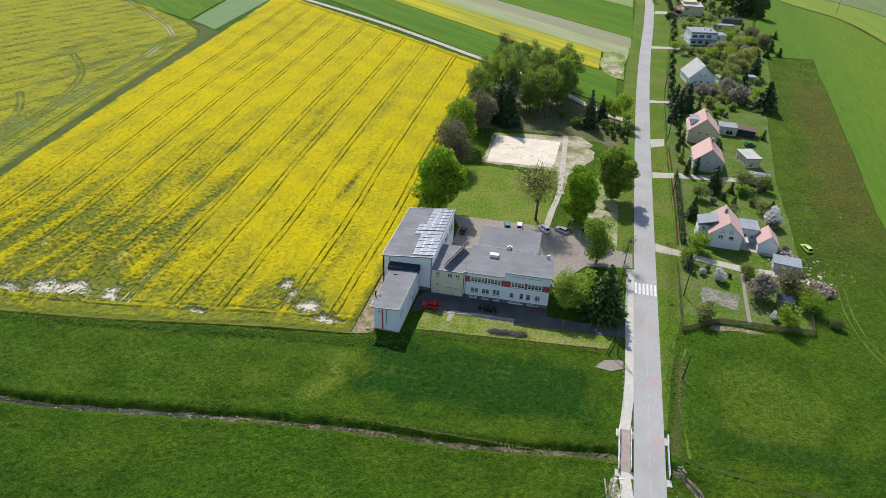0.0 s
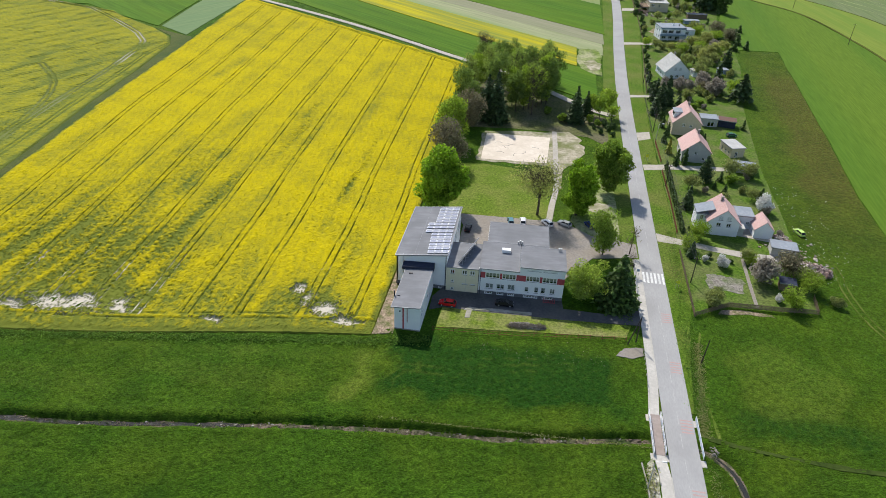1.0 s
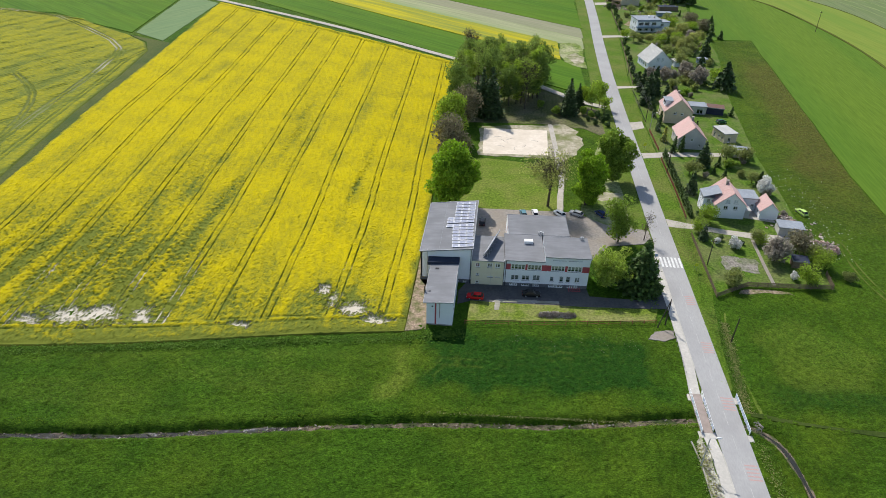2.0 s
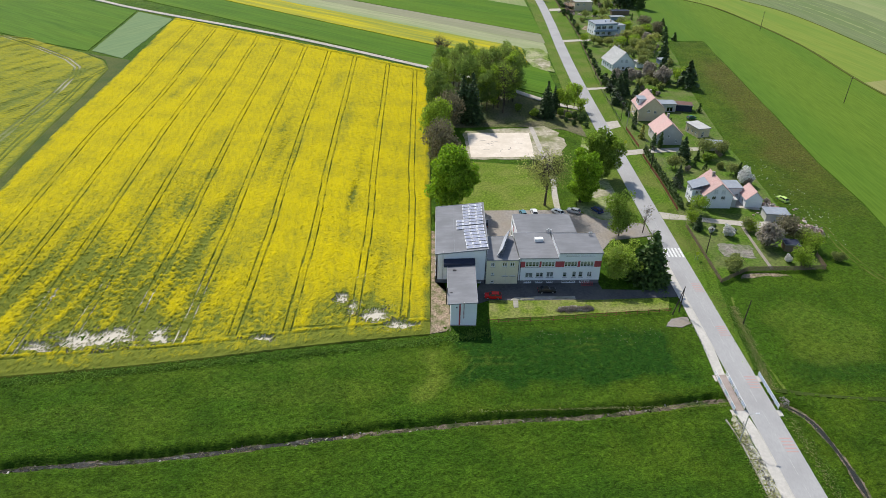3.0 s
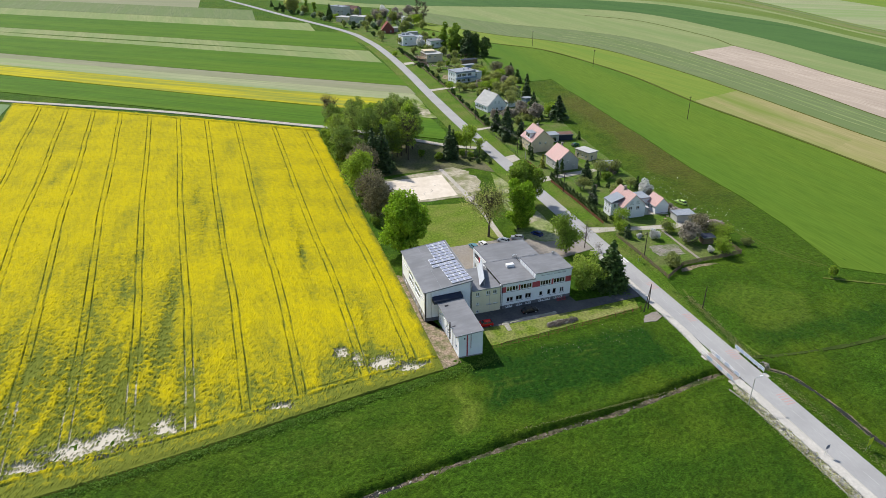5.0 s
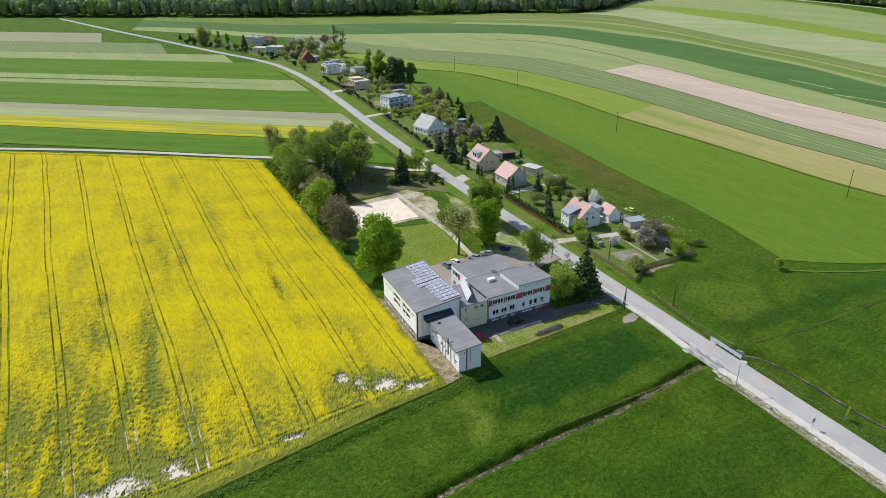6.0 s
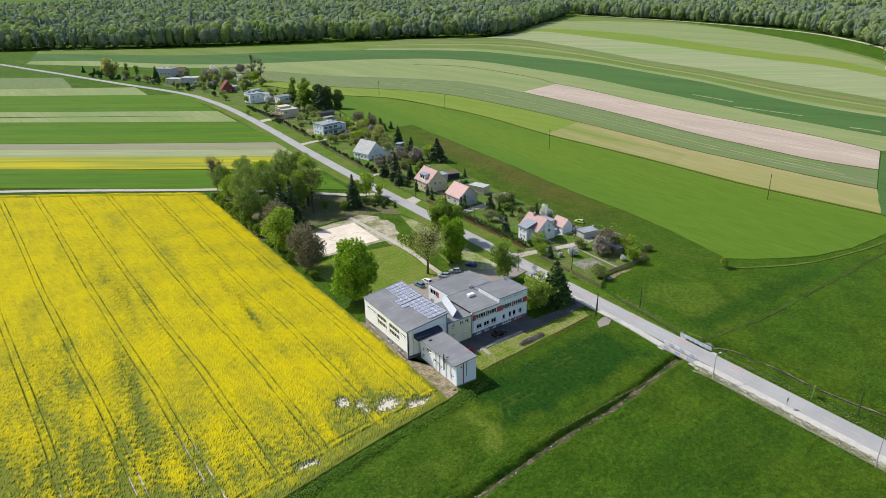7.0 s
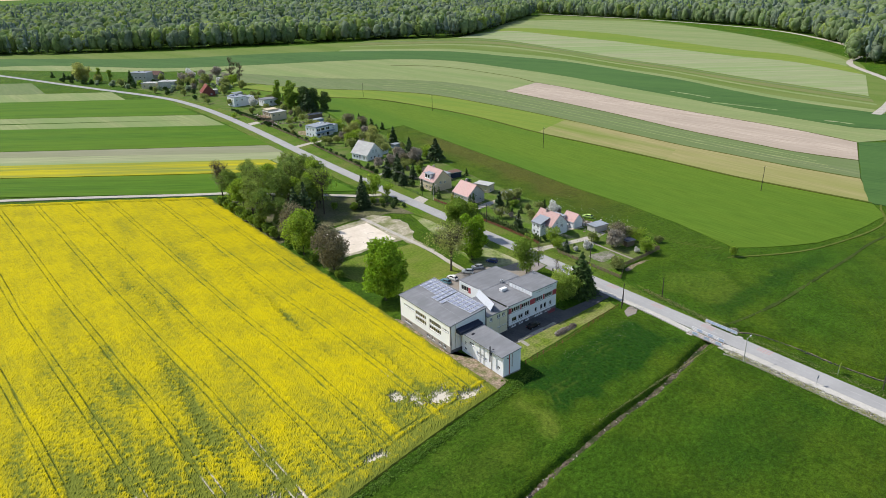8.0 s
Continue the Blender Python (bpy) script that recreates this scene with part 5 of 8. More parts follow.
part("lamp", boxes((1.2, 1.5, -0.35, -0.02, 5.2, 5.4), bevel=0.03), M["dark_metal"], school)
part("plinth", boxes((-0.04, AX1 + 0.04, -0.04, -0.004, -0.4, 0.25)), M["plinth"], school)

# main wing, turned a little off the gym
WING = pose(9.14, 17.15, 0, 0, 0, 2.6)
UA, UB, UC = 8.0, 18.0, 28.9
yh = [(1.0, 2.1, 5.2, 6.5, 2, 1, 0.3), (3.9, 5.2, 5.2, 6.5, 2, 1, 0), (5.8, 7.1, 5.2, 6.5, 2, 1, 0.4), (1.2, 2.0, 2.7, 3.4, 1, 1, 0), (1.2, 2.0, 0.3, 1.1, 1, 1, 0), (4.0, 5.5, 2.3, 2.6, 3, 1, 0), (6.0, 7.4, 2.3, 2.6, 3, 1, 0)]
part("wall", wall_bm(UA, -0.4, 7.05, 0.35, [h[:4] for h in yh]), M["cream_wall"], school, "cream rendered stair wall").matrix_local = WING
for a, b, c, d, cols, rows, cur in yh:
    window(school, WING @ pose(a, 0, c), b - a, d - c, cols, rows, 0.19, curtain=cur)
part("downpipe", rod(bmesh.new(), (4.9, -0.06, 0), (4.9, -0.06, 7.0), 0.03, seg=5), M["steel"], school).matrix_local = WING
lowh = [(9.7, 13.2, 5.0, 6.6, 4, 1, 0.35), (13.8, 17.2, 5.0, 6.6, 4, 1, 0.25), (10.0, 11.7, 2.0, 3.2, 2, 1, 0.5), (12.7, 14.4, 2.0, 3.2, 2, 1, 0.3), (15.4, 17.0, 2.0, 3.4, 2, 1, 0.55), (9.7, 11.6, 0.18, 0.82, 3, 1, 0), (12.7, 14.5, 0.18, 0.82, 3, 1, 0), (15.5, 17.1, 0.18, 0.82, 3, 1, 0)]
tallh = [(19.6, 22.9, 5.0, 6.6, 4, 1, 0.3), (23.6, 27.1, 5.0, 6.6, 4, 1, 0.4), (19.6, 20.4, 2.0, 3.2, 1, 1, 0.3), (22.0, 22.8, 1.9, 3.4, 1, 1, 0), (23.6, 24.5, 1.9, 3.4, 1, 1, 0), (25.8, 26.8, 2.0, 3.3, 2, 1, 0.2), (19.4, 22.9, 0.18, 0.82, 5, 1, 0), (24.0, 26.6, 0.18, 0.82, 4, 1, 0), (19.8, 23.0, 8.2, 8.55, 6, 1, 0), (23.6, 27.0, 8.2, 8.55, 6, 1, 0)]
grow = lambda hs: [(h[0] - 0.15, h[1] + 0.15, h[2] - 0.1, h[3] + 0.2, *h[4:]) if 1.8 < h[2] < 2.3 else h for h in hs]
lowh, tallh = grow(lowh), grow(tallh)
for u0, u1, top, hs in ((UA, UB, 7.55, lowh), (UB, UC, 8.95, tallh)):
    rel = [(a - u0, b - u0, c, d) for a, b, c, d, *_ in hs]
    part("wall", wall_bm(u1 - u0, -0.4, top, 0.35, rel), M["white_wall"], school, "white rendered front wall").matrix_local = WING @ pose(u0, 0, 0)
    # curtains are lengthened beyond the listed values, to stand in for sky reflected in panes
    for a, b, c, d, cols, rows, cur in hs:
        window(school, WING @ pose(a, 0, c), b - a, d - c, cols, rows, 0.17, curtain=min(0.9, max(cur, 0.4) + 0.3) if 1 < c < 8 else 0)
# red band between the upper windows
reds = [(8.4, 9.65), (13.25, 13.75), (17.25, 19.55), (22.95, 23.55), (27.15, 28.92)]
for a, b in reds:
    part("red_panel", boxes((a, b, -0.02, -0.003, 4.95, 6.65)), M["red_band"], school, "dull red facade panel").matrix_local = WING
# wing plinth, its front shade likewise painted in
part("plinth", wall_bm(UC - UA - 0.1, -0.4, 1.05, 0.015, [(a - UA - 0.1, b - UA - 0.1, c, d) for a, b, c, d, *_ in lowh + tallh if d < 1]), M["plinth_shaded"], school, "plinth coloured darker for the shaded front").matrix_local = WING @ pose(UA + 0.1, -0.02, 0)
for u in (8.05, 8.5):
    part("downpipe", rod(bmesh.new(), (u, -0.12, -0.2), (u, -0.12, 7.5), 0.07, seg=6), M["dark_metal"], school).matrix_local = WING
part("cornice", boxes((UB - 0.1, UC + 0.15, -0.18, -0.02, 8.7, 8.92)), M["white_wall"], school).matrix_local = WING
# side, back and inner walls
east = WING @ pose(UC, 0.36, 0, 0, 0, 90)
facade(school, east, 8.6, -0.4, 8.95, [(1.0, 2.4, 5.0, 6.6, 2, 1, 0.3), (3.4, 4.8, 5.0, 6.6, 2, 1, 0), (6.0, 7.4, 5.0, 6.6, 2, 1, 0.3), (1.0, 2.4, 2.0, 3.4, 2, 1, 0), (3.4, 4.8, 2.0, 3.4, 2, 1, 0), (6.0, 7.4, 2.0, 3.4, 2, 1, 0)], M["white_wall"])
part("wall", wall_bm(UC - UB, -0.4, 8.95, 0.35, []), M["white_wall"], school).matrix_local = WING @ pose(UC, 9.3, 0, 0, 0, 180)
part("wall", boxes((UB, UB + 0.3, 0.36, 8.9, 7.3, 8.95)), M["white_wall"], school, "white upstand wall between two roofs").matrix_local = WING
facade(school, WING @ pose(25.2, 9.32, 0, 0, 0, 90), 13.3, -0.4, 7.5, [(1.5, 4.5, 5.0, 6.6, 3, 1, 0.3), (6, 9, 5.0, 6.6, 3, 1, 0), (1.5, 4.5, 2.0, 3.4, 3, 1, 0), (6, 9, 2.0, 3.4, 3, 1, 0)], M["white_wall"])
part("wall", wall_bm(25.2 - 9.4, -0.4, 7.5, 0.35, []), M["white_wall"], school).matrix_local = WING @ pose(25.2, 22.65, 0, 0, 0, 180)
facade(school, WING @ pose(9.3, 22.65, 0, 0, 0, -90), 11.2, -0.4, 7.5, [(0.8, 4.2, 5.0, 6.7, 4, 1, 0.3), (1.0, 2.5, 1.8, 3.4, 2, 1, 0), (5.0, 6.5, 1.8, 3.4, 2, 1, 0)], M["white_wall"])
part("red_panel", boxes((4.25, 5.3, -0.02, -0.003, 4.9, 6.75)), M["red_band"], school).matrix_local = WING @ pose(9.3, 22.65, 0, 0, 0, -90)
part("wall", wall_bm(9.2, -0.4, 7.0, 0.35, []), M["white_wall"], school).matrix_local = WING @ pose(9.4, 11.4, 0, 0, 0, 180)


def flat_roof(u0, u1, v0, v1, z, label, over=0.25):
    ob = part("roof", boxes((u0 - over, u1 + over, v0 - over, v1 + over, z, z + 0.22), bevel=0.05), M["felt"], school, label)
    ob.matrix_local = WING
    for a in ((u0 - over, u1 + over, v0 - over - 0.04, v0 - over + 0.08), (u0 - over, u1 + over, v1 + over - 0.08, v1 + over + 0.04)):
        part("edging", boxes((*a, z - 0.02, z + 0.27)), M["trim"], school).matrix_local = WING
    return ob


flat_roof(0.25, UA - 0.05, 0.0, 11.3, 7.06, "grey felt roof over the stair wing", 0.2)
flat_roof(UA + 0.4, UB - 0.3, 0.0, 12.2, 7.56, "grey felt roof over the classroom wing")
flat_roof(9.6, 25.0, 12.7, 22.5, 7.58, "grey felt roof over the rear wing")
flat_roof(UB + 0.3, 25.0, 9.4, 12.1, 7.57, "grey felt roof over the rear link", 0.1)
flat_roof(UB + 0.2, UC, 0.0, 9.2, 8.97, "grey felt roof over the raised classroom block")
bm = boxes((13.2, 15.4, 7.6, 8.9, 7.78, 8.6), bevel=0.06)
part("ventilation_unit", bm, M["frame"], school, "white rooftop ventilation unit").matrix_local = WING
for u, v in ((17.2, 12.5), (17.7, 12.9), (18.2, 12.5), (27.4, 8.6), (27.9, 8.6)):
    zz = 9.1 if u > 20 else 7.7
    part("roof_vent", rod(rod(bmesh.new(), (u, v, zz), (u, v, zz + 0.8), 0.16), (u, v, zz + 0.8), (u, v, zz + 0.95), 0.24), M["steel"], school).matrix_local = WING
# rail on the step between the roofs
for k in range(6):
    v = 1.0 + k * 1.4
    part("rail_post", rod(bmesh.new(), (UB - 0.1, v, 7.7), (UB - 0.1, v, 9.2), 0.035, seg=5), M["steel"], school).matrix_local = WING

# solar modules on the gym roof
def module(parent, m):
    ob = part("solar_panel", boxes((-0.84, 0.84, -0.74, 0.74, 0, 0.05)), M["pv_frame"], parent, "aluminium-framed solar module")
    ob.matrix_local = m
    part("cell_field", boxes((-0.74, 0.74, -0.64, 0.64, 0.046, 0.056)), M["pv"], ob)
    for sx in (-0.72, 0.72):
        part("stand", boxes((sx - 0.04, sx + 0.04, -0.6, -0.52, -0.26, 0.0)), M["steel"], ob)


array = thing("solar_array", pose(0, 0, 0), "rows of tilted solar panels on the gym roof", "solar panels")
for k in range(14):
    y = 19.0 + k * 1.66 + (0.0 if k < 7 else 0.35)
    cols = (0, 1, 2, 3) if k in (6, 7, 8) else (1, 2, 3)
    for c in cols:
        x = 2.6 + c * 1.78 + (0.5 if k < 6 else 0.0) - (0.1 * k if k < 6 else 0.0)
        module(array, pose(x, y, gym_top(x, y) + 0.34, -5, tilt, 0))

# tall thermal collector rack on the stair roof
rack = thing("solar_collector", WING @ pose(4.9, 6.2, 7.27, 0, 0, -18), "long steeply tilted solar thermal collector on a steel rack", "solar collector")
for k in range(6):
    y0 = -5.2 + k * 1.75
    bm = bmesh.new()
    v = [bm.verts.new(c) for c in ((-0.6, y0, 0.35), (0.55, y0, 2.35), (0.55, y0 + 1.7, 2.35), (-0.6, y0 + 1.7, 0.35), (-0.68, y0, 0.40), (0.47, y0, 2.40), (0.47, y0 + 1.7, 2.40), (-0.68, y0 + 1.7, 0.40))]
    for f in ((0, 3, 2, 1), (4, 5, 6, 7), (0, 1, 5, 4), (1, 2, 6, 5), (2, 3, 7, 6), (3, 0, 4, 7)):
        bm.faces.new([v[i] for i in f])
    panel = part("collector", bm, M["collector"], rack)
    bm = bmesh.new()
    v = [bm.verts.new(c) for c in ((-0.50, y0 + 0.05, 0.36), (0.62, y0 + 0.05, 2.30), (0.62, y0 + 1.65, 2.30), (-0.50, y0 + 1.65, 0.36), (-0.58, y0 + 0.05, 0.40), (0.54, y0 + 0.05, 2.34), (0.54, y0 + 1.65, 2.34), (-0.58, y0 + 1.65, 0.40))]
    for f in ((0, 3, 2, 1), (4, 5, 6, 7), (0, 1, 5, 4), (1, 2, 6, 5), (2, 3, 7, 6), (3, 0, 4, 7)):
        bm.faces.new([v[i] for i in f])
    part("backing", bm, M["dark_metal"], panel, "dark collector back")
    bm = bmesh.new()
    rod(bm, (0.52, y0 + 0.1, 0), (0.52, y0 + 0.1, 2.28), 0.05, seg=5)
    rod(bm, (-0.6, y0 + 0.1, 0.04), (0.52, y0 + 0.1, 0.04), 0.05, seg=5)
    rod(bm, (-0.58, y0 + 0.1, 0), (-0.58, y0 + 0.1, 0.36), 0.05, seg=5)
    part("strut", bm, M["steel"], rack)

# ---- houses along the road ----
def gable_house(name, m, w, d, eave, ridge, wall, roof, label, fronts=(), wests=(), group="roadside houses", over=0.45, chimney=None, parent=None):
    """A house with its ridge along y. fronts: windows of the south gable, wests: of the west wall, as (x0, x1, z0, z1)."""
    h = parent or thing(name, m, label, "house", group)
    base = m if parent else Matrix.Identity(4)
    loc = base if parent else Matrix.Identity(4)
    bm = wall_bm(w, 0, eave, 0.3, fronts)
    v = [bm.verts.new(c) for c in ((0, 0, eave), (w, 0, eave), (w / 2, 0, ridge), (0, 0.3, eave), (w, 0.3, eave), (w / 2, 0.3, ridge))]
    for f in ((0, 1, 2), (3, 5, 4), (0, 2, 5, 3), (1, 4, 5, 2)):
        bm.faces.new([v[i] for i in f])
    part("wall", bm, wall, h).matrix_local = loc
    bm = wall_bm(w, 0, eave, 0.3, [])
    v = [bm.verts.new(c) for c in ((0, 0, eave), (w, 0, eave), (w / 2, 0, ridge), (0, 0.3, eave), (w, 0.3, eave), (w / 2, 0.3, ridge))]
    for f in ((0, 1, 2), (3, 5, 4), (0, 2, 5, 3), (1, 4, 5, 2)):
        bm.faces.new([v[i] for i in f])
    part("wall", bm, wall, h).matrix_local = loc @ pose(w, d, 0, 0, 0, 180)
    westm = loc @ pose(0, d - 0.3, 0, 0, 0, -90)
    part("wall", wall_bm(d - 0.6, 0, eave, 0.3, wests), wall, h).matrix_local = westm
    part("wall", wall_bm(d - 0.6, 0, eave, 0.3, []), wall, h).matrix_local = loc @ pose(w, 0.3, 0, 0, 0, 90)
    for a, b, c, e in fronts:
        window(h, loc @ pose(a, 0, c), b - a, e - c, 2 if b - a > 0.8 else 1, 1, curtain=0.3)
    for a, b, c, e in wests:
        window(h, westm @ pose(a, 0, c), b - a, e - c, 2 if b - a > 0.8 else 1, 1, curtain=0.3)
    k = (ridge - eave) / (w / 2)
    for s in (0, 1):
        bm = bmesh.new()
        n = max(6, int(math.hypot(w / 2, ridge - eave) / 0.38))
        sx = -1 if s == 0 else 1
        xr = w / 2
        # courses of tiles laid as low steps, in one folded sheet
        prof = []
        for i in range(n):
            for f, dz in ((i / n, 0.06), ((i + 1) / n, 0.0)):
                x = xr + sx * (w / 2 + over) * (1 - f)
                prof.append((x, ridge + 0.16 - k * abs(x - xr) + dz))
        prof.append((xr, ridge + 0.03))
        prof.append((xr + sx * (w / 2 + over), ridge + 0.03 - k * (w / 2 + over)))
        ends = [[bm.verts.new((x, y, z)) for x, z in prof] for y in (-over, d + over)]
        for i in range(len(prof)):
            j = (i + 1) % len(prof)
            bm.faces.new((ends[0][i], ends[0][j], ends[1][j], ends[1][i]))
        bm.faces.new(ends[0]), bm.faces.new(ends[1][::-1])
        part("roof", bm, roof, h).matrix_local = loc
    part("ridge_cap", rod(bmesh.new(), (w / 2, -over, ridge + 0.16), (w / 2, d + over, ridge + 0.16), 0.13, seg=6), roof, h).matrix_local = loc
    for sx in (-over, w + over):
        part("gutter", rod(bmesh.new(), (sx, -over, eave - k * over + 0.04), (sx, d + over, eave - k * over + 0.04), 0.08, seg=6), M["steel"], h).matrix_local = loc
    if chimney:
        cx, cy = chimney
        part("chimney", boxes((cx - 0.35, cx + 0.35, cy - 0.35, cy + 0.35, ridge - 1.6, ridge + 1.0), (cx - 0.42, cx + 0.42, cy - 0.42, cy + 0.42, ridge + 1.0, ridge + 1.12)), M["plinth"], h).matrix_local = loc
    return h


def flat_house(name, m, w, d, z, wall, roof, label, fronts=(), wests=(), group="roadside houses", parent=None, category="house"):
    h = parent or thing(name, m, label, category, group)
    loc = m if parent else Matrix.Identity(4)
    westm = loc @ pose(0, d - 0.3, 0, 0, 0, -90)
    part("wall", wall_bm(w, 0, z, 0.3, fronts), wall, h).matrix_local = loc
    part("wall", wall_bm(w, 0, z, 0.3, []), wall, h).matrix_local = loc @ pose(w, d, 0, 0, 0, 180)
    part("wall", wall_bm(d - 0.6, 0, z, 0.3, wests), wall, h).matrix_local = westm
    part("wall", wall_bm(d - 0.6, 0, z, 0.3, []), wall, h).matrix_local = loc @ pose(w, 0.3, 0, 0, 0, 90)
    for a, b, c, e in fronts:
        window(h, loc @ pose(a, 0, c), b - a, e - c, 2 if b - a > 0.8 else 1, 1, curtain=0.3)
    for a, b, c, e in wests:
        window(h, westm @ pose(a, 0, c), b - a, e - c, 2 if b - a > 0.8 else 1, 1, curtain=0.3)
    part("roof", boxes((-0.3, w + 0.3, -0.3, d + 0.3, z, z + 0.22), bevel=0.04), roof, h).matrix_local = loc
    part("edging", boxes((-0.34, w + 0.34, -0.34, -0.28, z - 0.04, z + 0.27)), M["trim"], h).matrix_local = loc
    part("edging", boxes((-0.34, -0.28, -0.27, d + 0.34, z - 0.04, z + 0.27)), M["trim"], h).matrix_local = loc
    return h


# nearest house: steep red gable, grey-roofed wing towards the road
h = gable_house("house", pose(79.0, 60.8, 0), 8.8, 10.0, 4.5, 8.4, M["white_wall"], M["red_tile"], "white rendered house with red tiled gable roof and grey-roofed wing", fronts=[(2.4, 3.7, 3.0, 4.2), (5.2, 6.5, 3.0, 4.2)], wests=[(0.6, 1.8, 1.2, 2.5)], chimney=(4.0, 6.5))
for a in (2.6, 4.9):
    window(h, pose(a, -0.14, 5.1), 1.3, 1.25, 2)
wing = flat_house("", pose(-2.8, 3.0, 0), 3.0, 4.8, 5.0, M["white_wall"], M["blue_grey"], "", fronts=[(1.0, 2.0, 3.4, 4.6)], wests=[(0.5, 1.5, 3.4, 4.5), (2.5, 3.5, 3.4, 4.5), (0.5, 1.5, 1.0, 2.2), (2.5, 3.5, 1.0, 2.2)], parent=h)
bm = bmesh.new()
v = [bm.verts.new(c) for c in ((-3.1, 2.7, 5.26), (-3.1, 8.0, 5.26), (1.9, 8.0, 6.8), (1.9, 2.7, 6.8), (-3.1, 2.7, 5.42), (-3.1, 8.0, 5.42), (1.9, 8.0, 7.05), (1.9, 2.7, 7.05))]
for f in ((0, 1, 2, 3), (4, 7, 6, 5), (0, 4, 5, 1), (1, 5, 6, 2), (2, 6, 7, 3), (3, 7, 4, 0)):
    bm.faces.new([v[i] for i in f])
part("wing_roof", bm, M["blue_grey"], h, "blue-grey sheet roof over the wing")
part("porch", boxes((9.0, 10.6, 0.8, 3.4, 0, 2.6), (8.95, 10.9, 0.6, 3.6, 2.6, 2.75)), M["grey_wall"], h)
flat_house("outbuilding", pose(88.4, 66.5, 0), 4.6, 5.6, 4.2, M["white_wall"], M["blue_grey"], "small white outbuilding with a flat grey roof", fronts=[(0.8, 1.6, 0.6, 2.6), (2.8, 3.8, 1.4, 2.4)], group="", category="outbuilding")
gable_house("outbuilding", pose(92.6, 61.6, 0), 5.2, 6.2, 2.9, 5.4, M["white_wall"], M["red_tile"], "small white outbuilding with a red tiled gable roof", fronts=[], wests=[(0.8, 1.7, 0.2, 2.1), (3.0, 4.0, 1.0, 2.0)], group="", over=0.3)
flat_house("shed", pose(95.4, 52.8, 0, 0, 0, -6), 6.6, 4.4, 2.5, M["grey_wall"], M["blue_grey"], "low grey shed with a blue-grey sheet roof", group="", category="shed")
flat_house("shed", pose(93.5, 35.5, 0, 0, 0, -8), 3.6, 3.0, 2.2, M["wood"], M["felt_dark"], "small dark wooden garden shed", group="", category="shed")

# middle pair with red roofs
gable_house("house", pose(78.6, 111.8, 0), 9.6, 10.6, 4.2, 8.4, M["grey_wall"], M["red_tile"], "pale grey house with a red tiled gable roof", fronts=[(4.2, 5.2, 3.0, 4.1), (7.0, 8.0, 1.0, 2.2)], wests=[(1.2, 2.4, 1.2, 2.5), (6.0, 7.2, 1.2, 2.5)], chimney=(5.6, 8.0))
h = gable_house("house", pose(78.2, 137.0, 0), 10.6, 11.4, 5.0, 9.8, M["beige_wall"], M["red_tile"], "beige house with red tiled gable roof and grey dormer", fronts=[(3.4, 4.6, 3.6, 4.8), (6.2, 7.2, 3.4, 4.4)], wests=[(1.0, 2.3, 1.2, 2.5), (4.5, 5.8, 1.2, 2.5), (7.5, 8.8, 1.2, 2.5)], chimney=(5.6, 7.4))
dorm = part("dormer", boxes((0.35, 4.0, 3.3, 7.6, 5.3, 8.0)), M["white_wall"], h, "white dormer with a grey roof")
part("dormer_roof", boxes((-0.1, 4.6, 2.9, 8.0, 8.0, 8.2), bevel=0.03), M["blue_grey"], dorm)
for y in (3.7, 5.7):
    part("window", boxes((0.31, 0.346, y, y + 1.5, 6.1, 7.6)), M["car_glass"], dorm)
flat_house("outbuilding", pose(97.0, 119.3, 0, 0, 0, 18), 5.2, 8.0, 3.5, M["beige_wall"], M["grey_tile"], "long low garage block with a pale flat roof", fronts=[(1.6, 2.7, 0.1, 2.2)], wests=[(0.8, 1.8, 0.1, 2.2), (3.4, 4.4, 1.0, 2.0), (5.6, 6.6, 1.0, 2.0)], group="", category="garage")
flat_house("outbuilding", pose(95.8, 107.0, 0, 0, 0, -8), 6.8, 4.2, 2.6, M["grey_wall"], M["blue_grey"], "low grey garden outbuilding with flat roof", group="", category="shed")
flat_house("outbuilding", pose(91.0, 149.0, 0), 6.4, 5.2, 3.2, M["grey_wall"], M["blue_grey"], "grey garage with a flat sheet roof", fronts=[(2.6, 5.2, 0.1, 2.3)], group="", category="garage")
flat_house("carport", pose(98.0, 150.0, 0, 0, 0, -10), 6.4, 4.6, 2.7, M["felt_dark"], M["brown_sheet"], "dark carport with a brown flat roof", group="", category="carport")

# white house with pale grey roof
h = gable_house("house", pose(83.2, 206.6, 0, 0, 0, 13), 12.0, 12.6, 3.7, 9.2, M["white_wall"], M["grey_tile"], "white house with a broad pale grey gable roof", fronts=[(2.6, 3.8, 0.9, 2.2), (5.2, 6.6, 0.9, 2.2), (8.4, 9.6, 0.9, 2.2)], wests=[(1.0, 2.2, 1.0, 2.4), (3.4, 4.6, 1.0, 2.4), (6.0, 7.2, 1.0, 2.4), (9.0, 10.2, 1.0, 2.4)], chimney=(6.8, 9.6))
for a in (4.0, 6.4):
    window(h, pose(a, -0.14, 4.3), 1.3, 1.5, 2)
part("plinth", boxes((-0.05, 12.05, -0.06, -0.004, -0.1, 0.5)), M["plinth"], h)
flat_house("shed", pose(97.5, 214, 0, 0, 0, 13), 5.2, 4.6, 2.6, M["white_wall"], M["grey_tile"], "small white garden shed with pale roof", wests=[(1.0, 2.0, 0.1, 2.0)], group="", category="shed")
flat_house("shed", pose(111, 221, 0, 0, 0, 13), 4.4, 3.6, 2.3, M["blue_panel"], M["blue_grey"], "low blue-grey garden shed", group="", category="shed")
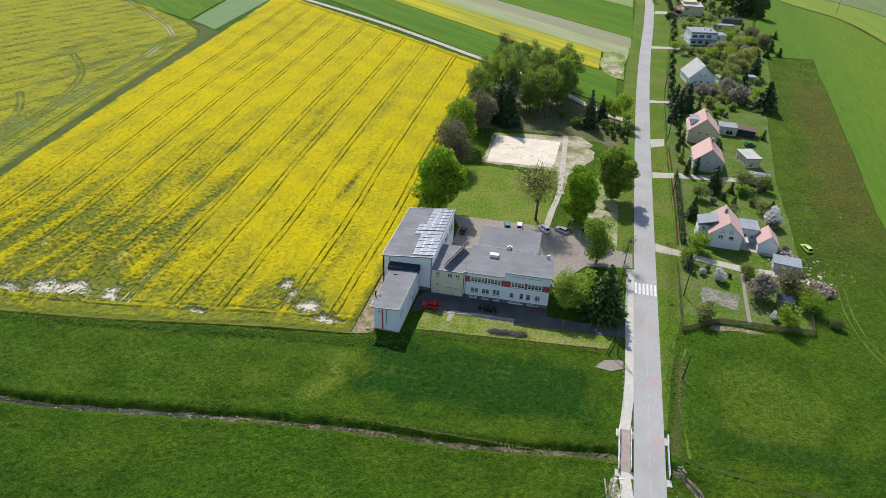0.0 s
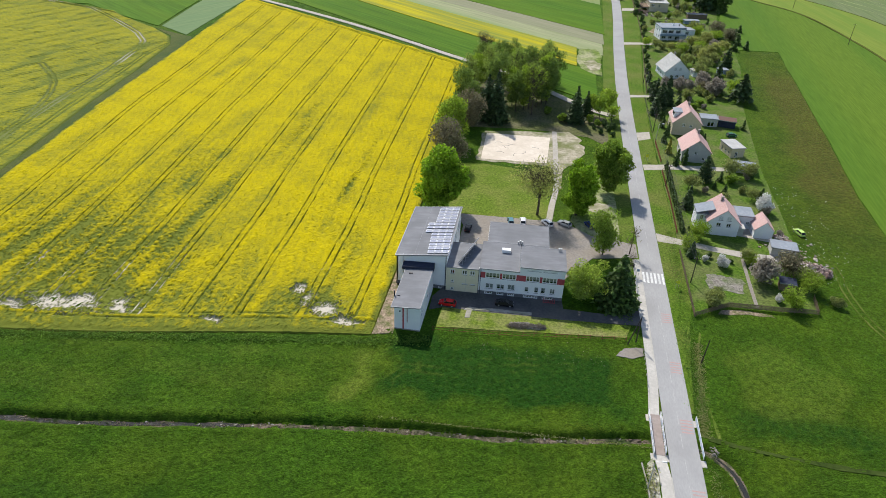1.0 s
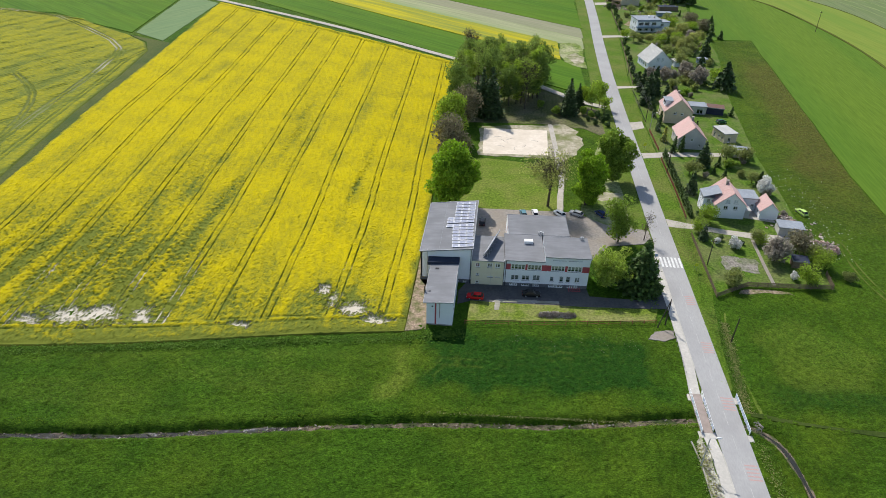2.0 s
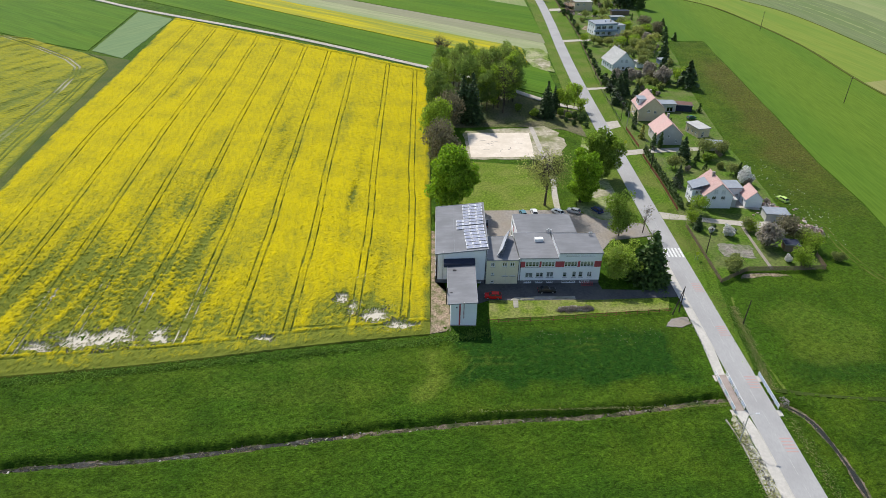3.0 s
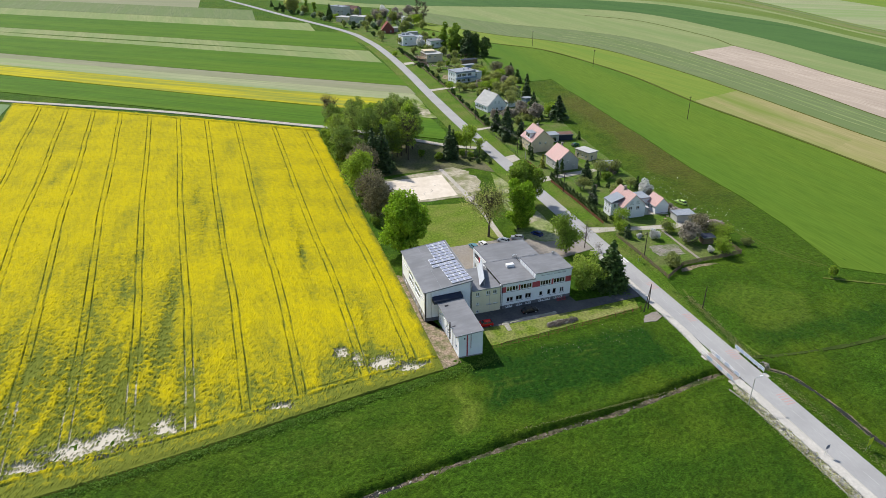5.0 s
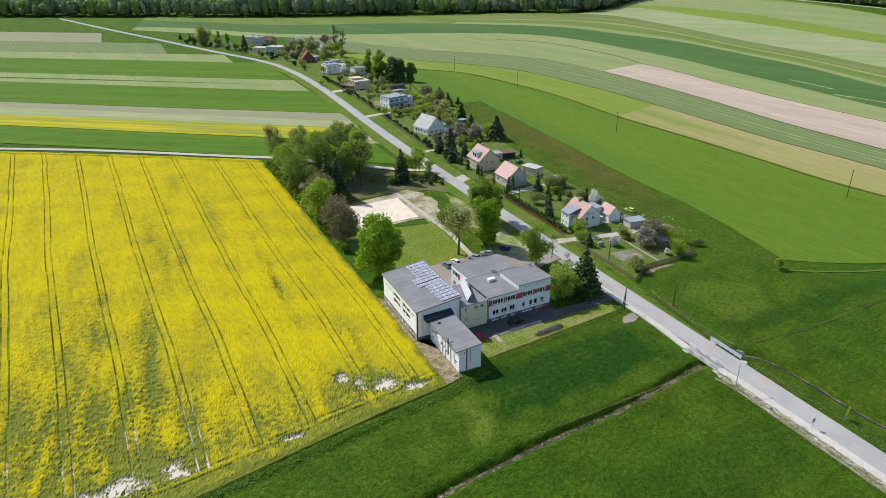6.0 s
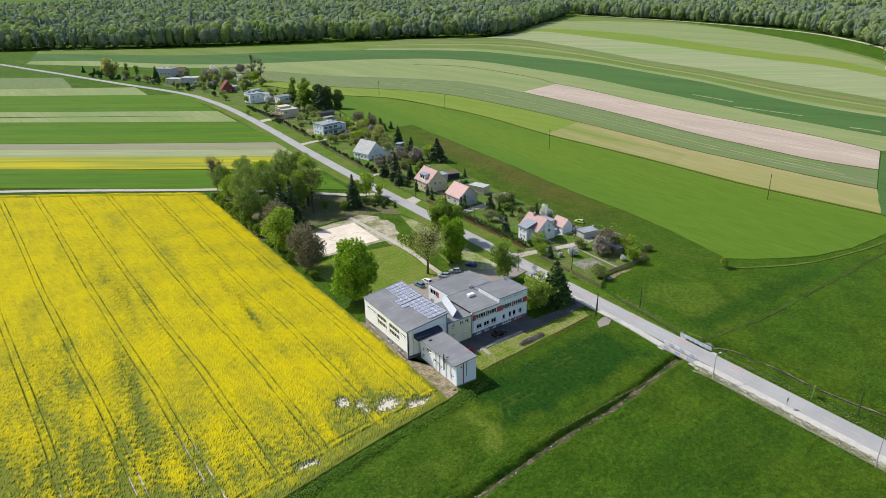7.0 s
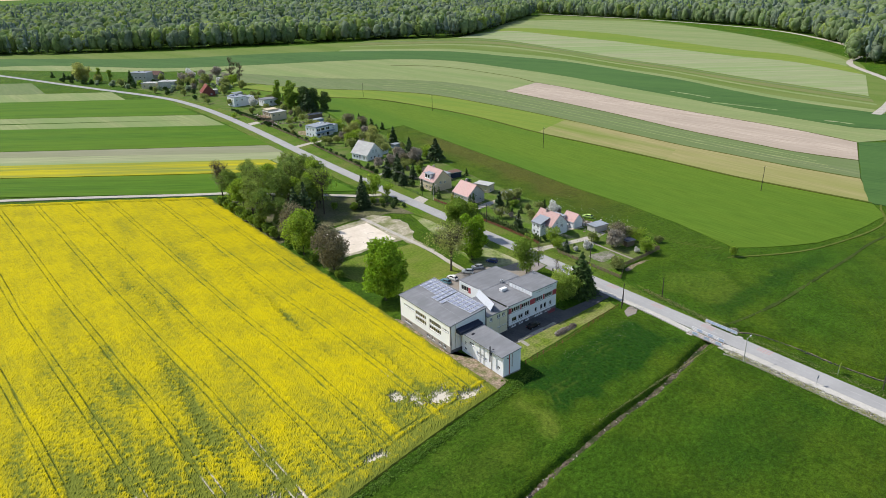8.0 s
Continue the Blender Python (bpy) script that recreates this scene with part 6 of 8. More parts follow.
# flat-roofed house with blue-grey balconies
h = flat_house("house", pose(88.6, 279.0, 0, 0, 0, 13), 14.0, 10.5, 6.8, M["white_wall"], M["blue_grey"], "white flat-roofed two-storey house with blue-grey balcony bands", fronts=[(0.8, 3.6, 3.9, 5.6), (4.4, 7.2, 3.9, 5.6), (8.5, 11.3, 3.9, 5.6), (0.8, 3.2, 0.9, 2.4), (4.4, 6.8, 0.9, 2.4), (8.6, 11.0, 0.3, 2.4)], wests=[(0.8, 2.0, 3.9, 5.4), (3.6, 4.8, 3.9, 5.4), (6.6, 7.8, 3.9, 5.4), (0.8, 2.0, 0.9, 2.3), (3.6, 4.8, 0.9, 2.3), (6.6, 7.8, 0.9, 2.3)])
part("balcony", boxes((-0.6, 14.2, -1.6, -1.5, 2.7, 3.7), (-0.6, 14.2, -1.5, -0.02, 2.6, 2.75), (-0.6, -0.5, -1.5, -0.02, 2.75, 3.7)), M["blue_panel"], h, "blue-grey balcony band")
part("band", boxes((-0.2, 14.2, -0.5, -0.004, 6.1, 6.75)), M["blue_panel"], h, "blue-grey eaves band")
for x in (4.0, 9.6):
    part("post", boxes((x, x + 0.2, -1.5, -1.3, 0, 2.6)), M["frame"], h)
flat_house("annex", pose(14.4, 3.0, 0), 6.5, 6.5, 4.8, M["white_wall"], M["blue_grey"], "", fronts=[(1.0, 3.0, 2.6, 4.0)], parent=h)
part("chimney", boxes((8, 8.8, 5, 5.8, 7.0, 8.1)), M["white_wall"], h)
part("chimney", boxes((11.2, 11.8, 4, 4.6, 7.0, 7.9)), M["plinth"], h)
# low sheds, frames and beds of the garden between the flat-roofed houses
flat_house("shed", pose(112, 338, 0, 0, 0, 6), 12, 4.0, 2.6, M["wood"], M["felt_dark"], "long low dark garden shed", group="", category="shed")
flat_house("shed", pose(108, 322, 0, 0, 0, 10), 9, 4.0, 2.0, M["blue_panel"], M["blue_grey"], "low blue-grey plastic greenhouse", group="", category="greenhouse")
# beige house with timber terrace
h = flat_house("house", pose(89.0, 350.0, 0, 0, 0, 4), 12.0, 14.0, 5.6, M["beige_wall"], M["grey_tile"], "beige flat-roofed house with an open timber terrace", fronts=[(1.2, 3.2, 3.2, 4.8), (5.6, 6.8, 3.2, 4.6)], wests=[(1.0, 3.6, 3.0, 4.8), (5.4, 7.4, 3.0, 4.8), (9.6, 11.6, 3.0, 4.8), (1.0, 3.0, 0.2, 2.1), (5.4, 6.6, 0.2, 2.1)])
part("upper_floor", boxes((0.6, 8.5, 6.6, 13.4, 5.83, 7.0), (0.2, 8.9, 6.2, 13.8, 7.0, 7.2)), M["beige_wall"], h)
part("terrace", boxes((-4.4, -0.02, 1.0, 12.5, 2.5, 2.7)), M["wood"], h, "brown timber terrace deck")
for y in (1.1, 4.9, 8.7, 12.3):
    part("terrace_post", boxes((-4.3, -4.1, y - 0.1, y + 0.1, 0, 5.0)), M["wood"], h)
    part("terrace_beam", boxes((-4.4, -0.02, y - 0.08, y + 0.08, 5.0, 5.2)), M["wood"], h)
part("terrace_rail", boxes((-4.35, -4.25, 1.0, 12.5, 3.3, 3.5)), M["wood"], h)
part("wall", boxes((-4.2, -0.02, 10.0, 12.4, 0.0, 2.49)), M["plinth"], h)
part("chimney", boxes((9.6, 10.3, 8, 8.7, 5.8, 6.8)), M["plinth"], h)
# white blocks beyond
h = flat_house("house", pose(89.0, 424.0, 0, 0, 0, 3), 11.0, 13.0, 7.4, M["white_wall"], M["blue_grey"], "tall white flat-roofed house with lower rear block", fronts=[(2.0, 3.4, 4.4, 5.8), (6.5, 7.9, 4.4, 5.8), (2.0, 3.4, 1.0, 2.4)], wests=[(1.5, 2.9, 4.4, 5.8), (5.6, 7.0, 4.4, 5.8), (9.4, 10.8, 4.4, 5.8), (1.5, 2.9, 1.2, 2.6), (5.6, 7.0, 1.2, 2.6)])
flat_house("annex", pose(11.4, 1.0, 0), 7.0, 10.0, 6.2, M["white_wall"], M["blue_grey"], "", fronts=[(1.5, 3.0, 3.4, 4.8)], parent=h)
part("chimney", boxes((4, 4.8, 6, 6.8, 7.6, 8.6)), M["white_wall"], h)
part("shed_dormer", boxes((2.0, 8.0, 8.0, 12.0, 7.63, 8.7)), M["blue_grey"], h)
h = flat_house("house", pose(108, 408.0, 0, 0, 0, 4), 12, 10, 5.4, M["white_wall"], M["felt"], "low pale house with a grey flat roof", fronts=[(1.0, 3.4, 1.0, 3.0), (5.0, 7.0, 2.4, 4.0), (8.4, 10.6, 2.4, 4.0)], wests=[(2, 3.4, 2.4, 4.0), (6, 7.4, 2.4, 4.0)])
gable_house("house", pose(86.5, 494.0, 0, 0, 0, -8), 11, 11, 3.4, 9.6, M["brick_red"], M["brick_red"], "dark red brick house with a steep roof", fronts=[(2.0, 3.4, 1.0, 2.3), (7.0, 8.4, 1.0, 2.3)], wests=[(2.0, 3.2, 1.0, 2.3), (6.0, 7.2, 1.0, 2.3)], chimney=(5.4, 6.0))
flat_house("outbuilding", pose(97, 502.0, 0, 0, 0, -8), 6, 6, 3.4, M["grey_wall"], M["grey_tile"], "small pale annex beside the brick house", group="", category="outbuilding")
flat_house("outbuilding", pose(106, 470.0, 0), 8, 6, 3.4, M["grey_wall"], M["blue_grey"], "small grey outbuilding with flat roof", group="", category="outbuilding")
# farmstead at the road bend
h = flat_house("house", pose(58, 630.0, 0, 0, 0, -52), 20, 11, 10.4, M["grey_wall"], M["blue_grey"], "grey two-storey flat-roofed house", fronts=[(2, 3.8, 5.0, 6.6), (7, 8.8, 5.0, 6.6), (12, 13.8, 5.0, 6.6), (17, 18.8, 5.0, 6.6), (2, 3.8, 1.4, 3.0), (12, 13.8, 1.4, 3.0)], wests=[(3, 4.5, 5.0, 6.6)])
part("chimney", boxes((8, 9, 5, 6, 10.6, 11.8), (15, 15.8, 5, 5.8, 10.6, 11.6)), M["plinth"], h)
gable_house("farm_building", pose(86, 628.0, 0, 0, 0, 38), 9, 20, 6.0, 9.0, M["plinth"], M["brown_sheet"], "brown farm building with a dark brown roof", fronts=[(2.0, 3.4, 1.0, 2.3)], wests=[(3.0, 4.4, 1.0, 2.3), (9.0, 10.4, 1.0, 2.3)], group="")
h = flat_house("farm_building", pose(58, 585.0, 0, 0, 0, -46), 15, 10, 4.8, M["beige_wall"], M["grey_tile"], "low pale brown farm building with a flat roof", fronts=[(2, 3.5, 1.5, 3), (8, 9.5, 1.5, 3)], wests=[(3, 4.4, 1.4, 2.8)], group="")
h = flat_house("farm_building", pose(70.2, 573.0, 0, 0, 0, -40), 16, 11, 6.2, M["grey_wall"], M["grey_tile"], "pale grey farmhouse with a light flat roof", fronts=[(2, 3.5, 3.5, 5), (8, 9.5, 3.5, 5), (2, 3.5, 0.8, 2.2), (12, 13.5, 3.5, 5)], group="")
part("chimney", boxes((7, 7.8, 5, 5.8, 6.4, 7.6)), M["plinth"], h)
flat_house("outbuilding", pose(122, 590.0, 0, 0, 0, 20), 8, 6, 3.0, M["wood"], M["felt"], "dark wooden barn behind the farm", group="", category="shed")

# ---- trees ----
def leaf_mesh(name, centres, size, material, parent, seed, flat=0.0, facing=None, loose=0.95):
    """Many small leaf sprays as bent quads."""
    r = np.random.default_rng(seed)
    n = len(centres)
    a = r.normal(size=(n, 3))
    a[:, 2] *= 1 - flat
    a /= np.linalg.norm(a, axis=1, keepdims=True) + 1e-9
    b = r.normal(size=(n, 3))
    b[:, 2] *= 1 - flat
    b -= a * np.sum(a * b, axis=1, keepdims=True)
    b /= np.linalg.norm(b, axis=1, keepdims=True) + 1e-9
    if facing is not None:
        nrm = facing / (np.linalg.norm(facing, axis=1, keepdims=True) + 1e-9) + r.normal(0, loose, (n, 3))
        nrm /= np.linalg.norm(nrm, axis=1, keepdims=True) + 1e-9
        a -= nrm * np.sum(a * nrm, axis=1, keepdims=True)
        a /= np.linalg.norm(a, axis=1, keepdims=True) + 1e-9
        b = np.cross(nrm, a)
    s = size * r.uniform(0.6, 1.4, (n, 1))
    a, b = a * s, b * s * 0.7
    c = np.cross(a, b)
    c /= np.linalg.norm(c, axis=1, keepdims=True) + 1e-9
    bend = c * s * 0.35
    V = np.stack([centres - a - b, centres + a - b * 0.6 + bend, centres + a * 0.8 + b, centres - a * 0.7 + b * 0.8 + bend], 1).reshape(-1, 3)
    F = np.arange(n * 4).reshape(n, 4)
    return raw(name, V, F, material, parent)


def crown_points(r, n, lumps_, fill=0.45):
    """Points in the outer shells of several overlapping lobes."""
    w = np.array([l[3] ** 2 for l in lumps_])
    which = r.choice(len(lumps_), n, p=w / w.sum())
    d = r.normal(size=(n, 3))
    d /= np.linalg.norm(d, axis=1, keepdims=True)
    rad = (fill + (1 - fill) * r.uniform(0, 1, (n, 1)) ** 0.6) * r.uniform(0.85, 1.1, (n, 1))
    L = np.array(lumps_)[which]
    return L[:, :3] + d * rad * L[:, 3:4] * np.array([1, 1, 0.85]), d + np.array([0, 0, 0.35])


def tree(name, label, category, height, radius, leaf, n=2200, size=0.42, seed=1, base=0.25, lobes=14, trunk=0.28, bare=0, fill=0.45, group="", limbs=7):
    """A broadleaved tree: tapered trunk, limbs and a crown of lobes; bare adds fine twigs."""
    r = np.random.default_rng(seed)
    t = thing(name, pose(0, 0, 0), label, category, group)
    radius *= 1.14
    zc = height * (base + 1) / 2
    hz = height * (1 - base) / 2
    ls = []
    for k in range(lobes):
        a, q = r.uniform(0, math.tau), math.sqrt(r.uniform(0.0, 1))
        z = r.uniform(-1, 1)
        rim = math.sqrt(max(0.05, 1 - (z * 0.95) ** 2))
        if z < -0.2:
            rim *= 0.85
        lr = radius * r.uniform(0.30, 0.50) * (1 if lobes < 24 else 0.72)
        ls.append((math.cos(a) * q * rim * (radius - lr), math.sin(a) * q * rim * (radius - lr), zc + z * (hz - lr * 0.7), lr))
    ls.append((0, 0, zc, radius * 0.55))
    bm = bmesh.new()
    lean = r.normal(0, 0.02 * height, 2)
    top = Vector((lean[0], lean[1], height * (base + 0.35)))
    rod(bm, (0, 0, -0.2), top * 0.5, trunk * 1.15, trunk * 0.8, 8)
    rod(bm, top * 0.5, top, trunk * 0.8, trunk * 0.4, 7)
    for k in range(min(limbs, len(ls))):
        s = top * r.uniform(0.45, 1.0)
        e = Vector(ls[k][:3])
        mid = (s + e) / 2 + Vector(r.normal(0, 0.05 * radius, 3))
        rod(bm, s, mid, trunk * 0.42, trunk * 0.24, 5)
        rod(bm, mid, e, trunk * 0.24, trunk * 0.06, 5)
    for k in range(bare):
        l = ls[r.integers(len(ls))]
        s = Vector(l[:3]) * 0.75 + top * 0.25 + Vector(r.normal(0, 0.06 * radius, 3))
        d = Vector(r.normal(0, 1, 3))
        d.z = abs(d.z) * 0.9 + 0.2
        e = Vector(l[:3]) + d.normalized() * l[3] * r.uniform(0.7, 1.25)
        m2 = (s + e) / 2 + Vector(r.normal(0, 0.04 * radius, 3))
        rod(bm, s, m2, trunk * 0.16, trunk * 0.09, 3)
        rod(bm, m2, e, trunk * 0.09, trunk * 0.03, 3)
    part("trunk", bm, M["bark"], t)
    pts, out = crown_points(r, n, ls, fill)
    leaf_mesh("crown", pts, size, M[leaf], t, seed + 50, facing=out)
    return t


def conifer(name, label, height, radius, leaf="needle", seed=1, tiers=15, per=22, base=0.06, category="conifer", group="", size=0.5):
    """A spruce: tiers of drooping boughs round a straight stem."""
    r = np.random.default_rng(seed)
    t = thing(name, pose(0, 0, 0), label, category, group)
    part("trunk", rod(bmesh.new(), (0, 0, -0.2), (0, 0, height * 0.97), radius * 0.07 + 0.05, 0.03, 7), M["bark"], t)
    pts = []
    for k in range(tiers):
        f = k / (tiers - 1)
        z = height * (base + (0.97 - base) * f)
        R = radius * (1 - f) ** 0.85 * r.uniform(0.85, 1.1) + 0.1
        m = max(4, int(per * (1 - f) + 4))
        for j in range(m):
            a = j / m * math.tau + r.uniform(-0.25, 0.25)
            rr = R * r.uniform(0.75, 1.15)
            for s in np.linspace(0.25, 1.0, max(2, int(rr / 0.55))):
                pts.append((math.cos(a) * rr * s, math.sin(a) * rr * s, z - 0.28 * rr * s ** 1.5 + r.normal(0, 0.10)))
    leaf_mesh("crown", np.array(pts), size, M[leaf], t, seed + 9, flat=0.55)
    return t


def shrub(name, label, height, radius, leaf, n=500, size=0.26, seed=1, category="shrub", group=""):
    return tree(name, label, category, height, radius, leaf, n, size, seed, base=0.05, lobes=8, trunk=0.07, limbs=5, group=group)



def plant(proto, spots, first=True):
    """Put a prototype and its copies at (x, y, scale, turn)."""
    for i, (x, y, s, a) in enumerate(spots):
        m = pose(x, y, 0, 0, 0, a) @ Matrix.Scale(s, 4)
        if i == 0:
            proto.matrix_world = m
        else:
            c = copy_thing(proto, pose(x, y, 0, 0, 0, a))
            c.scale = (s, s, s * (0.94 + 0.12 * ((i * 37) % 10) / 10))


WOODS = "trees of the small wood"
plant(tree("maple_tree", "large dense bright green maple beside the gym", "tree", 20.5, 8.9, "leaf_bright", 13000, 0.34, 11, base=0.05, lobes=34, trunk=0.4), [(0.2, 56.5, 1, 0)])
plant(tree("maple_tree", "tall dense bright green maple by the parking yard", "tree", 18.0, 6.0, "leaf_bright", 8500, 0.31, 12, base=0.04, lobes=28, trunk=0.36), [(41.5, 63.5, 1, 40)])
plant(tree("maple_tree", "broad fresh green maple beside the road", "tree", 17, 7.0, "leaf_green", 9000, 0.31, 13, base=0.05, lobes=30, trunk=0.38), [(51.5, 82, 1, 10)])
plant(tree("ash_tree", "nearly bare tree with few new leaves on the lawn", "tree", 16, 8.6, "grove_olive", 2200, 0.20, 14, base=0.30, lobes=14, trunk=0.34, bare=260, fill=0.6, limbs=13), [(30, 61, 1.12, 0)])
plant(tree("linden_tree", "airy spring green tree by the parking yard", "tree", 14.5, 5.3, "leaf_green", 3800, 0.22, 15, base=0.10, lobes=20, trunk=0.2, bare=40), [(48.8, 42.6, 1, 0)])
plant(tree("young_tree", "leafless young tree beside the pavement", "tree", 9.0, 3.2, "leaf_brown", 60, 0.18, 16, base=0.2, lobes=10, trunk=0.14, bare=130, limbs=9), [(56.2, 44.5, 1, 0), (55.6, 35.0, 0.7, 80)])
plant(tree("willow_tree", "soft yellow-green tree at the school corner", "tree", 12, 6.2, "willow", 7000, 0.20, 17, base=0.04, lobes=26, trunk=0.25), [(43.4, 20.8, 1, 0)])
plant(conifer("spruce_tree", "dark green spruce beside the school drive", 14.5, 5.8, "thuja", seed=18, tiers=20, per=30), [(51.3, 20.5, 1, 0)])
plant(tree("plum_tree", "brown budding tree at the field edge", "tree", 18, 8.2, "leaf_brown", 6500, 0.26, 20, base=0.03, lobes=18, trunk=0.3, bare=120), [(-1.5, 88, 1, 0), (0.5, 124, 0.9, 120), (24, 178, 0.9, 60)])
plant(tree("ash_tree", "yellow-green tree in new leaf at the field edge", "tree", 18, 7.8, "leaf_lime", 6500, 0.29, 21, base=0.06, lobes=18, trunk=0.3), [(-3.5, 108, 1, 0), (16, 184, 0.9, 200), (-2, 172, 0.85, 60)])
plant(tree("alder_tree", "deep green tree of the small wood", "tree", 20, 6.0, "grove_dark", 3600, 0.25, 22, base=0.18, lobes=30, trunk=0.28, group=WOODS), [(-4.5, 141, 0.95, 0), (9, 156, 1.05, 90), (30, 172, 1.05, 200), (8, 190, 0.9, 300), (29, 158, 1.0, 33), (20, 168, 1.1, 20), (-2, 188, 0.85, 250), (17, 146, 0.85, 40), (0, 136, 0.75, 20), (25, 153, 0.9, 220)])
plant(tree("elm_tree", "olive spring tree of the small wood", "tree", 21, 5.6, "grove_green", 2300, 0.22, 23, base=0.22, lobes=24, trunk=0.26, bare=240, group=WOODS), [(-4, 156, 0.95, 0), (3, 165, 1.0, 70), (15, 160, 1.1, 140), (26, 170, 1.05, 200), (28, 182, 0.9, 260), (6, 178, 0.95, 310), (22, 150, 1.0, 100), (27, 190, 0.85, 170), (12, 196, 0.8, 10)])
plant(tree("ash_tree", "tall nearly bare tree at the edge of the small wood", "tree", 21, 6.6, "leaf_lime", 700, 0.24, 128, base=0.25, lobes=14, trunk=0.3, bare=300, limbs=13), [(23.6, 143.5, 1, 0)])
plant(tree("poplar_tree", "bare grey tree at the farm track", "tree", 19, 6.0, "leaf_brown", 700, 0.22, 24, base=0.15, lobes=14, trunk=0.3, bare=420, limbs=13), [(-2, 198, 1, 0)])
plant(conifer("spruce_tree", "dark spruce in the small wood", 17.5, 4.8, seed=25, tiers=19, per=28, group="spruces of the wood"), [(41, 140, 0.86, 0), (10, 133, 1.12, 60), (6.4, 135, 1.05, 150), (45.5, 149, 0.62, 10)])
plant(tree("poplar_tree", "tall light green poplar of the small wood", "tree", 21, 4.2, "leaf_lime", 2200, 0.28, 126, base=0.06, lobes=18, trunk=0.22, bare=60, group="light poplars of the wood"), [(27, 157, 1, 0), (29, 164, 0.95, 70), (20, 149, 0.9, 140), (15, 152, 0.85, 200)])
plant(shrub("undergrowth_shrub", "dull green undergrowth before the small wood", 4.2, 2.6, "leaf_green", 900, 0.28, 127, group="undergrowth of the wood"), [(36, 139, 0.9, 300), (47, 141, 0.8, 70), (50, 138, 0.7, 130), (-5.2, 131, 1.2, 80), (-4.6, 118, 1.0, 10), (-4, 98, 0.9, 200), (-5.4, 137, 1.2, 30), (-5.8, 144, 1.3, 110), (-6, 150, 1.2, 210), (-6.2, 157, 1.3, 280), (-6.4, 164, 1.3, 50), (-6.6, 171, 1.2, 140), (-6.8, 178, 1.2, 250), (-7, 185, 1.1, 20), (-4.4, 111, 1.0, 60), (-3.6, 80, 0.8, 160), (30, 146, 0.8, 40)])
plant(tree("birch_tree", "thin light green birch near the road", "tree", 12.0, 3.6, "leaf_lime", 700, 0.30, 26, base=0.2, lobes=10, trunk=0.14, bare=60, group="birches near the road"), [(51, 147, 1, 0), (54.5, 151, 1.05, 80), (48, 150, 0.9, 160), (55.5, 142, 0.8, 240)])
plant(shrub("juniper_shrub", "small dark evergreen shrub near the pitch", 2.4, 1.5, "thuja", 420, 0.22, 27, group="evergreen shrubs"), [(51, 131, 1, 0), (54, 134, 1.1, 50), (55.5, 129, 0.9, 100), (48.5, 135, 0.8, 20), (52.5, 139, 1.2, 150), (56, 137, 1.1, 30)])

# gardens
plant(conifer("spruce_tree", "dark green spruce in a garden", 11.5, 3.2, seed=30, group="garden spruces"), [(76.5, 165, 1, 0), (80, 171, 1.05, 70), (75.5, 174, 0.9, 140), (84, 97, 0.85, 20), (75.8, 76, 0.65, 100), (83.5, 162, 0.7, 200), (74, 157, 0.8, 33), (105, 197, 1.0, 80), (115, 229, 1.0, 10), (73, 47, 0.45, 70)])
plant(conifer("pine_tree", "dark spreading pine behind the houses", 12.5, 4.6, seed=31, tiers=9, per=16, base=0.25, size=0.8, group="pines"), [(113, 183, 1, 0), (126, 366, 1.3, 40)])
plant(tree("poplar_tree", "slender green poplar among the pines", "tree", 20, 4.6, "leaf_green", 1800, 0.46, 32, base=0.05, lobes=16, group="garden poplars"), [(117, 380, 0.95, 0), (119, 408, 1.0, 60), (124, 396, 1.05, 120), (123, 384, 1.05, 180)])
plant(conifer("thuja_tree", "narrow dark thuja column beside a garden house", 6.4, 1.15, "thuja", seed=33, tiers=16, per=12, base=0.0, size=0.34, category="thuja", group="thuja columns"), [(76.4, 107.6, 1, 0), (79.4, 109, 0.95, 40), (79, 147, 0.8, 80), (76.5, 135, 0.9, 10), (75.5, 143, 0.85, 60), (74.5, 128, 0.9, 60)])
plant(conifer("thuja_tree", "golden thuja column by the fence", 5.0, 1.1, "thuja_gold", seed=34, tiers=13, per=12, base=0.0, size=0.32, category="thuja"), [(75, 118, 1.1, 0)])
hedge = conifer("thuja_shrub", "small dark thuja in the roadside hedge", 2.7, 0.6, "thuja", seed=35, tiers=7, per=9, base=0.0, size=0.26, category="hedge shrub", group="roadside thuja hedge")
plant(hedge, [(72.4 + 0.01 * k, 60 + k * 1.15, 0.85 + 0.3 * ((k * 7) % 5) / 5, k * 47) for k in range(40)])
plant(tree("cherry_tree", "cherry tree covered in white blossom", "tree", 6.2, 3.5, "blossom", 2000, 0.26, 36, base=0.08, lobes=12, trunk=0.14, group="white blossom trees"), [(99, 79, 1, 0), (80.6, 43.4, 0.62, 60), (113, 613, 1.9, 30), (119, 538, 1.6, 90), (101, 415, 1.4, 10), (76.5, 45.5, 0.35, 150), (92, 30, 0.4, 20)])
plant(tree("apple_tree", "budding apple tree with pale pinkish blossom", "tree", 6.0, 4.0, "blossom_pale", 1500, 0.26, 37, base=0.1, lobes=12, trunk=0.16, bare=110, group="pale blossom trees"), [(88, 190, 1.1, 0), (82, 193, 0.9, 60), (93, 194, 0.8, 140), (90, 38.5, 1.2, 20), (115, 262, 1.1, 80), (98, 262, 0.9, 33), (141, 612, 1.8, 0), (103, 188, 1.3, 0), (99, 199, 1.2, 60)])
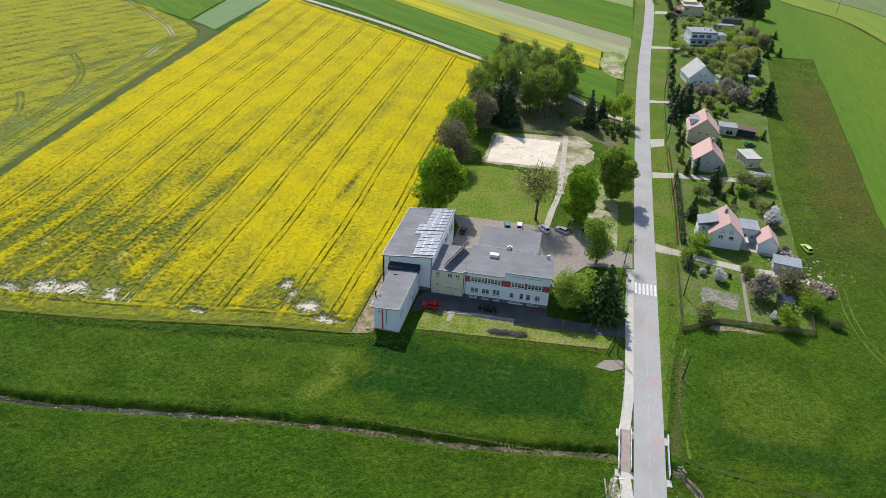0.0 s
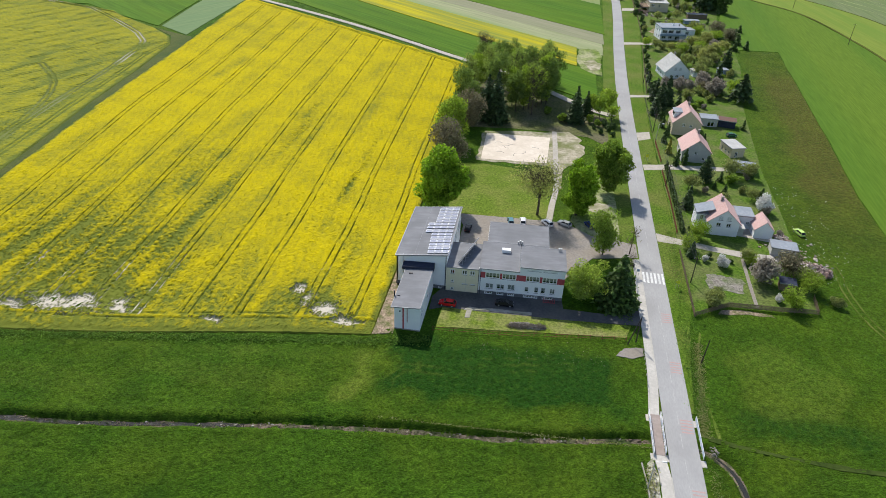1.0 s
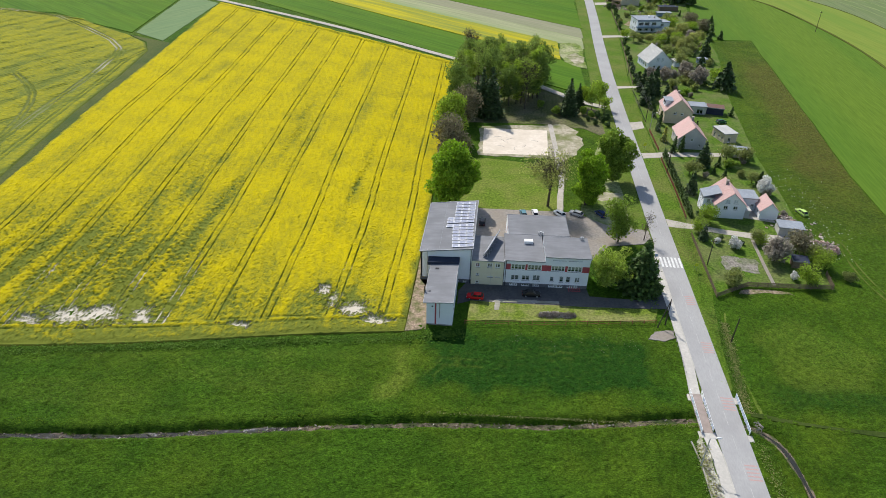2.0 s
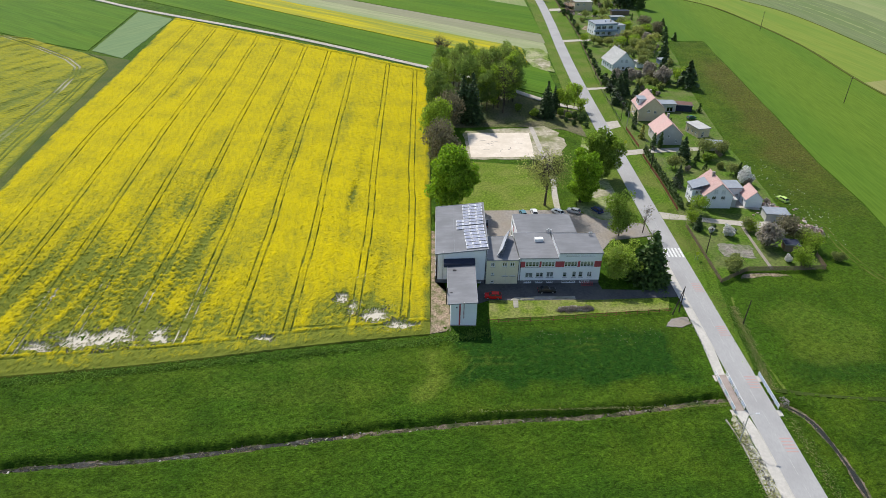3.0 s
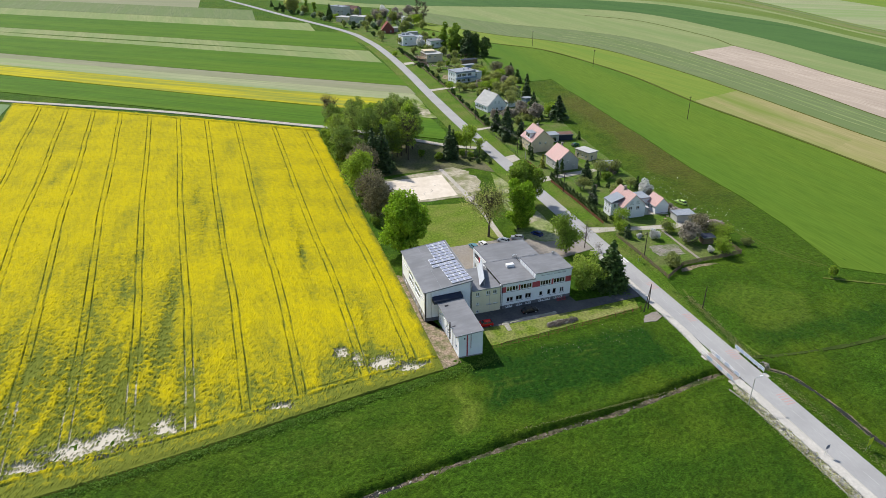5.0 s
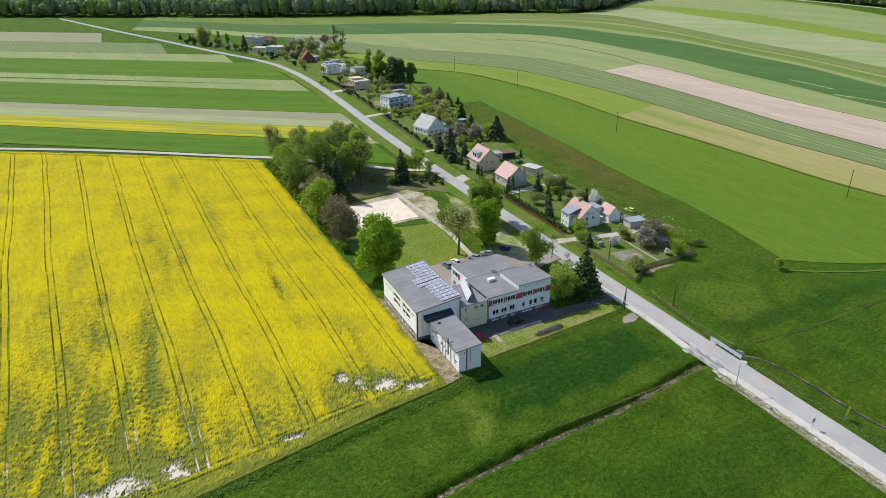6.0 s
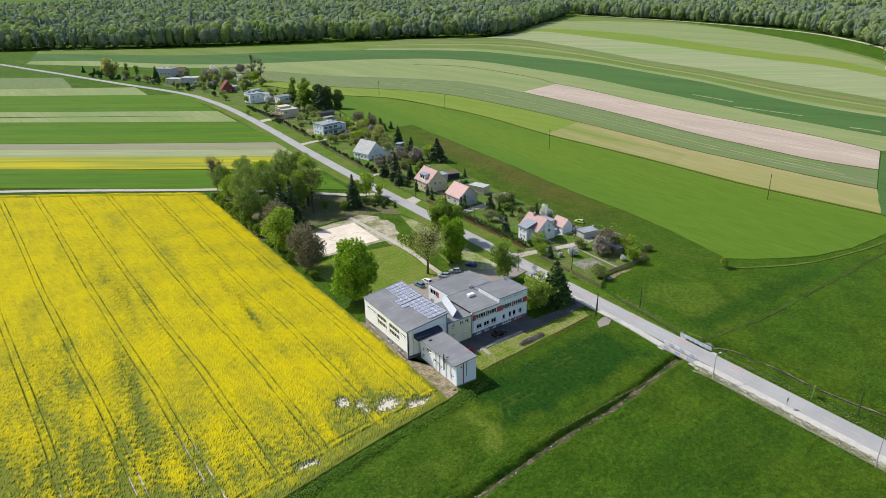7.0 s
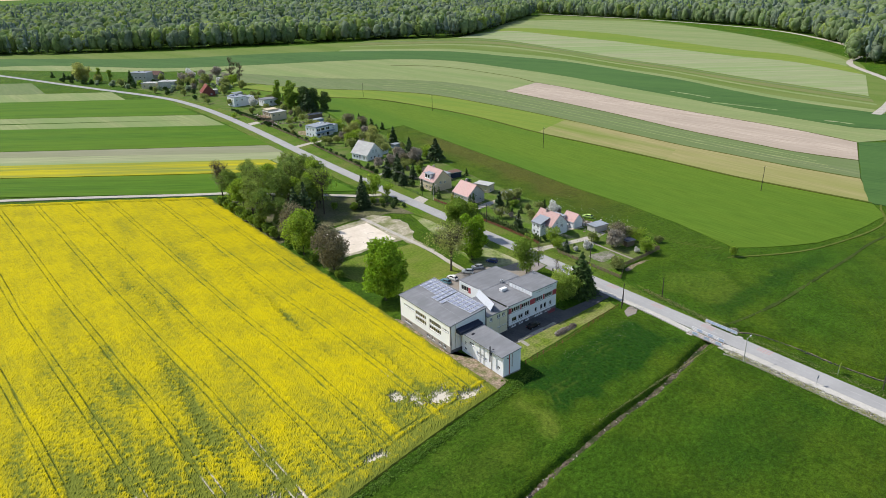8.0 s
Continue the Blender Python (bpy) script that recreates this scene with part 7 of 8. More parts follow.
plant(tree("apple_tree", "small grey-green fruit tree in a garden", "tree", 5.4, 3.3, "leaf_olive", 800, 0.20, 38, base=0.2, lobes=10, trunk=0.12, bare=60, group="garden fruit trees"), [(79.5, 90, 1, 0), (85, 98, 0.9, 50), (93.6, 102.5, 1.35, 100), (97.5, 86, 0.9, 160), (100, 103, 1.1, 210), (87, 80, 0.9, 270), (100.5, 39.5, 1.1, 10), (87.5, 47.5, 0.8, 80), (78.5, 90.5, 0.9, 130), (84, 152, 0.9, 0), (90, 180, 1.0, 40), (100, 215, 1.3, 90), (104, 226, 1.4, 10), (97, 232, 1.3, 140), (92, 240, 1.2, 200), (104, 246, 1.5, 60), (110, 238, 1.3, 110), (84, 258, 1.1, 20), (93, 296, 1.3, 70), (100, 310, 1.2, 190), (110, 300, 1.5, 10), (92, 326, 1.1, 0), (104, 330, 1.3, 20), (88, 430, 1.3, 60), (80, 470, 1.3, 0), (98, 450, 1.4, 0), (92, 510, 1.4, 0), (78, 530, 1.4, 0)])
plant(tree("garden_tree", "fresh green leafy garden tree", "tree", 7.0, 3.9, "leaf_lime", 1900, 0.17, 39, base=0.12, lobes=16, trunk=0.14, bare=60, group="garden trees"), [(76, 57.3, 0.95, 0), (72.6, 51, 0.7, 60), (88.5, 46.2, 0.6, 120), (100.6, 36, 0.95, 30), (94.5, 27.5, 0.9, 200), (112, 190, 1.2, 70), (114, 250, 1.1, 150), (116, 232, 1.0, 220), (118, 280, 1.2, 10), (80, 265, 0.8, 70), (72, 380, 0.0001 + 0.7, 0), (110, 290, 1.1, 90), (96, 250, 1.2, 0), (106, 258, 1.1, 33), (60, 540 + 60, 1.0, 0), (88, 225, 0.8, 10), (128, 540, 1.7, 0), (135, 545, 1.5, 50)])
plant(shrub("garden_shrub", "rounded yellow-green garden shrub", 3.8, 3.0, "leaf_olive", 1500, 0.19, 40, group="lime garden shrubs"), [(75.6, 25.4, 1.15, 0), (88, 261, 1.0, 40), (97, 188, 0.8, 100), (96, 29, 0.7, 10), (106, 31, 0.7, 80), (82, 300, 0.8, 0), (88, 316, 0.8, 60)])
plant(shrub("garden_shrub", "dark evergreen garden shrub", 2.6, 1.6, "thuja", 500, 0.24, 41, group="dark garden shrubs"), [(73.5, 54, 1, 0), (75, 60, 0.9, 40), (78, 47.5, 0.6, 90), (83.5, 46, 0.5, 10), (76, 152, 1.2, 60), (74.5, 183, 1.0, 0), (76.5, 190, 1.0, 50), (78, 197, 0.8, 100), (118, 268, 1.6, 0), (121, 276, 1.7, 40), (119, 286, 1.5, 80), (122, 294, 1.4, 130), (105, 262, 1.5, 200), (80, 340, 1.2, 0), (79, 334, 1.0, 30), (81, 396, 1.2, 10), (80, 388, 1.1, 60), (76, 482, 1.6, 0), (20, 660, 1.6, 0), (12, 672, 1.5, 70), (6, 690, 2.0, 20), (70, 548, 1.8, 0), (52, 590, 2.0, 50)])
plant(shrub("field_shrub", "single flowering shrub on the meadow edge", 3.6, 1.9, "leaf_lime", 800, 0.26, 42), [(115.6, 6.2, 1, 0)])
plant(shrub("hedge_shrub", "low heaped grey-brown brushwood on the lawn", 0.42, 1.5, "brush", 1500, 0.06, 43, group="brown shrubs on the lawn"), [(26.4 + 0.95 * k, 6.1 + 0.11 * k + 0.3 * (k % 2), 0.75 + 0.08 * ((k * 5) % 4), 77 * k) for k in range(9)])
plant(tree("poplar_tree", "tall bare poplar behind the far houses", "tree", 27, 6.0, "leaf_brown", 500, 0.3, 44, base=0.12, lobes=16, trunk=0.45, bare=320, limbs=13), [(133, 546, 1, 0), (139, 540, 0.8, 60)])


plant(tree("farm_tree", "tree among the far farmhouses", "tree", 9.5, 4.6, "leaf_olive", 1000, 0.42, 46, base=0.06, lobes=12, group="farmstead trees"), [(88, 560, 1, 0), (96, 545, 1.1, 60), (100, 575, 0.9, 120), (46, 612, 0.9, 10), (84, 610, 1.0, 50), (70, 630, 1.1, 90), (104, 600, 1.0, 200), (112, 560, 1.2, 20), (60, 545, 0.7, 70), (96, 520, 0.9, 0), (76, 512, 0.7, 40), (110, 500, 1.1, 10), (120, 530, 1.1, 150), (128, 508, 1.0, 90), (104, 488, 0.9, 33), (78, 455, 0.6, 10), (98, 436, 0.8, 60), (112, 440, 0.9, 10), (108, 425, 0.8, 100), (118, 420, 0.9, 150), (100, 385, 0.8, 10), (108, 372, 0.8, 70), (112, 355, 0.8, 30), (88, 385, 0.7, 200), (34, 655, 1.0, 0), (24, 668, 0.8, 50)])
plant(tree("poplar_tree", "young green poplars by the far farm", "tree", 14, 3.4, "leaf_green", 900, 0.42, 47, base=0.04, lobes=12, group="farm poplars"), [(38, 668, 1, 0), (44, 650, 0.9, 60)])

plant(tree("linden_tree", "large soft green tree beside the bend", "tree", 21, 10.5, "grove_olive", 2600, 0.55, 48, base=0.05, lobes=24, trunk=0.4), [(22, 672, 1, 0)])
plant(conifer("spruce_tree", "dark spruce before the farmhouse", 14, 4.6, "thuja", seed=49, tiers=14, per=16, base=0.02, size=0.8), [(56, 616, 1, 0)])
plant(tree("oak_tree", "dark green broad tree of the garden grove", "tree", 18, 6.2, "thuja", 2200, 0.5, 50, base=0.03, lobes=20, trunk=0.3, group="dark grove trees"), [(132, 368, 0.95, 0), (137, 360, 0.8, 50), (128, 376, 1.0, 100), (131, 388, 0.9, 150)])
plant(tree("plum_tree", "spreading brown budding garden tree", "tree", 8.5, 6.0, "leaf_brown", 1300, 0.28, 51, base=0.05, lobes=14, trunk=0.2, bare=160, group="brown garden trees"), [(122, 296, 1.05, 0), (127, 286, 0.9, 60), (97, 43, 0.85, 40), (99, 193, 0.6, 10)])
plant(tree("apple_tree", "broad pale olive garden tree", "tree", 8.0, 5.0, "grove_olive", 1300, 0.30, 52, base=0.06, lobes=14, trunk=0.18, bare=60, group="pale olive garden trees"), [(113, 248, 1.1, 0), (113, 272, 1.0, 60), (104, 266, 0.9, 100), (119, 262, 0.9, 170), (106, 240, 0.9, 30), (92, 258, 0.6, 80), (99, 300, 0.9, 200)])
plant(conifer("thuja_tree", "rounded dark evergreen at the garden end", 6.0, 2.4, "thuja", seed=53, tiers=10, per=14, base=0.0, size=0.5, category="thuja", group="evergreens at the garden end"), [(130, 290, 1, 0), (131, 281, 1.05, 30), (138, 310, 0.8, 60), (133, 298, 0.9, 90), (134, 272, 0.8, 0), (127, 268, 0.9, 40), (12, 716, 1.2, 0), (4, 740, 1.1, 50), (19, 708, 1.3, 20), (48, 603, 1.1, 10)])
plant(shrub("hedge_shrub", "dark clipped shrub along the garden fence", 1.7, 1.3, "thuja", 240, 0.28, 54, category="hedge shrub", group="fence hedge"), [(75.0 + (y - 186) * 0.055 + 0.8 * math.sin(y), y, 0.7 + 0.4 * abs(math.sin(y * 1.7)), y * 40) for y in np.arange(186, 345, 4.6).tolist() if not 262 < y < 271] + [(82.5, y, 0.8 + 0.5 * abs(math.sin(y)), y * 30) for y in np.arange(360, 412, 3.0).tolist()])

# thickets round the far farmstead
farm_spots = {"pale": [(108, 560), (118, 572), (100, 596), (126, 590), (112, 604), (94, 540), (122, 548), (134, 566), (106, 622), (128, 620)],
              "olive": [(68, 560), (78, 548), (86, 532), (72, 536), (100, 528), (112, 540), (90, 582), (124, 604), (116, 588), (138, 580), (104, 510), (92, 506), (118, 516), (48, 596), (40, 622), (30, 644), (20, 690)],
              "dark": [(62, 566), (82, 568), (74, 604), (96, 566), (54, 600), (104, 548), (86, 518), (14, 700), (28, 660), (66, 528)]}
turned = lambda key, big: [(x, y, big * (0.8 + 0.4 * ((k * 7) % 5) / 5), 67 * k) for k, (x, y) in enumerate(farm_spots[key])]
plant(tree("plum_tree", "pale pinkish blossoming tree by the far farm", "tree", 7.5, 4.6, "blossom_pale", 520, 0.5, 151, base=0.06, lobes=12, trunk=0.16, group="farmstead blossom trees"), turned("pale", 1.1))
plant(shrub("farm_shrub", "budding grey-green shrub by the far farm", 5.0, 3.6, "wood_grey", 420, 0.5, 152, group="farmstead shrubs"), turned("olive", 1.1))
plant(shrub("farm_shrub", "dark evergreen shrub by the far farm", 4.6, 2.8, "thuja", 340, 0.5, 153, group="dark farmstead shrubs"), turned("dark", 1.0))

# more planting among the gardens
r_ = np.random.default_rng(123)
extra = {"olive": [], "lime": [], "dark": [], "bloom": []}
for y in np.arange(66, 470, 4.4):
    for k in range(2):
        x = 84 + 0.06 * y + r_.uniform(-8, 22)
        yy = y + r_.uniform(-2, 2)
        blocked = [(75, 100, 50, 76), (76, 106, 104, 130), (76, 106, 134, 153), (77, 100, 198, 216), (84, 110, 269, 290), (82, 105, 345, 370), (106, 122, 316, 344), (86, 122, 400, 440), (86, 114, 274, 296), (80, 104, 200, 226), (84, 92, 100, 112)]
        if any(a < x < b and c < yy < d for a, b, c, d in blocked) or x > 104 + max(0, yy - 120) * 0.13 or x < 78:
            continue
        extra[("olive", "lime", "dark", "olive", "bloom", "bloom", "lime")[r_.integers(6)]].append((x, yy, r_.uniform(0.6, 1.15), r_.uniform(0, 360)))
plant(shrub("garden_shrub", "budding olive green garden shrub", 3.4, 2.3, "leaf_olive", 620, 0.26, 141, group="olive garden shrubs"), extra["olive"])
plant(shrub("garden_shrub", "fresh green garden shrub in leaf", 3.6, 2.2, "leaf_green", 620, 0.26, 142, group="green garden shrubs"), extra["lime"])
plant(conifer("thuja_tree", "dark evergreen column among the gardens", 4.4, 1.2, "thuja", seed=143, tiers=11, per=12, base=0.0, size=0.34, category="thuja", group="garden evergreens"), extra["dark"])
plant(shrub("garden_shrub", "pale blossoming garden shrub", 3.0, 2.0, "blossom_pale", 520, 0.24, 144, group="blossoming shrubs"), extra["bloom"])


def weeds(name, spots, label, leaf, seed, size=0.22, height=0.55, flat=0.65):
    """Uneven tall herbs over many small patches, one sheet of leaves."""
    r = np.random.default_rng(seed)
    pts = []
    for x0, y0, x1, y1, width, n in spots:
        f = r.uniform(0, 1, n)
        o = r.normal(0, width / 2, n)
        d = math.hypot(x1 - x0, y1 - y0)
        px = x0 + (x1 - x0) * f - (y1 - y0) / d * o
        py = y0 + (y1 - y0) * f + (x1 - x0) / d * o
        pts.append(np.stack([px, py, r.uniform(0.02, height, n) * (0.6 + 0.6 * (np.sin(px * 1.3) * np.sin(py * 0.9) > 0))], 1))
    ob = leaf_mesh(name, np.concatenate(pts), size, M[leaf], None, seed, flat=flat)
    return tagged(ob, label, "weeds", kind="stuff")


bank = [(a, b) for a, b in zip(ditch_line, ditch_line[1:]) if -110 < a[0] and a[1] > -70 and not 54 < a[0] < 67]
side = []
for (ax, ay), (bx, by) in bank:
    d = math.hypot(bx - ax, by - ay)
    nx, ny = -(by - ay) / d, (bx - ax) / d
    for s in (-2.2, 2.2, 2.9):
        side.append((ax + nx * s, ay + ny * s, bx + nx * s, by + ny * s, 0.8, 16))
weeds("ditch_reeds", side, "rank grass along the ditch banks", "tuft", 61, 0.12, 0.22, 0.9)
weeds("field_edge_weeds", [(-132, -28.5, -60, -15.5, 1.7, 3400), (-60, -15.5, -6, -6.0, 1.6, 2800), (-6, -6.0, 9, -2.5, 2.0, 900)], "tall green weeds along the rapeseed field edge", "weed", 62, 0.15, 0.4, 0.8)
weeds("bank_weeds", [(55.3, -29, 55.5, -110, 1.3, 1500), (54.6, -29, 54.8, -110, 0.8, 900)], "bleached dry weeds on the stony bank", "straw", 64, 0.14, 0.35, 0.7)
weeds("dead_grass", [(69.2, 9, 68.4, 0, 1.1, 700), (68.4, 0, 67.0, -13, 1.2, 900), (67.0, -13, 66.4, -20, 1.2, 500), (66.6, -28, 66.8, -100, 1.2, 1400), (58, -24.5, 3, -27.2, 0.35, 700)], "straw-coloured dead grass beside road and ditch", "straw", 65, 0.10, 0.12, 0.6)
weeds("roadside_weeds", [(66.5, -14, 67.2, 12, 2.0, 1500), (67.5, 12, 69, 60, 2.2, 1800), (54.0, -28, 54.4, -100, 1.0, 1200), (67.5, -27, 68, -110, 2.0, 2600), (54, 12, 54, 30, 1.5, 500)], "patchy weeds on the roadside slope", "weed", 63, 0.12, 0.2, 0.85)

# ---- the distant wood ----
def forest():
    r = np.random.default_rng(77)
    edge = [(-700, 1500), (-420, 1330), (-200, 1185), (-65, 1102), (76, 1011), (222, 937), (465, 846), (612, 772), (760, 870), (1070, 1092)]
    edge_r = [(1090, 1095), (1085, 780), (1030, 520), (940, 385), (800, 262), (690, 222), (672, 190), (700, 120), (860, 60)]

    def outside(x, y):
        e = edge if x < 1080 else None
        if e is None:
            return True
        for (ax, ay), (bx, by) in zip(edge, edge[1:]):
            if ax <= x <= bx:
                return y > ay + (by - ay) * (x - ax) / (bx - ax)
        return False

    def right_wood(x, y):
        for (ax, ay), (bx, by) in zip(edge_r, edge_r[1:]):
            lo_, hi_ = min(ay, by), max(ay, by)
            if lo_ <= y <= hi_ and hi_ > lo_:
                return x > ax + (bx - ax) * (y - ay) / (by - ay) + 6
        return y > 1095

    trunks = bmesh.new()
    ico = bmesh.new()
    bmesh.ops.create_icosphere(ico, subdivisions=2, radius=1.0)
    ball = np.array([v.co[:] for v in ico.verts])
    tris = np.array([[v.index for v in f.verts] for f in ico.faces])
    ico.free()
    kinds = ("wood_green", "wood_lime", "wood_grey", "wood_dark")
    clumps = {k: [] for k in kinds}
    sprays = {k: [] for k in kinds}

    def lobe(kind, c, rx, rz):
        """One uneven clump of foliage."""
        b = ball * r.uniform(0.74, 1.16, (len(ball), 1))
        clumps[kind].append(np.asarray(c) + b * np.array([rx, rx, rz]))

    def add(x, y, h, rad, kind, lobes, n):
        if kind == "wood_dark":
            for f, q in ((0.25, 1.0), (0.5, 0.75), (0.72, 0.5), (0.9, 0.26))[4 - max(lobes, 2):]:
                lobe(kind, (x, y, h * f), rad * 0.62 * q, h * 0.17)
        else:
            lobe(kind, (x, y, h * 0.52), rad * 0.8, h * 0.42)
            for k in range(lobes - 1):
                a, q = r.uniform(0, math.tau), r.uniform(0.35, 0.7)
                zf = r.uniform(0.3, 0.86)
                lobe(kind, (x + math.cos(a) * rad * q, y + math.sin(a) * rad * q, h * zf), rad * r.uniform(0.35, 0.55), h * r.uniform(0.12, 0.2))
        if n:
            u = r.normal(size=(n, 3))
            u /= np.linalg.norm(u, axis=1, keepdims=True)
            p = np.array([x, y, h * 0.55]) + u * np.array([rad, rad, h * 0.45]) * r.uniform(0.85, 1.08, (n, 1))
            sprays[kind].append(np.concatenate([p, u], 1))

    # grey moves the mix from light crowns to hazier grey ones
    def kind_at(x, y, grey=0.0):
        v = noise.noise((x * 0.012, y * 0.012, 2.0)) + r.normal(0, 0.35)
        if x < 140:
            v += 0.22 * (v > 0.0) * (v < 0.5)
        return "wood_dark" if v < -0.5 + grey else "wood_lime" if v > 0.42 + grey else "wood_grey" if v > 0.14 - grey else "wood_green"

    # front rows with stems
    for line in (edge, edge_r):
        for (ax, ay), (bx, by) in zip(line, line[1:]):
            d = math.hypot(bx - ax, by - ay)
            nx, ny = (-(by - ay) / d, (bx - ax) / d) if line is edge else ((by - ay) / -d, (bx - ax) / d)
            if bx < -200:
                continue
            for row in range(4):
                for k in range(int(d / 9.5)):
                    f = (k + r.uniform(0, 1)) / (d / 9.5)
                    o = 3 + row * 11 + r.uniform(-5, 5)
                    x, y = ax + (bx - ax) * f + nx * o, ay + (by - ay) * f + ny * o
                    h = r.uniform(20, 32) + row * 1.2
                    add(x, y, h, r.uniform(5.5, 9.5), kind_at(x, y), 7 if row == 0 else 5, 24 if row < 2 else 10)
                    if row == 0:
                        rod(trunks, (x, y, -0.3), (x, y, h * 0.6), 0.28, 0.14, 4)
    # the closed canopy behind, mixed a little greyer to suggest haze
    for i in range(16000):
        x, y = r.uniform(-420, 2100), r.uniform(120, 3000)
        if math.hypot(x + 97, y + 107) > 3000:
            continue
        if (x < 1080 and outside(x, y - 45)) or (x >= 690 and not (x < 1090 and y > 700 and not outside(x, y)) and right_wood(x - 40, y)):
            add(x, y, r.uniform(23, 31), r.uniform(9, 15), kind_at(x, y, 0.06), 1 if math.hypot(x, y) > 1700 else 3, 6 if math.hypot(x, y) < 1500 else 0)
    wood = thing("distant_wood", pose(0, 0, 0), "broad mixed spring wood along the horizon", "wood", kind="stuff")
    part("trunks", trunks, M["bark"], wood)
    # crowns and sprays both take the haze-tinted foliage colours
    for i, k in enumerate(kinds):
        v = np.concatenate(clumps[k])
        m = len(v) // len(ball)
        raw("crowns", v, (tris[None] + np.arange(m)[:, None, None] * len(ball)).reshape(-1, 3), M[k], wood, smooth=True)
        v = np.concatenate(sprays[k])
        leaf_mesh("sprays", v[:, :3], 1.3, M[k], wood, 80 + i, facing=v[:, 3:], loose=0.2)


forest()

# ---- bridge, poles, fences ----
bridge = thing("footbridge", pose(0, 0, 0), "narrow footbridge with red-brown deck beside the road", "footbridge")
part("deck", boxes((55.9, 58.15, -26.2, -15.8, 0.02, 0.2), bevel=0.02), M["deck"], bridge, "red-brown deck")
part("abutment", boxes((55.4, 65.6, -27.4, -25.8, -1.6, -0.02)), M["concrete"], bridge)
part("abutment", boxes((55.4, 65.6, -17.6, -15.8, -1.6, -0.02)), M["concrete"], bridge)


def railing(name, x, y0, y1, label, blue, n):
    g = thing(name, pose(x, y0, 0.1), label, "railing", "bridge railings")
    L = y1 - y0
    for k in range(n + 1):
        part("post", boxes((-0.05, 0.05, k * L / n - 0.05, k * L / n + 0.05, 0, 1.15)), M["rail_white"], g)
    for z in (0.25, 0.65, 1.1):
        part("rail", boxes((-0.035, 0.035, 0, L, z, z + 0.07)), M["rail_white"], g)
    for k in range(n):
        if blue and k % 2 == 0 or blue == 2:
            part("panel", boxes((-0.02, 0.02, (k + 0.06) * L / n, (k + 0.94) * L / n, 0.3, 1.05)), M["rail_blue"], g, "blue painted panel")
    return g


railing("railing", 55.95, -26.4, -15.6, "white and blue painted bridge railing", 1, 6)
railing("railing", 58.22, -25.8, -15.8, "blue and white railing between road and footway", 1, 6)
railing("railing", 65.1, -25.6, -15.8, "blue painted railing at the road edge", 2, 6)

# white guard posts along the pavement edge
proto = None
for i in range(22):
    y = -29.5 - i * 3.4
    if proto is None:
        proto = thing("bollard", pose(56.55, y, 0.1), "small white concrete guard post", "bollard", "guard posts along the pavement")
        part("post", boxes((-0.09, 0.09, -0.09, 0.09, 0, 0.55), bevel=0.03), M["concrete"], proto)
    else:
        copy_thing(proto, pose(56.55, y, 0.1))
for i in range(8):
    copy_thing(proto, pose(56.6, -9.5 + i * 1.7, 0.1))
chain = thing("guard_rail", pose(56.9, 22, 0.15), "low rusty chain fence by the crossing", "guard rail")
for k in range(9):
    part("post", rod(bmesh.new(), (0, k * 2.0, 0), (0, k * 2.0, 1.0), 0.05, seg=6), M["steel"], chain)
for z in (0.5, 0.95):
    part("rail", rod(bmesh.new(), (0, 0, z), (0, 16, z), 0.035, seg=5), M["steel"], chain)


def pole(x, y, h, label, lean=(0, 0), arm=True, braced=False):
    p = thing("utility_pole", pose(x, y, 0), label, "utility pole", "utility poles")
    part("pole", rod(bmesh.new(), (0, 0, -0.3), (lean[0], lean[1], h), 0.16, 0.10), M["pole_wood"], p)
    if braced:
        part("brace", rod(bmesh.new(), (-2.0, -1.2, -0.3), (lean[0], lean[1], h * 0.96), 0.14, 0.10), M["pole_wood"], p)
    if arm:
        part("crossarm", boxes((lean[0] - 0.8, lean[0] + 0.8, lean[1] - 0.06, lean[1] + 0.06, h - 0.7, h - 0.55)), M["pole_wood"], p)
        for s in (-0.7, 0, 0.7):
            part("insulator", rod(bmesh.new(), (lean[0] + s, lean[1], h - 0.55), (lean[0] + s, lean[1], h - 0.3), 0.05, seg=6), M["rail_white"], p)
    return p


pole(69, 2.2, 6.6, "dark leaning wooden pole in the roadside meadow", (0.4, 0.3), arm=False)
pole(55.2, 6.6, 7.4, "braced wooden utility pole by the school gate", arm=False, braced=True)
pole(68.2, -62, 6.6, "dark wooden pole in the roadside meadow", (0.3, 0.2), arm=False)
for x, y in ((177.5, 164), (194, 39.5), (196, 300), (190, 392)):
    pole(x, y, 12, "tall dark pole standing in the corn field", arm=True)
for x, y in ((71.2, 34), (71.0, 90), (71.4, 137), (72.5, 196)):
    pole(x, y, 8.0, "grey utility pole at the garden fence")


def street_lamp(x, y, h=7.0):
    p = thing("street_lamp", pose(x, y, 0), "concrete street lamp with a pale head", "street lamp", "street lamps")
    part("post", rod(bmesh.new(), (0, 0, -0.3), (0, 0, h), 0.13, 0.08), M["concrete"], p)
    part("arm", rod(bmesh.new(), (0, 0, h - 0.05), (1.5, 0, h + 0.25), 0.04, seg=6), M["steel"], p)
    part("head", boxes((1.1, 1.9, -0.14, 0.14, h + 0.14, h + 0.34), bevel=0.05), M["rail_white"], p)


street_lamp(54.2, -34)
street_lamp(54.2, -72.5)
street_lamp(71.5, 128)


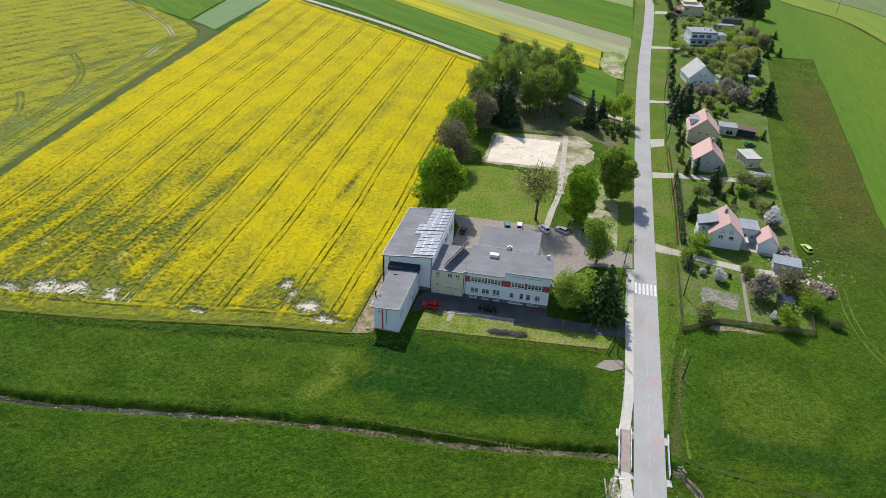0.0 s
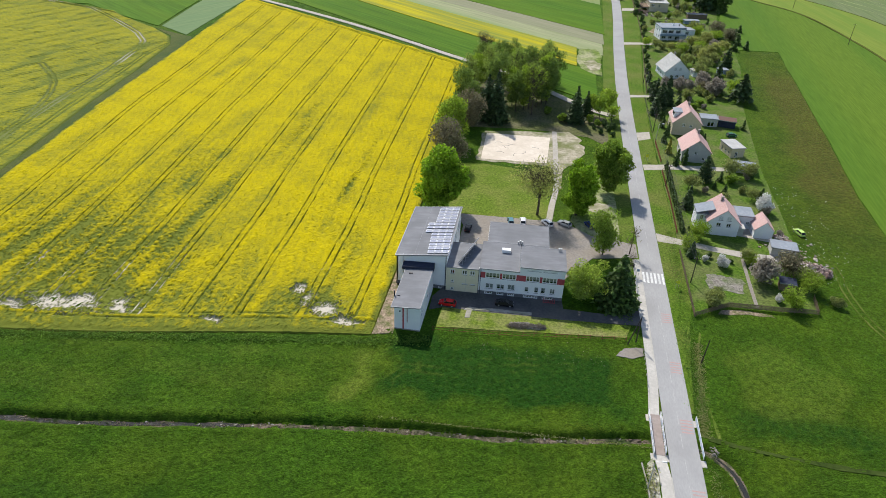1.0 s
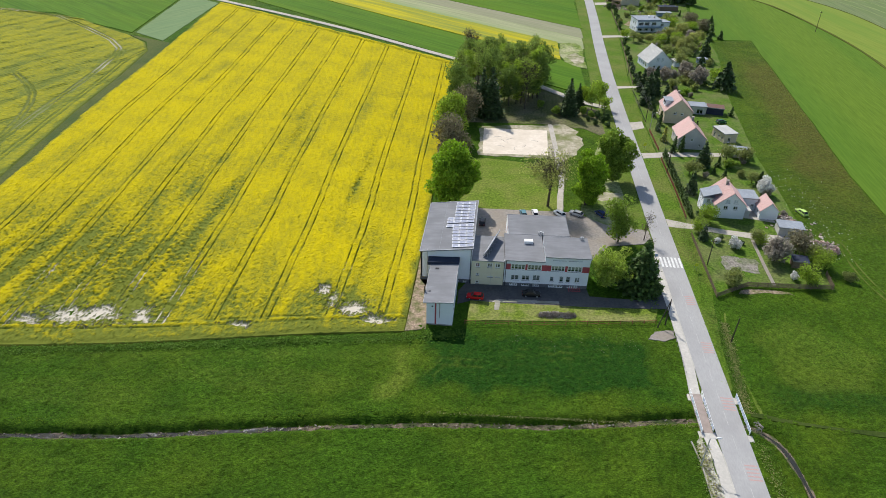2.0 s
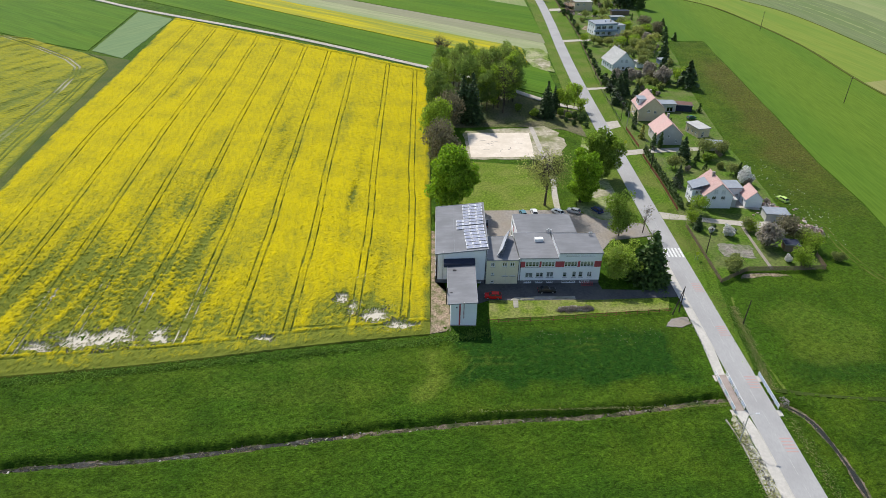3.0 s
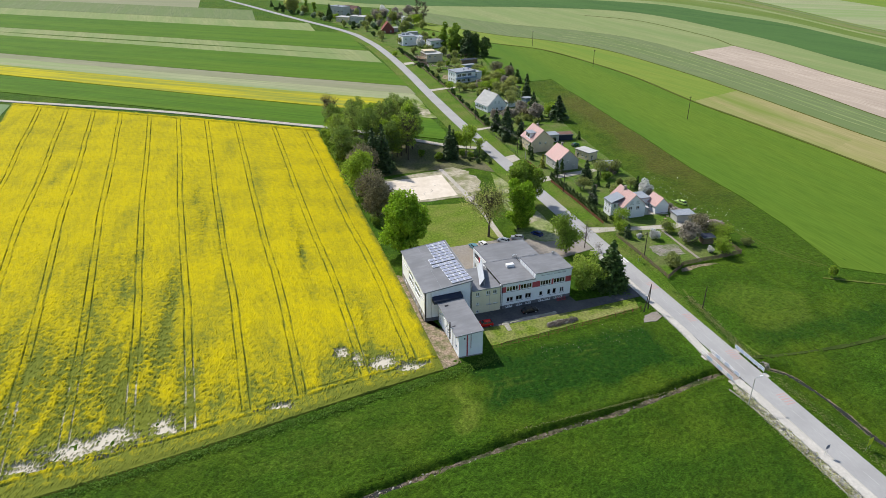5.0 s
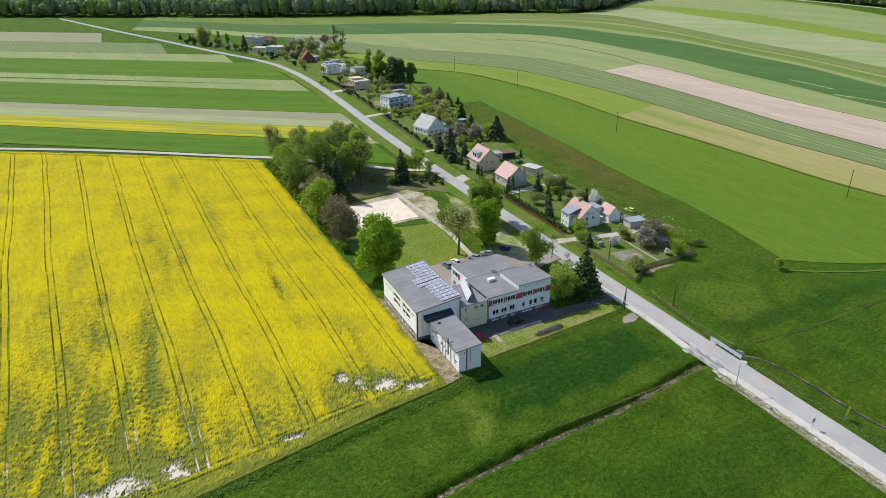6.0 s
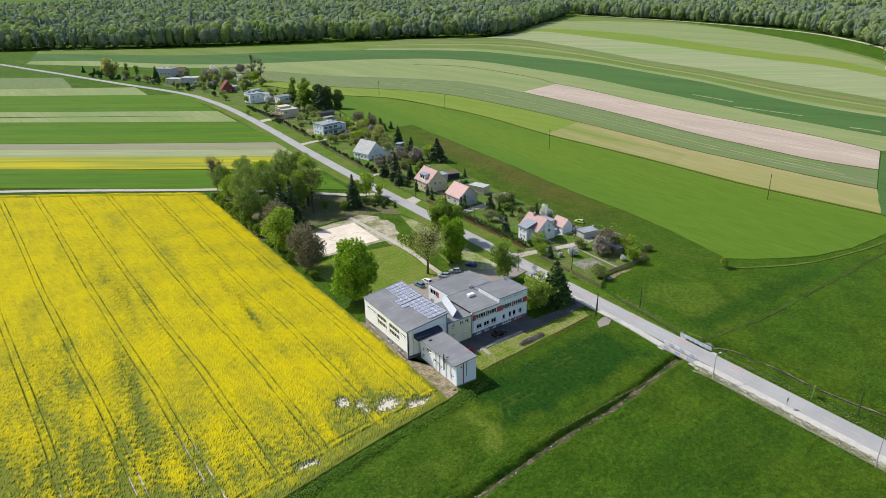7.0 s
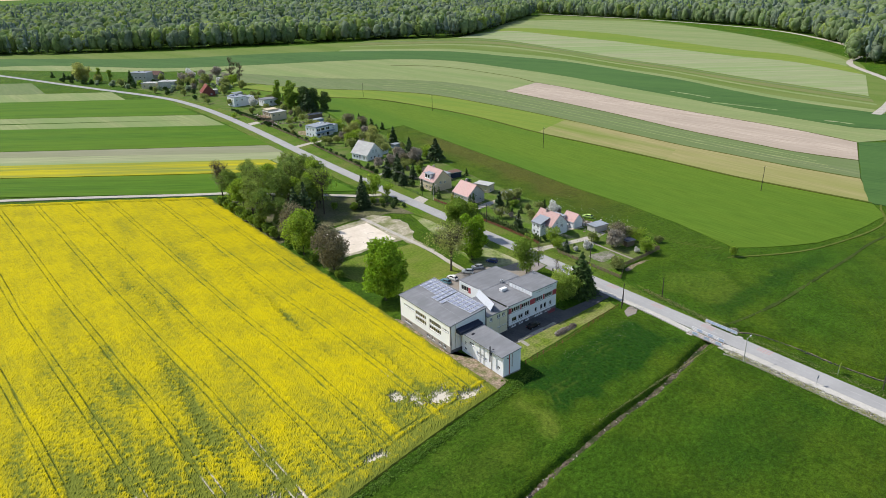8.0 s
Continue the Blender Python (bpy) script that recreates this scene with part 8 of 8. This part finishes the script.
def road_sign(x, y, z, w, h, face, label, turn, cat="road sign", group=""):
    s = thing("road_sign", pose(x, y, 0, 0, 0, turn), label, cat, group)
    for k in (-w * 0.35, w * 0.35):
        part("post", rod(bmesh.new(), (k, 0, -0.2), (k, 0, z + h), 0.04, seg=6), M["steel"], s)
    part("plate", boxes((-w / 2, w / 2, -0.07, -0.045, z, z + h), bevel=0.01), face, s)
    part("back", boxes((-w / 2, w / 2, -0.044, -0.035, z, z + h)), M["sign_back"], s)


road_sign(67.3, -52, 1.1, 1.5, 1.9, M["yellow_sign"], "yellow-green school warning sign on two posts", 10)
road_sign(58.0, -51, 1.9, 0.9, 0.9, M["sign_back"], "grey road sign seen from behind", 5)
road_sign(67.2, 30.5, 1.6, 0.9, 0.9, M["yellow_sign"], "yellow-green framed crossing sign", 0)
road_sign(57.4, 33.5, 1.8, 0.8, 0.8, M["rail_blue"], "blue zebra crossing sign", 0)
road_sign(66.4, 109, 1.5, 1.0, 1.2, M["yellow_sign"], "yellow-green sign beside the road", 0)
bin_ = thing("litter_bin", pose(56.9, 38, 0.15), "dark grey litter bin by the pavement", "litter bin")
part("bin", rod(bmesh.new(), (0, 0, 0), (0, 0, 0.9), 0.26, 0.30, 12), M["dark_metal"], bin_)


def fence(pts, label, height, material, gap=2.2, slat=0.35, rails=2, group="", name="fence"):
    """Posts, rails and slats along a line."""
    f = thing(name, pose(0, 0, 0), label, "fence", group)
    slats = bmesh.new()
    for (ax, ay), (bx, by) in zip(pts, pts[1:]):
        d = math.hypot(bx - ax, by - ay)
        n = max(1, int(d / gap))
        a = math.atan2(by - ay, bx - ax)
        for k in range(n + int((bx, by) == pts[-1])):
            q = part("post", boxes((-0.055, 0.055, -0.055, 0.055, 0, height + 0.08)), material, f)
            q.matrix_local = pose(ax + (bx - ax) * k / n, ay + (by - ay) * k / n, 0, 0, 0, math.degrees(a))
        for r_ in range(rails):
            z = height * (0.3 + 0.55 * r_)
            q = part("rail", boxes((0, d, -0.025, 0.025, z, z + 0.06)), material, f)
            q.matrix_local = pose(ax, ay, 0, 0, 0, math.degrees(a))
        if slat:
            for k in range(int(d / slat)):
                x, y = ax + (bx - ax) * (k + 0.5) * slat / d, ay + (by - ay) * (k + 0.5) * slat / d
                m = slat * 0.32
                c, s = math.cos(a), math.sin(a)
                v = [slats.verts.new((x + c * u - s * w, y + s * u + c * w, z)) for z in (0.12, height) for u, w in ((-m, 0.035), (m, 0.035), (m, 0.055), (-m, 0.055))]
                for fc in ((0, 1, 2, 3), (4, 5, 6, 7), (0, 1, 5, 4), (1, 2, 6, 5), (2, 3, 7, 6), (3, 0, 4, 7)):
                    slats.faces.new([v[i] for i in fc])
    if slat:
        tagged(part("slats", slats, material, f), kind="stuff")
    else:
        slats.free()
    return f


fence([(8.8, 1.0), (16, 1.6), (27, 2.6), (42, 5.0), (53, 6.6)], "red-brown wooden post and rail fence before the lawn", 1.2, M["fence_red"], 2.4, 0, 2)
fence([(70.0, 19.3), (70.2, 49)], "brown garden fence of posts and wire with wooden boards", 1.3, M["wood"], 1.9, 0.62)
fence([(70.2, 19.3), (79, 25.0), (92, 25.6), (100.5, 26.4), (101.2, 33)], "dark brown wooden garden fence", 1.5, M["wood"], 2.4, 0.2)
fence([(70.8, 59), (71.2, 80), (71.0, 101)], "low brown fence before the thuja hedge", 1.1, M["fence_red"], 2.6, 0.24)
fence([(71.5, 109), (71.2, 127)], "red-brown garden fence by the road", 1.2, M["fence_red"], 2.6, 0.24)
fence([(71.0, 138), (71.6, 176)], "grey wire fence by the road", 1.1, M["dark_metal"], 2.6, 0, 2)
fence([(73.0, 183), (77.6, 262)], "dark garden fence on a low wall", 1.1, M["wood"], 2.8, 0.35)
fence([(79, 271), (80.6, 345)], "dark garden fence along the verge", 1.1, M["wood"], 2.8, 0.4)
fence([(80.4, 358), (80.8, 400)], "brown garden fence along the verge", 1.1, M["wood"], 2.8, 0.4)

# ---- vehicles ----
PAINT = {}


def car_paint(name, c):
    if name not in PAINT:
        PAINT[name] = mat(name, c, tuple(v * 1.08 for v in c), 2.0, rough=0.25, bump=0.0)
    return PAINT[name]


def car(m, colour, label, length=4.2, width=1.74, height=1.48, hatch=True):
    """A car as a lofted body with a glass house, wheels and lamps; it points along +x."""
    c = thing("car", m, label, "car", "parked cars")
    L, W, H = length, width, height
    prof = [(0.0, 0.42, 0.62), (0.02, 0.30, 0.78), (0.10, 0.26, 0.90), (0.26, 0.24, 0.95), (0.34, 0.24, 0.98), (0.86, 0.24, 1.00), (0.96, 0.26, 0.95), (0.995, 0.34, 0.78), (1.0, 0.42, 0.62)]
    bm = bmesh.new()
    rows = []
    for f, z0, z1 in prof:
        inset = 0.10 if f in (0.0, 1.0) else 0.04 if f in (0.02, 0.995) else 0.0
        w = W / 2 - inset
        x = L / 2 - f * L
        rows.append([bm.verts.new((x, s * k, z)) for s, k, z in ((-1, w * 0.92, z0), (-1, w, (z0 + z1) / 2), (-1, w * 0.93, z1), (1, w * 0.93, z1), (1, w, (z0 + z1) / 2), (1, w * 0.92, z0))])
    for a, b in zip(rows, rows[1:]):
        for k in range(6):
            bm.faces.new((a[k], a[(k + 1) % 6], b[(k + 1) % 6], b[k]))
    bm.faces.new(rows[0]), bm.faces.new(rows[-1][::-1])
    body = part("body", bm, colour, c, smooth=False)
    x1, x2, x3, x4 = L / 2 - 0.27 * L, L / 2 - 0.42 * L, L / 2 - (0.84 if hatch else 0.72) * L, L / 2 - (0.97 if hatch else 0.86) * L
    lo, hi, zb = W / 2 * 0.90, W / 2 * 0.72, 0.95

    def house(z_hi, grow, za):
        b = bmesh.new()
        q = [b.verts.new((x, s * w, z)) for x, w, z in ((x1 + grow, lo + grow, za), (x2, hi + grow, z_hi), (x3, hi + grow, z_hi), (x4 - grow, lo + grow, za)) for s in (-1, 1)]
        for f in ((0, 1, 3, 2), (2, 3, 5, 4), (4, 5, 7, 6), (0, 2, 4, 6), (1, 7, 5, 3), (0, 6, 7, 1)):
            b.faces.new([q[i] for i in f])
        return b

    part("glazing", house(H - 0.05, 0.0, zb), M["car_glass"], c, "dark tinted glass")
    part("roof", boxes((x3 - 0.02, x2 + 0.02, -hi - 0.015, hi + 0.015, H - 0.055, H), bevel=0.03), colour, c)
    for sy in (-1, 1):
        for xa, za, xb, zbb in ((x1, 0.96, x2, H - 0.03), ((x2 + x3) / 2, 0.96, (x2 + x3) / 2, H - 0.03), (x4, 0.96, x3, H - 0.03)):
            part("pillar", rod(bmesh.new(), (xa, sy * (lo + 0.005), za), (xb, sy * (hi + 0.01), zbb), 0.05, seg=5), colour, c)
        part("mirror", boxes((x1 - 0.25, x1 - 0.08, sy * (W / 2 + 0.02) - 0.08, sy * (W / 2 + 0.02) + 0.08, 0.98, 1.12), bevel=0.02), colour, c)
        part("headlight", boxes((L / 2 - 0.16, L / 2 - 0.02, sy * W * 0.34 - 0.17, sy * W * 0.34 + 0.17, 0.64, 0.78), bevel=0.02), M["lamp_glass"], c)
        part("taillight", boxes((-L / 2 + 0.0, -L / 2 + 0.12, sy * W * 0.36 - 0.12, sy * W * 0.36 + 0.12, 0.66, 0.86), bevel=0.02), M["red_band"], c)
        for x in (L * 0.31, -L * 0.30):
            w = part("wheel", rod(bmesh.new(), (x, sy * (W / 2 - 0.2), 0.31), (x, sy * (W / 2 + 0.01), 0.31), 0.31, seg=14), M["tyre"], c)
            part("rim", rod(bmesh.new(), (x, sy * (W / 2 - 0.0), 0.31), (x, sy * (W / 2 + 0.025), 0.31), 0.19, seg=10), M["steel"], w)
    part("bumper", boxes((L / 2 - 0.08, L / 2 + 0.05, -W / 2 + 0.12, W / 2 - 0.12, 0.34, 0.56), bevel=0.04), M["dark_metal"], c)
    return c


car(pose(10.6, 11.2, 0.09, 0, 0, 178), car_paint("red_car_paint", (0.55, 0.012, 0.018)), "red hatchback parked by the annex")
car(pose(24.2, 14.0, 0.09, 0, 0, 3), car_paint("black_car_paint", (0.012, 0.013, 0.016)), "black car parked along the school front", 4.5, hatch=False)
car(pose(22.5, 54.2, 0.09, 0, 0, 100), car_paint("teal_car_paint", (0.10, 0.22, 0.26)), "blue-grey car parked behind the school")
car(pose(26.0, 55.0, 0.09, 0, 0, 96), car_paint("white_car_paint", (0.74, 0.74, 0.73)), "white car parked behind the school")
car(pose(33.2, 55.6, 0.09, 0, 0, 130), car_paint("white_car_paint", (0.74, 0.74, 0.73)), "white car parked beside the footpath")
car(pose(38.2, 56.4, 0.09, 0, 0, 150), car_paint("silver_car_paint", (0.42, 0.43, 0.44)), "silver car parked in tree shade")
car(pose(45.5, 57.2, 0.09, 0, 0, 120), car_paint("blue_car_paint", (0.02, 0.04, 0.14)), "dark blue car parked under the trees")
car(pose(10.7, 47.6, 0.09, 0, 0, 88), car_paint("black_car_paint", (0.012, 0.013, 0.016)), "black car parked along the gym wall")
car(pose(106.8, 66.8, 0.02, 0, 0, 110), car_paint("lime_car_paint", (0.48, 0.66, 0.16)), "pale lime green car parked on the meadow")
car(pose(101.5, 140.5, 0.04, 0, 0, 20), car_paint("green_car_paint", (0.03, 0.12, 0.05)), "dark green car beside the garages")

# bicycles rack and flowers by the school wall
rackb = thing("bicycle_rack", WING @ pose(24.4, -1.2, 0.1), "red painted bicycle rack by the school wall", "bicycle rack")
for k in range(7):
    b = bmesh.new()
    for a_, b_ in (((0, 0, 0), (0, 0, 0.8)), ((0, 0, 0.8), (0, 0.6, 0.8)), ((0, 0.6, 0.8), (0, 0.6, 0))):
        rod(b, a_, b_, 0.05, seg=5)
    part("hoop", b, M["red_band"], rackb).matrix_local = pose(k * 0.45, 0, 0)
part("bar", boxes((-0.1, 2.9, -0.05, 0.05, 0.0, 0.08)), M["red_band"], rackb)

# scrap heap and stones
def heap(name, x, y, rx, ry, h, n, material, label, category, seed, size):
    r = np.random.default_rng(seed)
    bm = bmesh.new()
    for k in range(n):
        a, q = r.uniform(0, math.tau), math.sqrt(r.uniform(0, 1))
        px, py = math.cos(a) * q * rx, math.sin(a) * q * ry
        z = h * (1 - q * q) * r.uniform(0.3, 1.0)
        s = size * r.uniform(0.4, 1.5)
        rot = Euler(r.uniform(0, 3, 3)).to_matrix()
        v = box(bm, -s, s * r.uniform(0.4, 1), -s * 0.6, s * 0.6, -s * 0.25, s * 0.25)
        for w in v:
            w.co = rot @ w.co + Vector((px, py, z + size * 0.3))
    ob = link(name, bm, material)
    ob.location = (x, y, 0)
    return tagged(ob, label, category, kind="stuff")


heap("scrap_heap", 104.5, 46.0, 5.2, 3.6, 1.8, 360, M["junk"], "heap of mixed scrap and firewood behind the shed", "scrap heap", 5, 0.5)
heap("scrap_heap", 101.0, 62.0, 2.6, 3.0, 1.0, 120, M["junk"], "clutter beside the small outbuilding", "clutter", 6, 0.35)
heap("stone_heap", 30.3, 7.0, 4.4, 1.1, 0.35, 260, M["stone"], "low heap of grey brown stones on the lawn", "stone heap", 7, 0.22)
heap("rubble", 67.4, -23.4, 0.9, 1.2, 0.3, 30, M["plinth"], "stones at the culvert mouth", "stones", 8, 0.2)
heap("bank_stones", 55.6, -58, 0.8, 31, 0.15, 300, M["stone"], "loose stones along the pavement bank", "stones", 9, 0.22)
heap("woodpile", 83.5, 345, 5, 3, 1.6, 90, M["wood"], "pile of timber beside the beige house", "woodpile", 10, 0.7)


def debris(name, line, spread, n, z, material, label, category, seed, size):
    """Small flat pieces scattered along a line."""
    r = np.random.default_rng(seed)
    bm = bmesh.new()
    for k in range(n):
        x, y = line[r.integers(len(line))]
        px, py = x + r.normal(0, spread) + r.uniform(-1, 1), y + r.normal(0, spread) + r.uniform(-0.4, 0.4)
        s = size * r.uniform(0.4, 1.6)
        rot = Euler((r.normal(0, 0.3), r.normal(0, 0.3), r.uniform(0, 6))).to_matrix()
        for w in box(bm, -s, s, -s * 0.5, s * 0.5, -s * 0.3, s * 0.3):
            w.co = rot @ w.co + Vector((px, py, z + r.uniform(0, 0.12)))
    return tagged(link(name, bm, material), label, category, kind="stuff")


bed = [p for p in ditch_line if -100 < p[0] < 54]
debris("ditch_debris", bed, 0.4, 900, -1.10, M["mud"], "clods and dead stalks in the ditch bed", "debris", 31, 0.14)
debris("ditch_stones", bed, 0.5, 60, -1.06, M["stone"], "pale stones in the ditch bed", "stones", 32, 0.18)
debris("yard_clutter", [(103, 58), (100, 60), (101, 50), (108, 52), (98, 57)], 2.2, 90, 0.15, M["junk"], "boards and scrap lying beside the sheds", "clutter", 33, 0.3)
debris("garden_clutter", [(85, 340), (90, 338), (100, 332), (88, 372), (84, 362), (110, 330)], 3.0, 120, 0.2, M["junk"], "building material lying in the garden", "clutter", 34, 0.5)
debris("meadow_flowers", [(107, 52), (109, 62), (111, 74), (108, 84), (112, 92), (110, 45), (113, 58)], 3.2, 170, 0.1, M["blossom"], "scattered white flowers and litter in the back meadow", "flowers", 35, 0.09)
for off in (0.0, 1.7):
    ribbon("wheel_track", smooth_line([(106 + off, 60), (110.5 + off, 50), (110 + off, 38.7), (111 + off, 28), (113.5 + off, 20), (118 + off, 12)], 3), 0.34, 0.135, M["dry_track"], "faint wheel track in the back meadow", "wheel track", thick=0.1, wobble=1.4)
ribbon("trail", smooth_line([(70.4, 13), (68.6, 4), (68.0, -3), (68.6, -12), (69.2, -20)], 2), 0.5, -0.01, M["verge"], "thin worn trail on the roadside slope", "path", thick=0.2, wobble=1.6)
rs = np.random.default_rng(71)
for k in range(9):
    px, py, a = rs.uniform(11, 29), rs.uniform(101, 118), rs.uniform(0, 6)
    ribbon("scuff", [(px + math.cos(a + 0.3 * i) * i * 0.9, py + math.sin(a + 0.3 * i) * i * 0.9) for i in range(4)], 0.22, 0.086, M["yard"], "dark scuff mark on the sand pitch", "scuff mark", thick=0.05, wobble=0.8)

# overhead wires along the garden fences
wires = thing("power_line", pose(0, 0, 0), "thin overhead wires between the garden poles", "power line")
stops = [(71.2, 34), (71.0, 90), (71.4, 137), (72.5, 196)]
for off in (-0.7, 0.0, 0.7):
    for (ax, ay), (bx_, by_) in zip(stops, stops[1:]):
        bm = bmesh.new()
        rings = []
        for f in np.linspace(0, 1, 9).tolist():
            x, y, z = ax + (bx_ - ax) * f + off, ay + (by_ - ay) * f, 7.7 - 3.2 * f * (1 - f)
            rings.append([bm.verts.new((x + dx, y, z + dz)) for dx, dz in ((-0.025, 0), (0, -0.025), (0.025, 0), (0, 0.025))])
        for a, b in zip(rings, rings[1:]):
            for i in range(4):
                bm.faces.new((a[i], a[(i + 1) % 4], b[(i + 1) % 4], b[i]))
        part("wire", bm, M["dark_metal"], wires)
debris("dandelions", [(18 + 2.2 * k, -3.5 + 0.12 * k + 1.2 * math.sin(k * 2.1)) for k in range(15)], 1.6, 110, 0.06, M["blossom_pale"], "scattered pale dandelion heads in the meadow", "flowers", 36, 0.06)
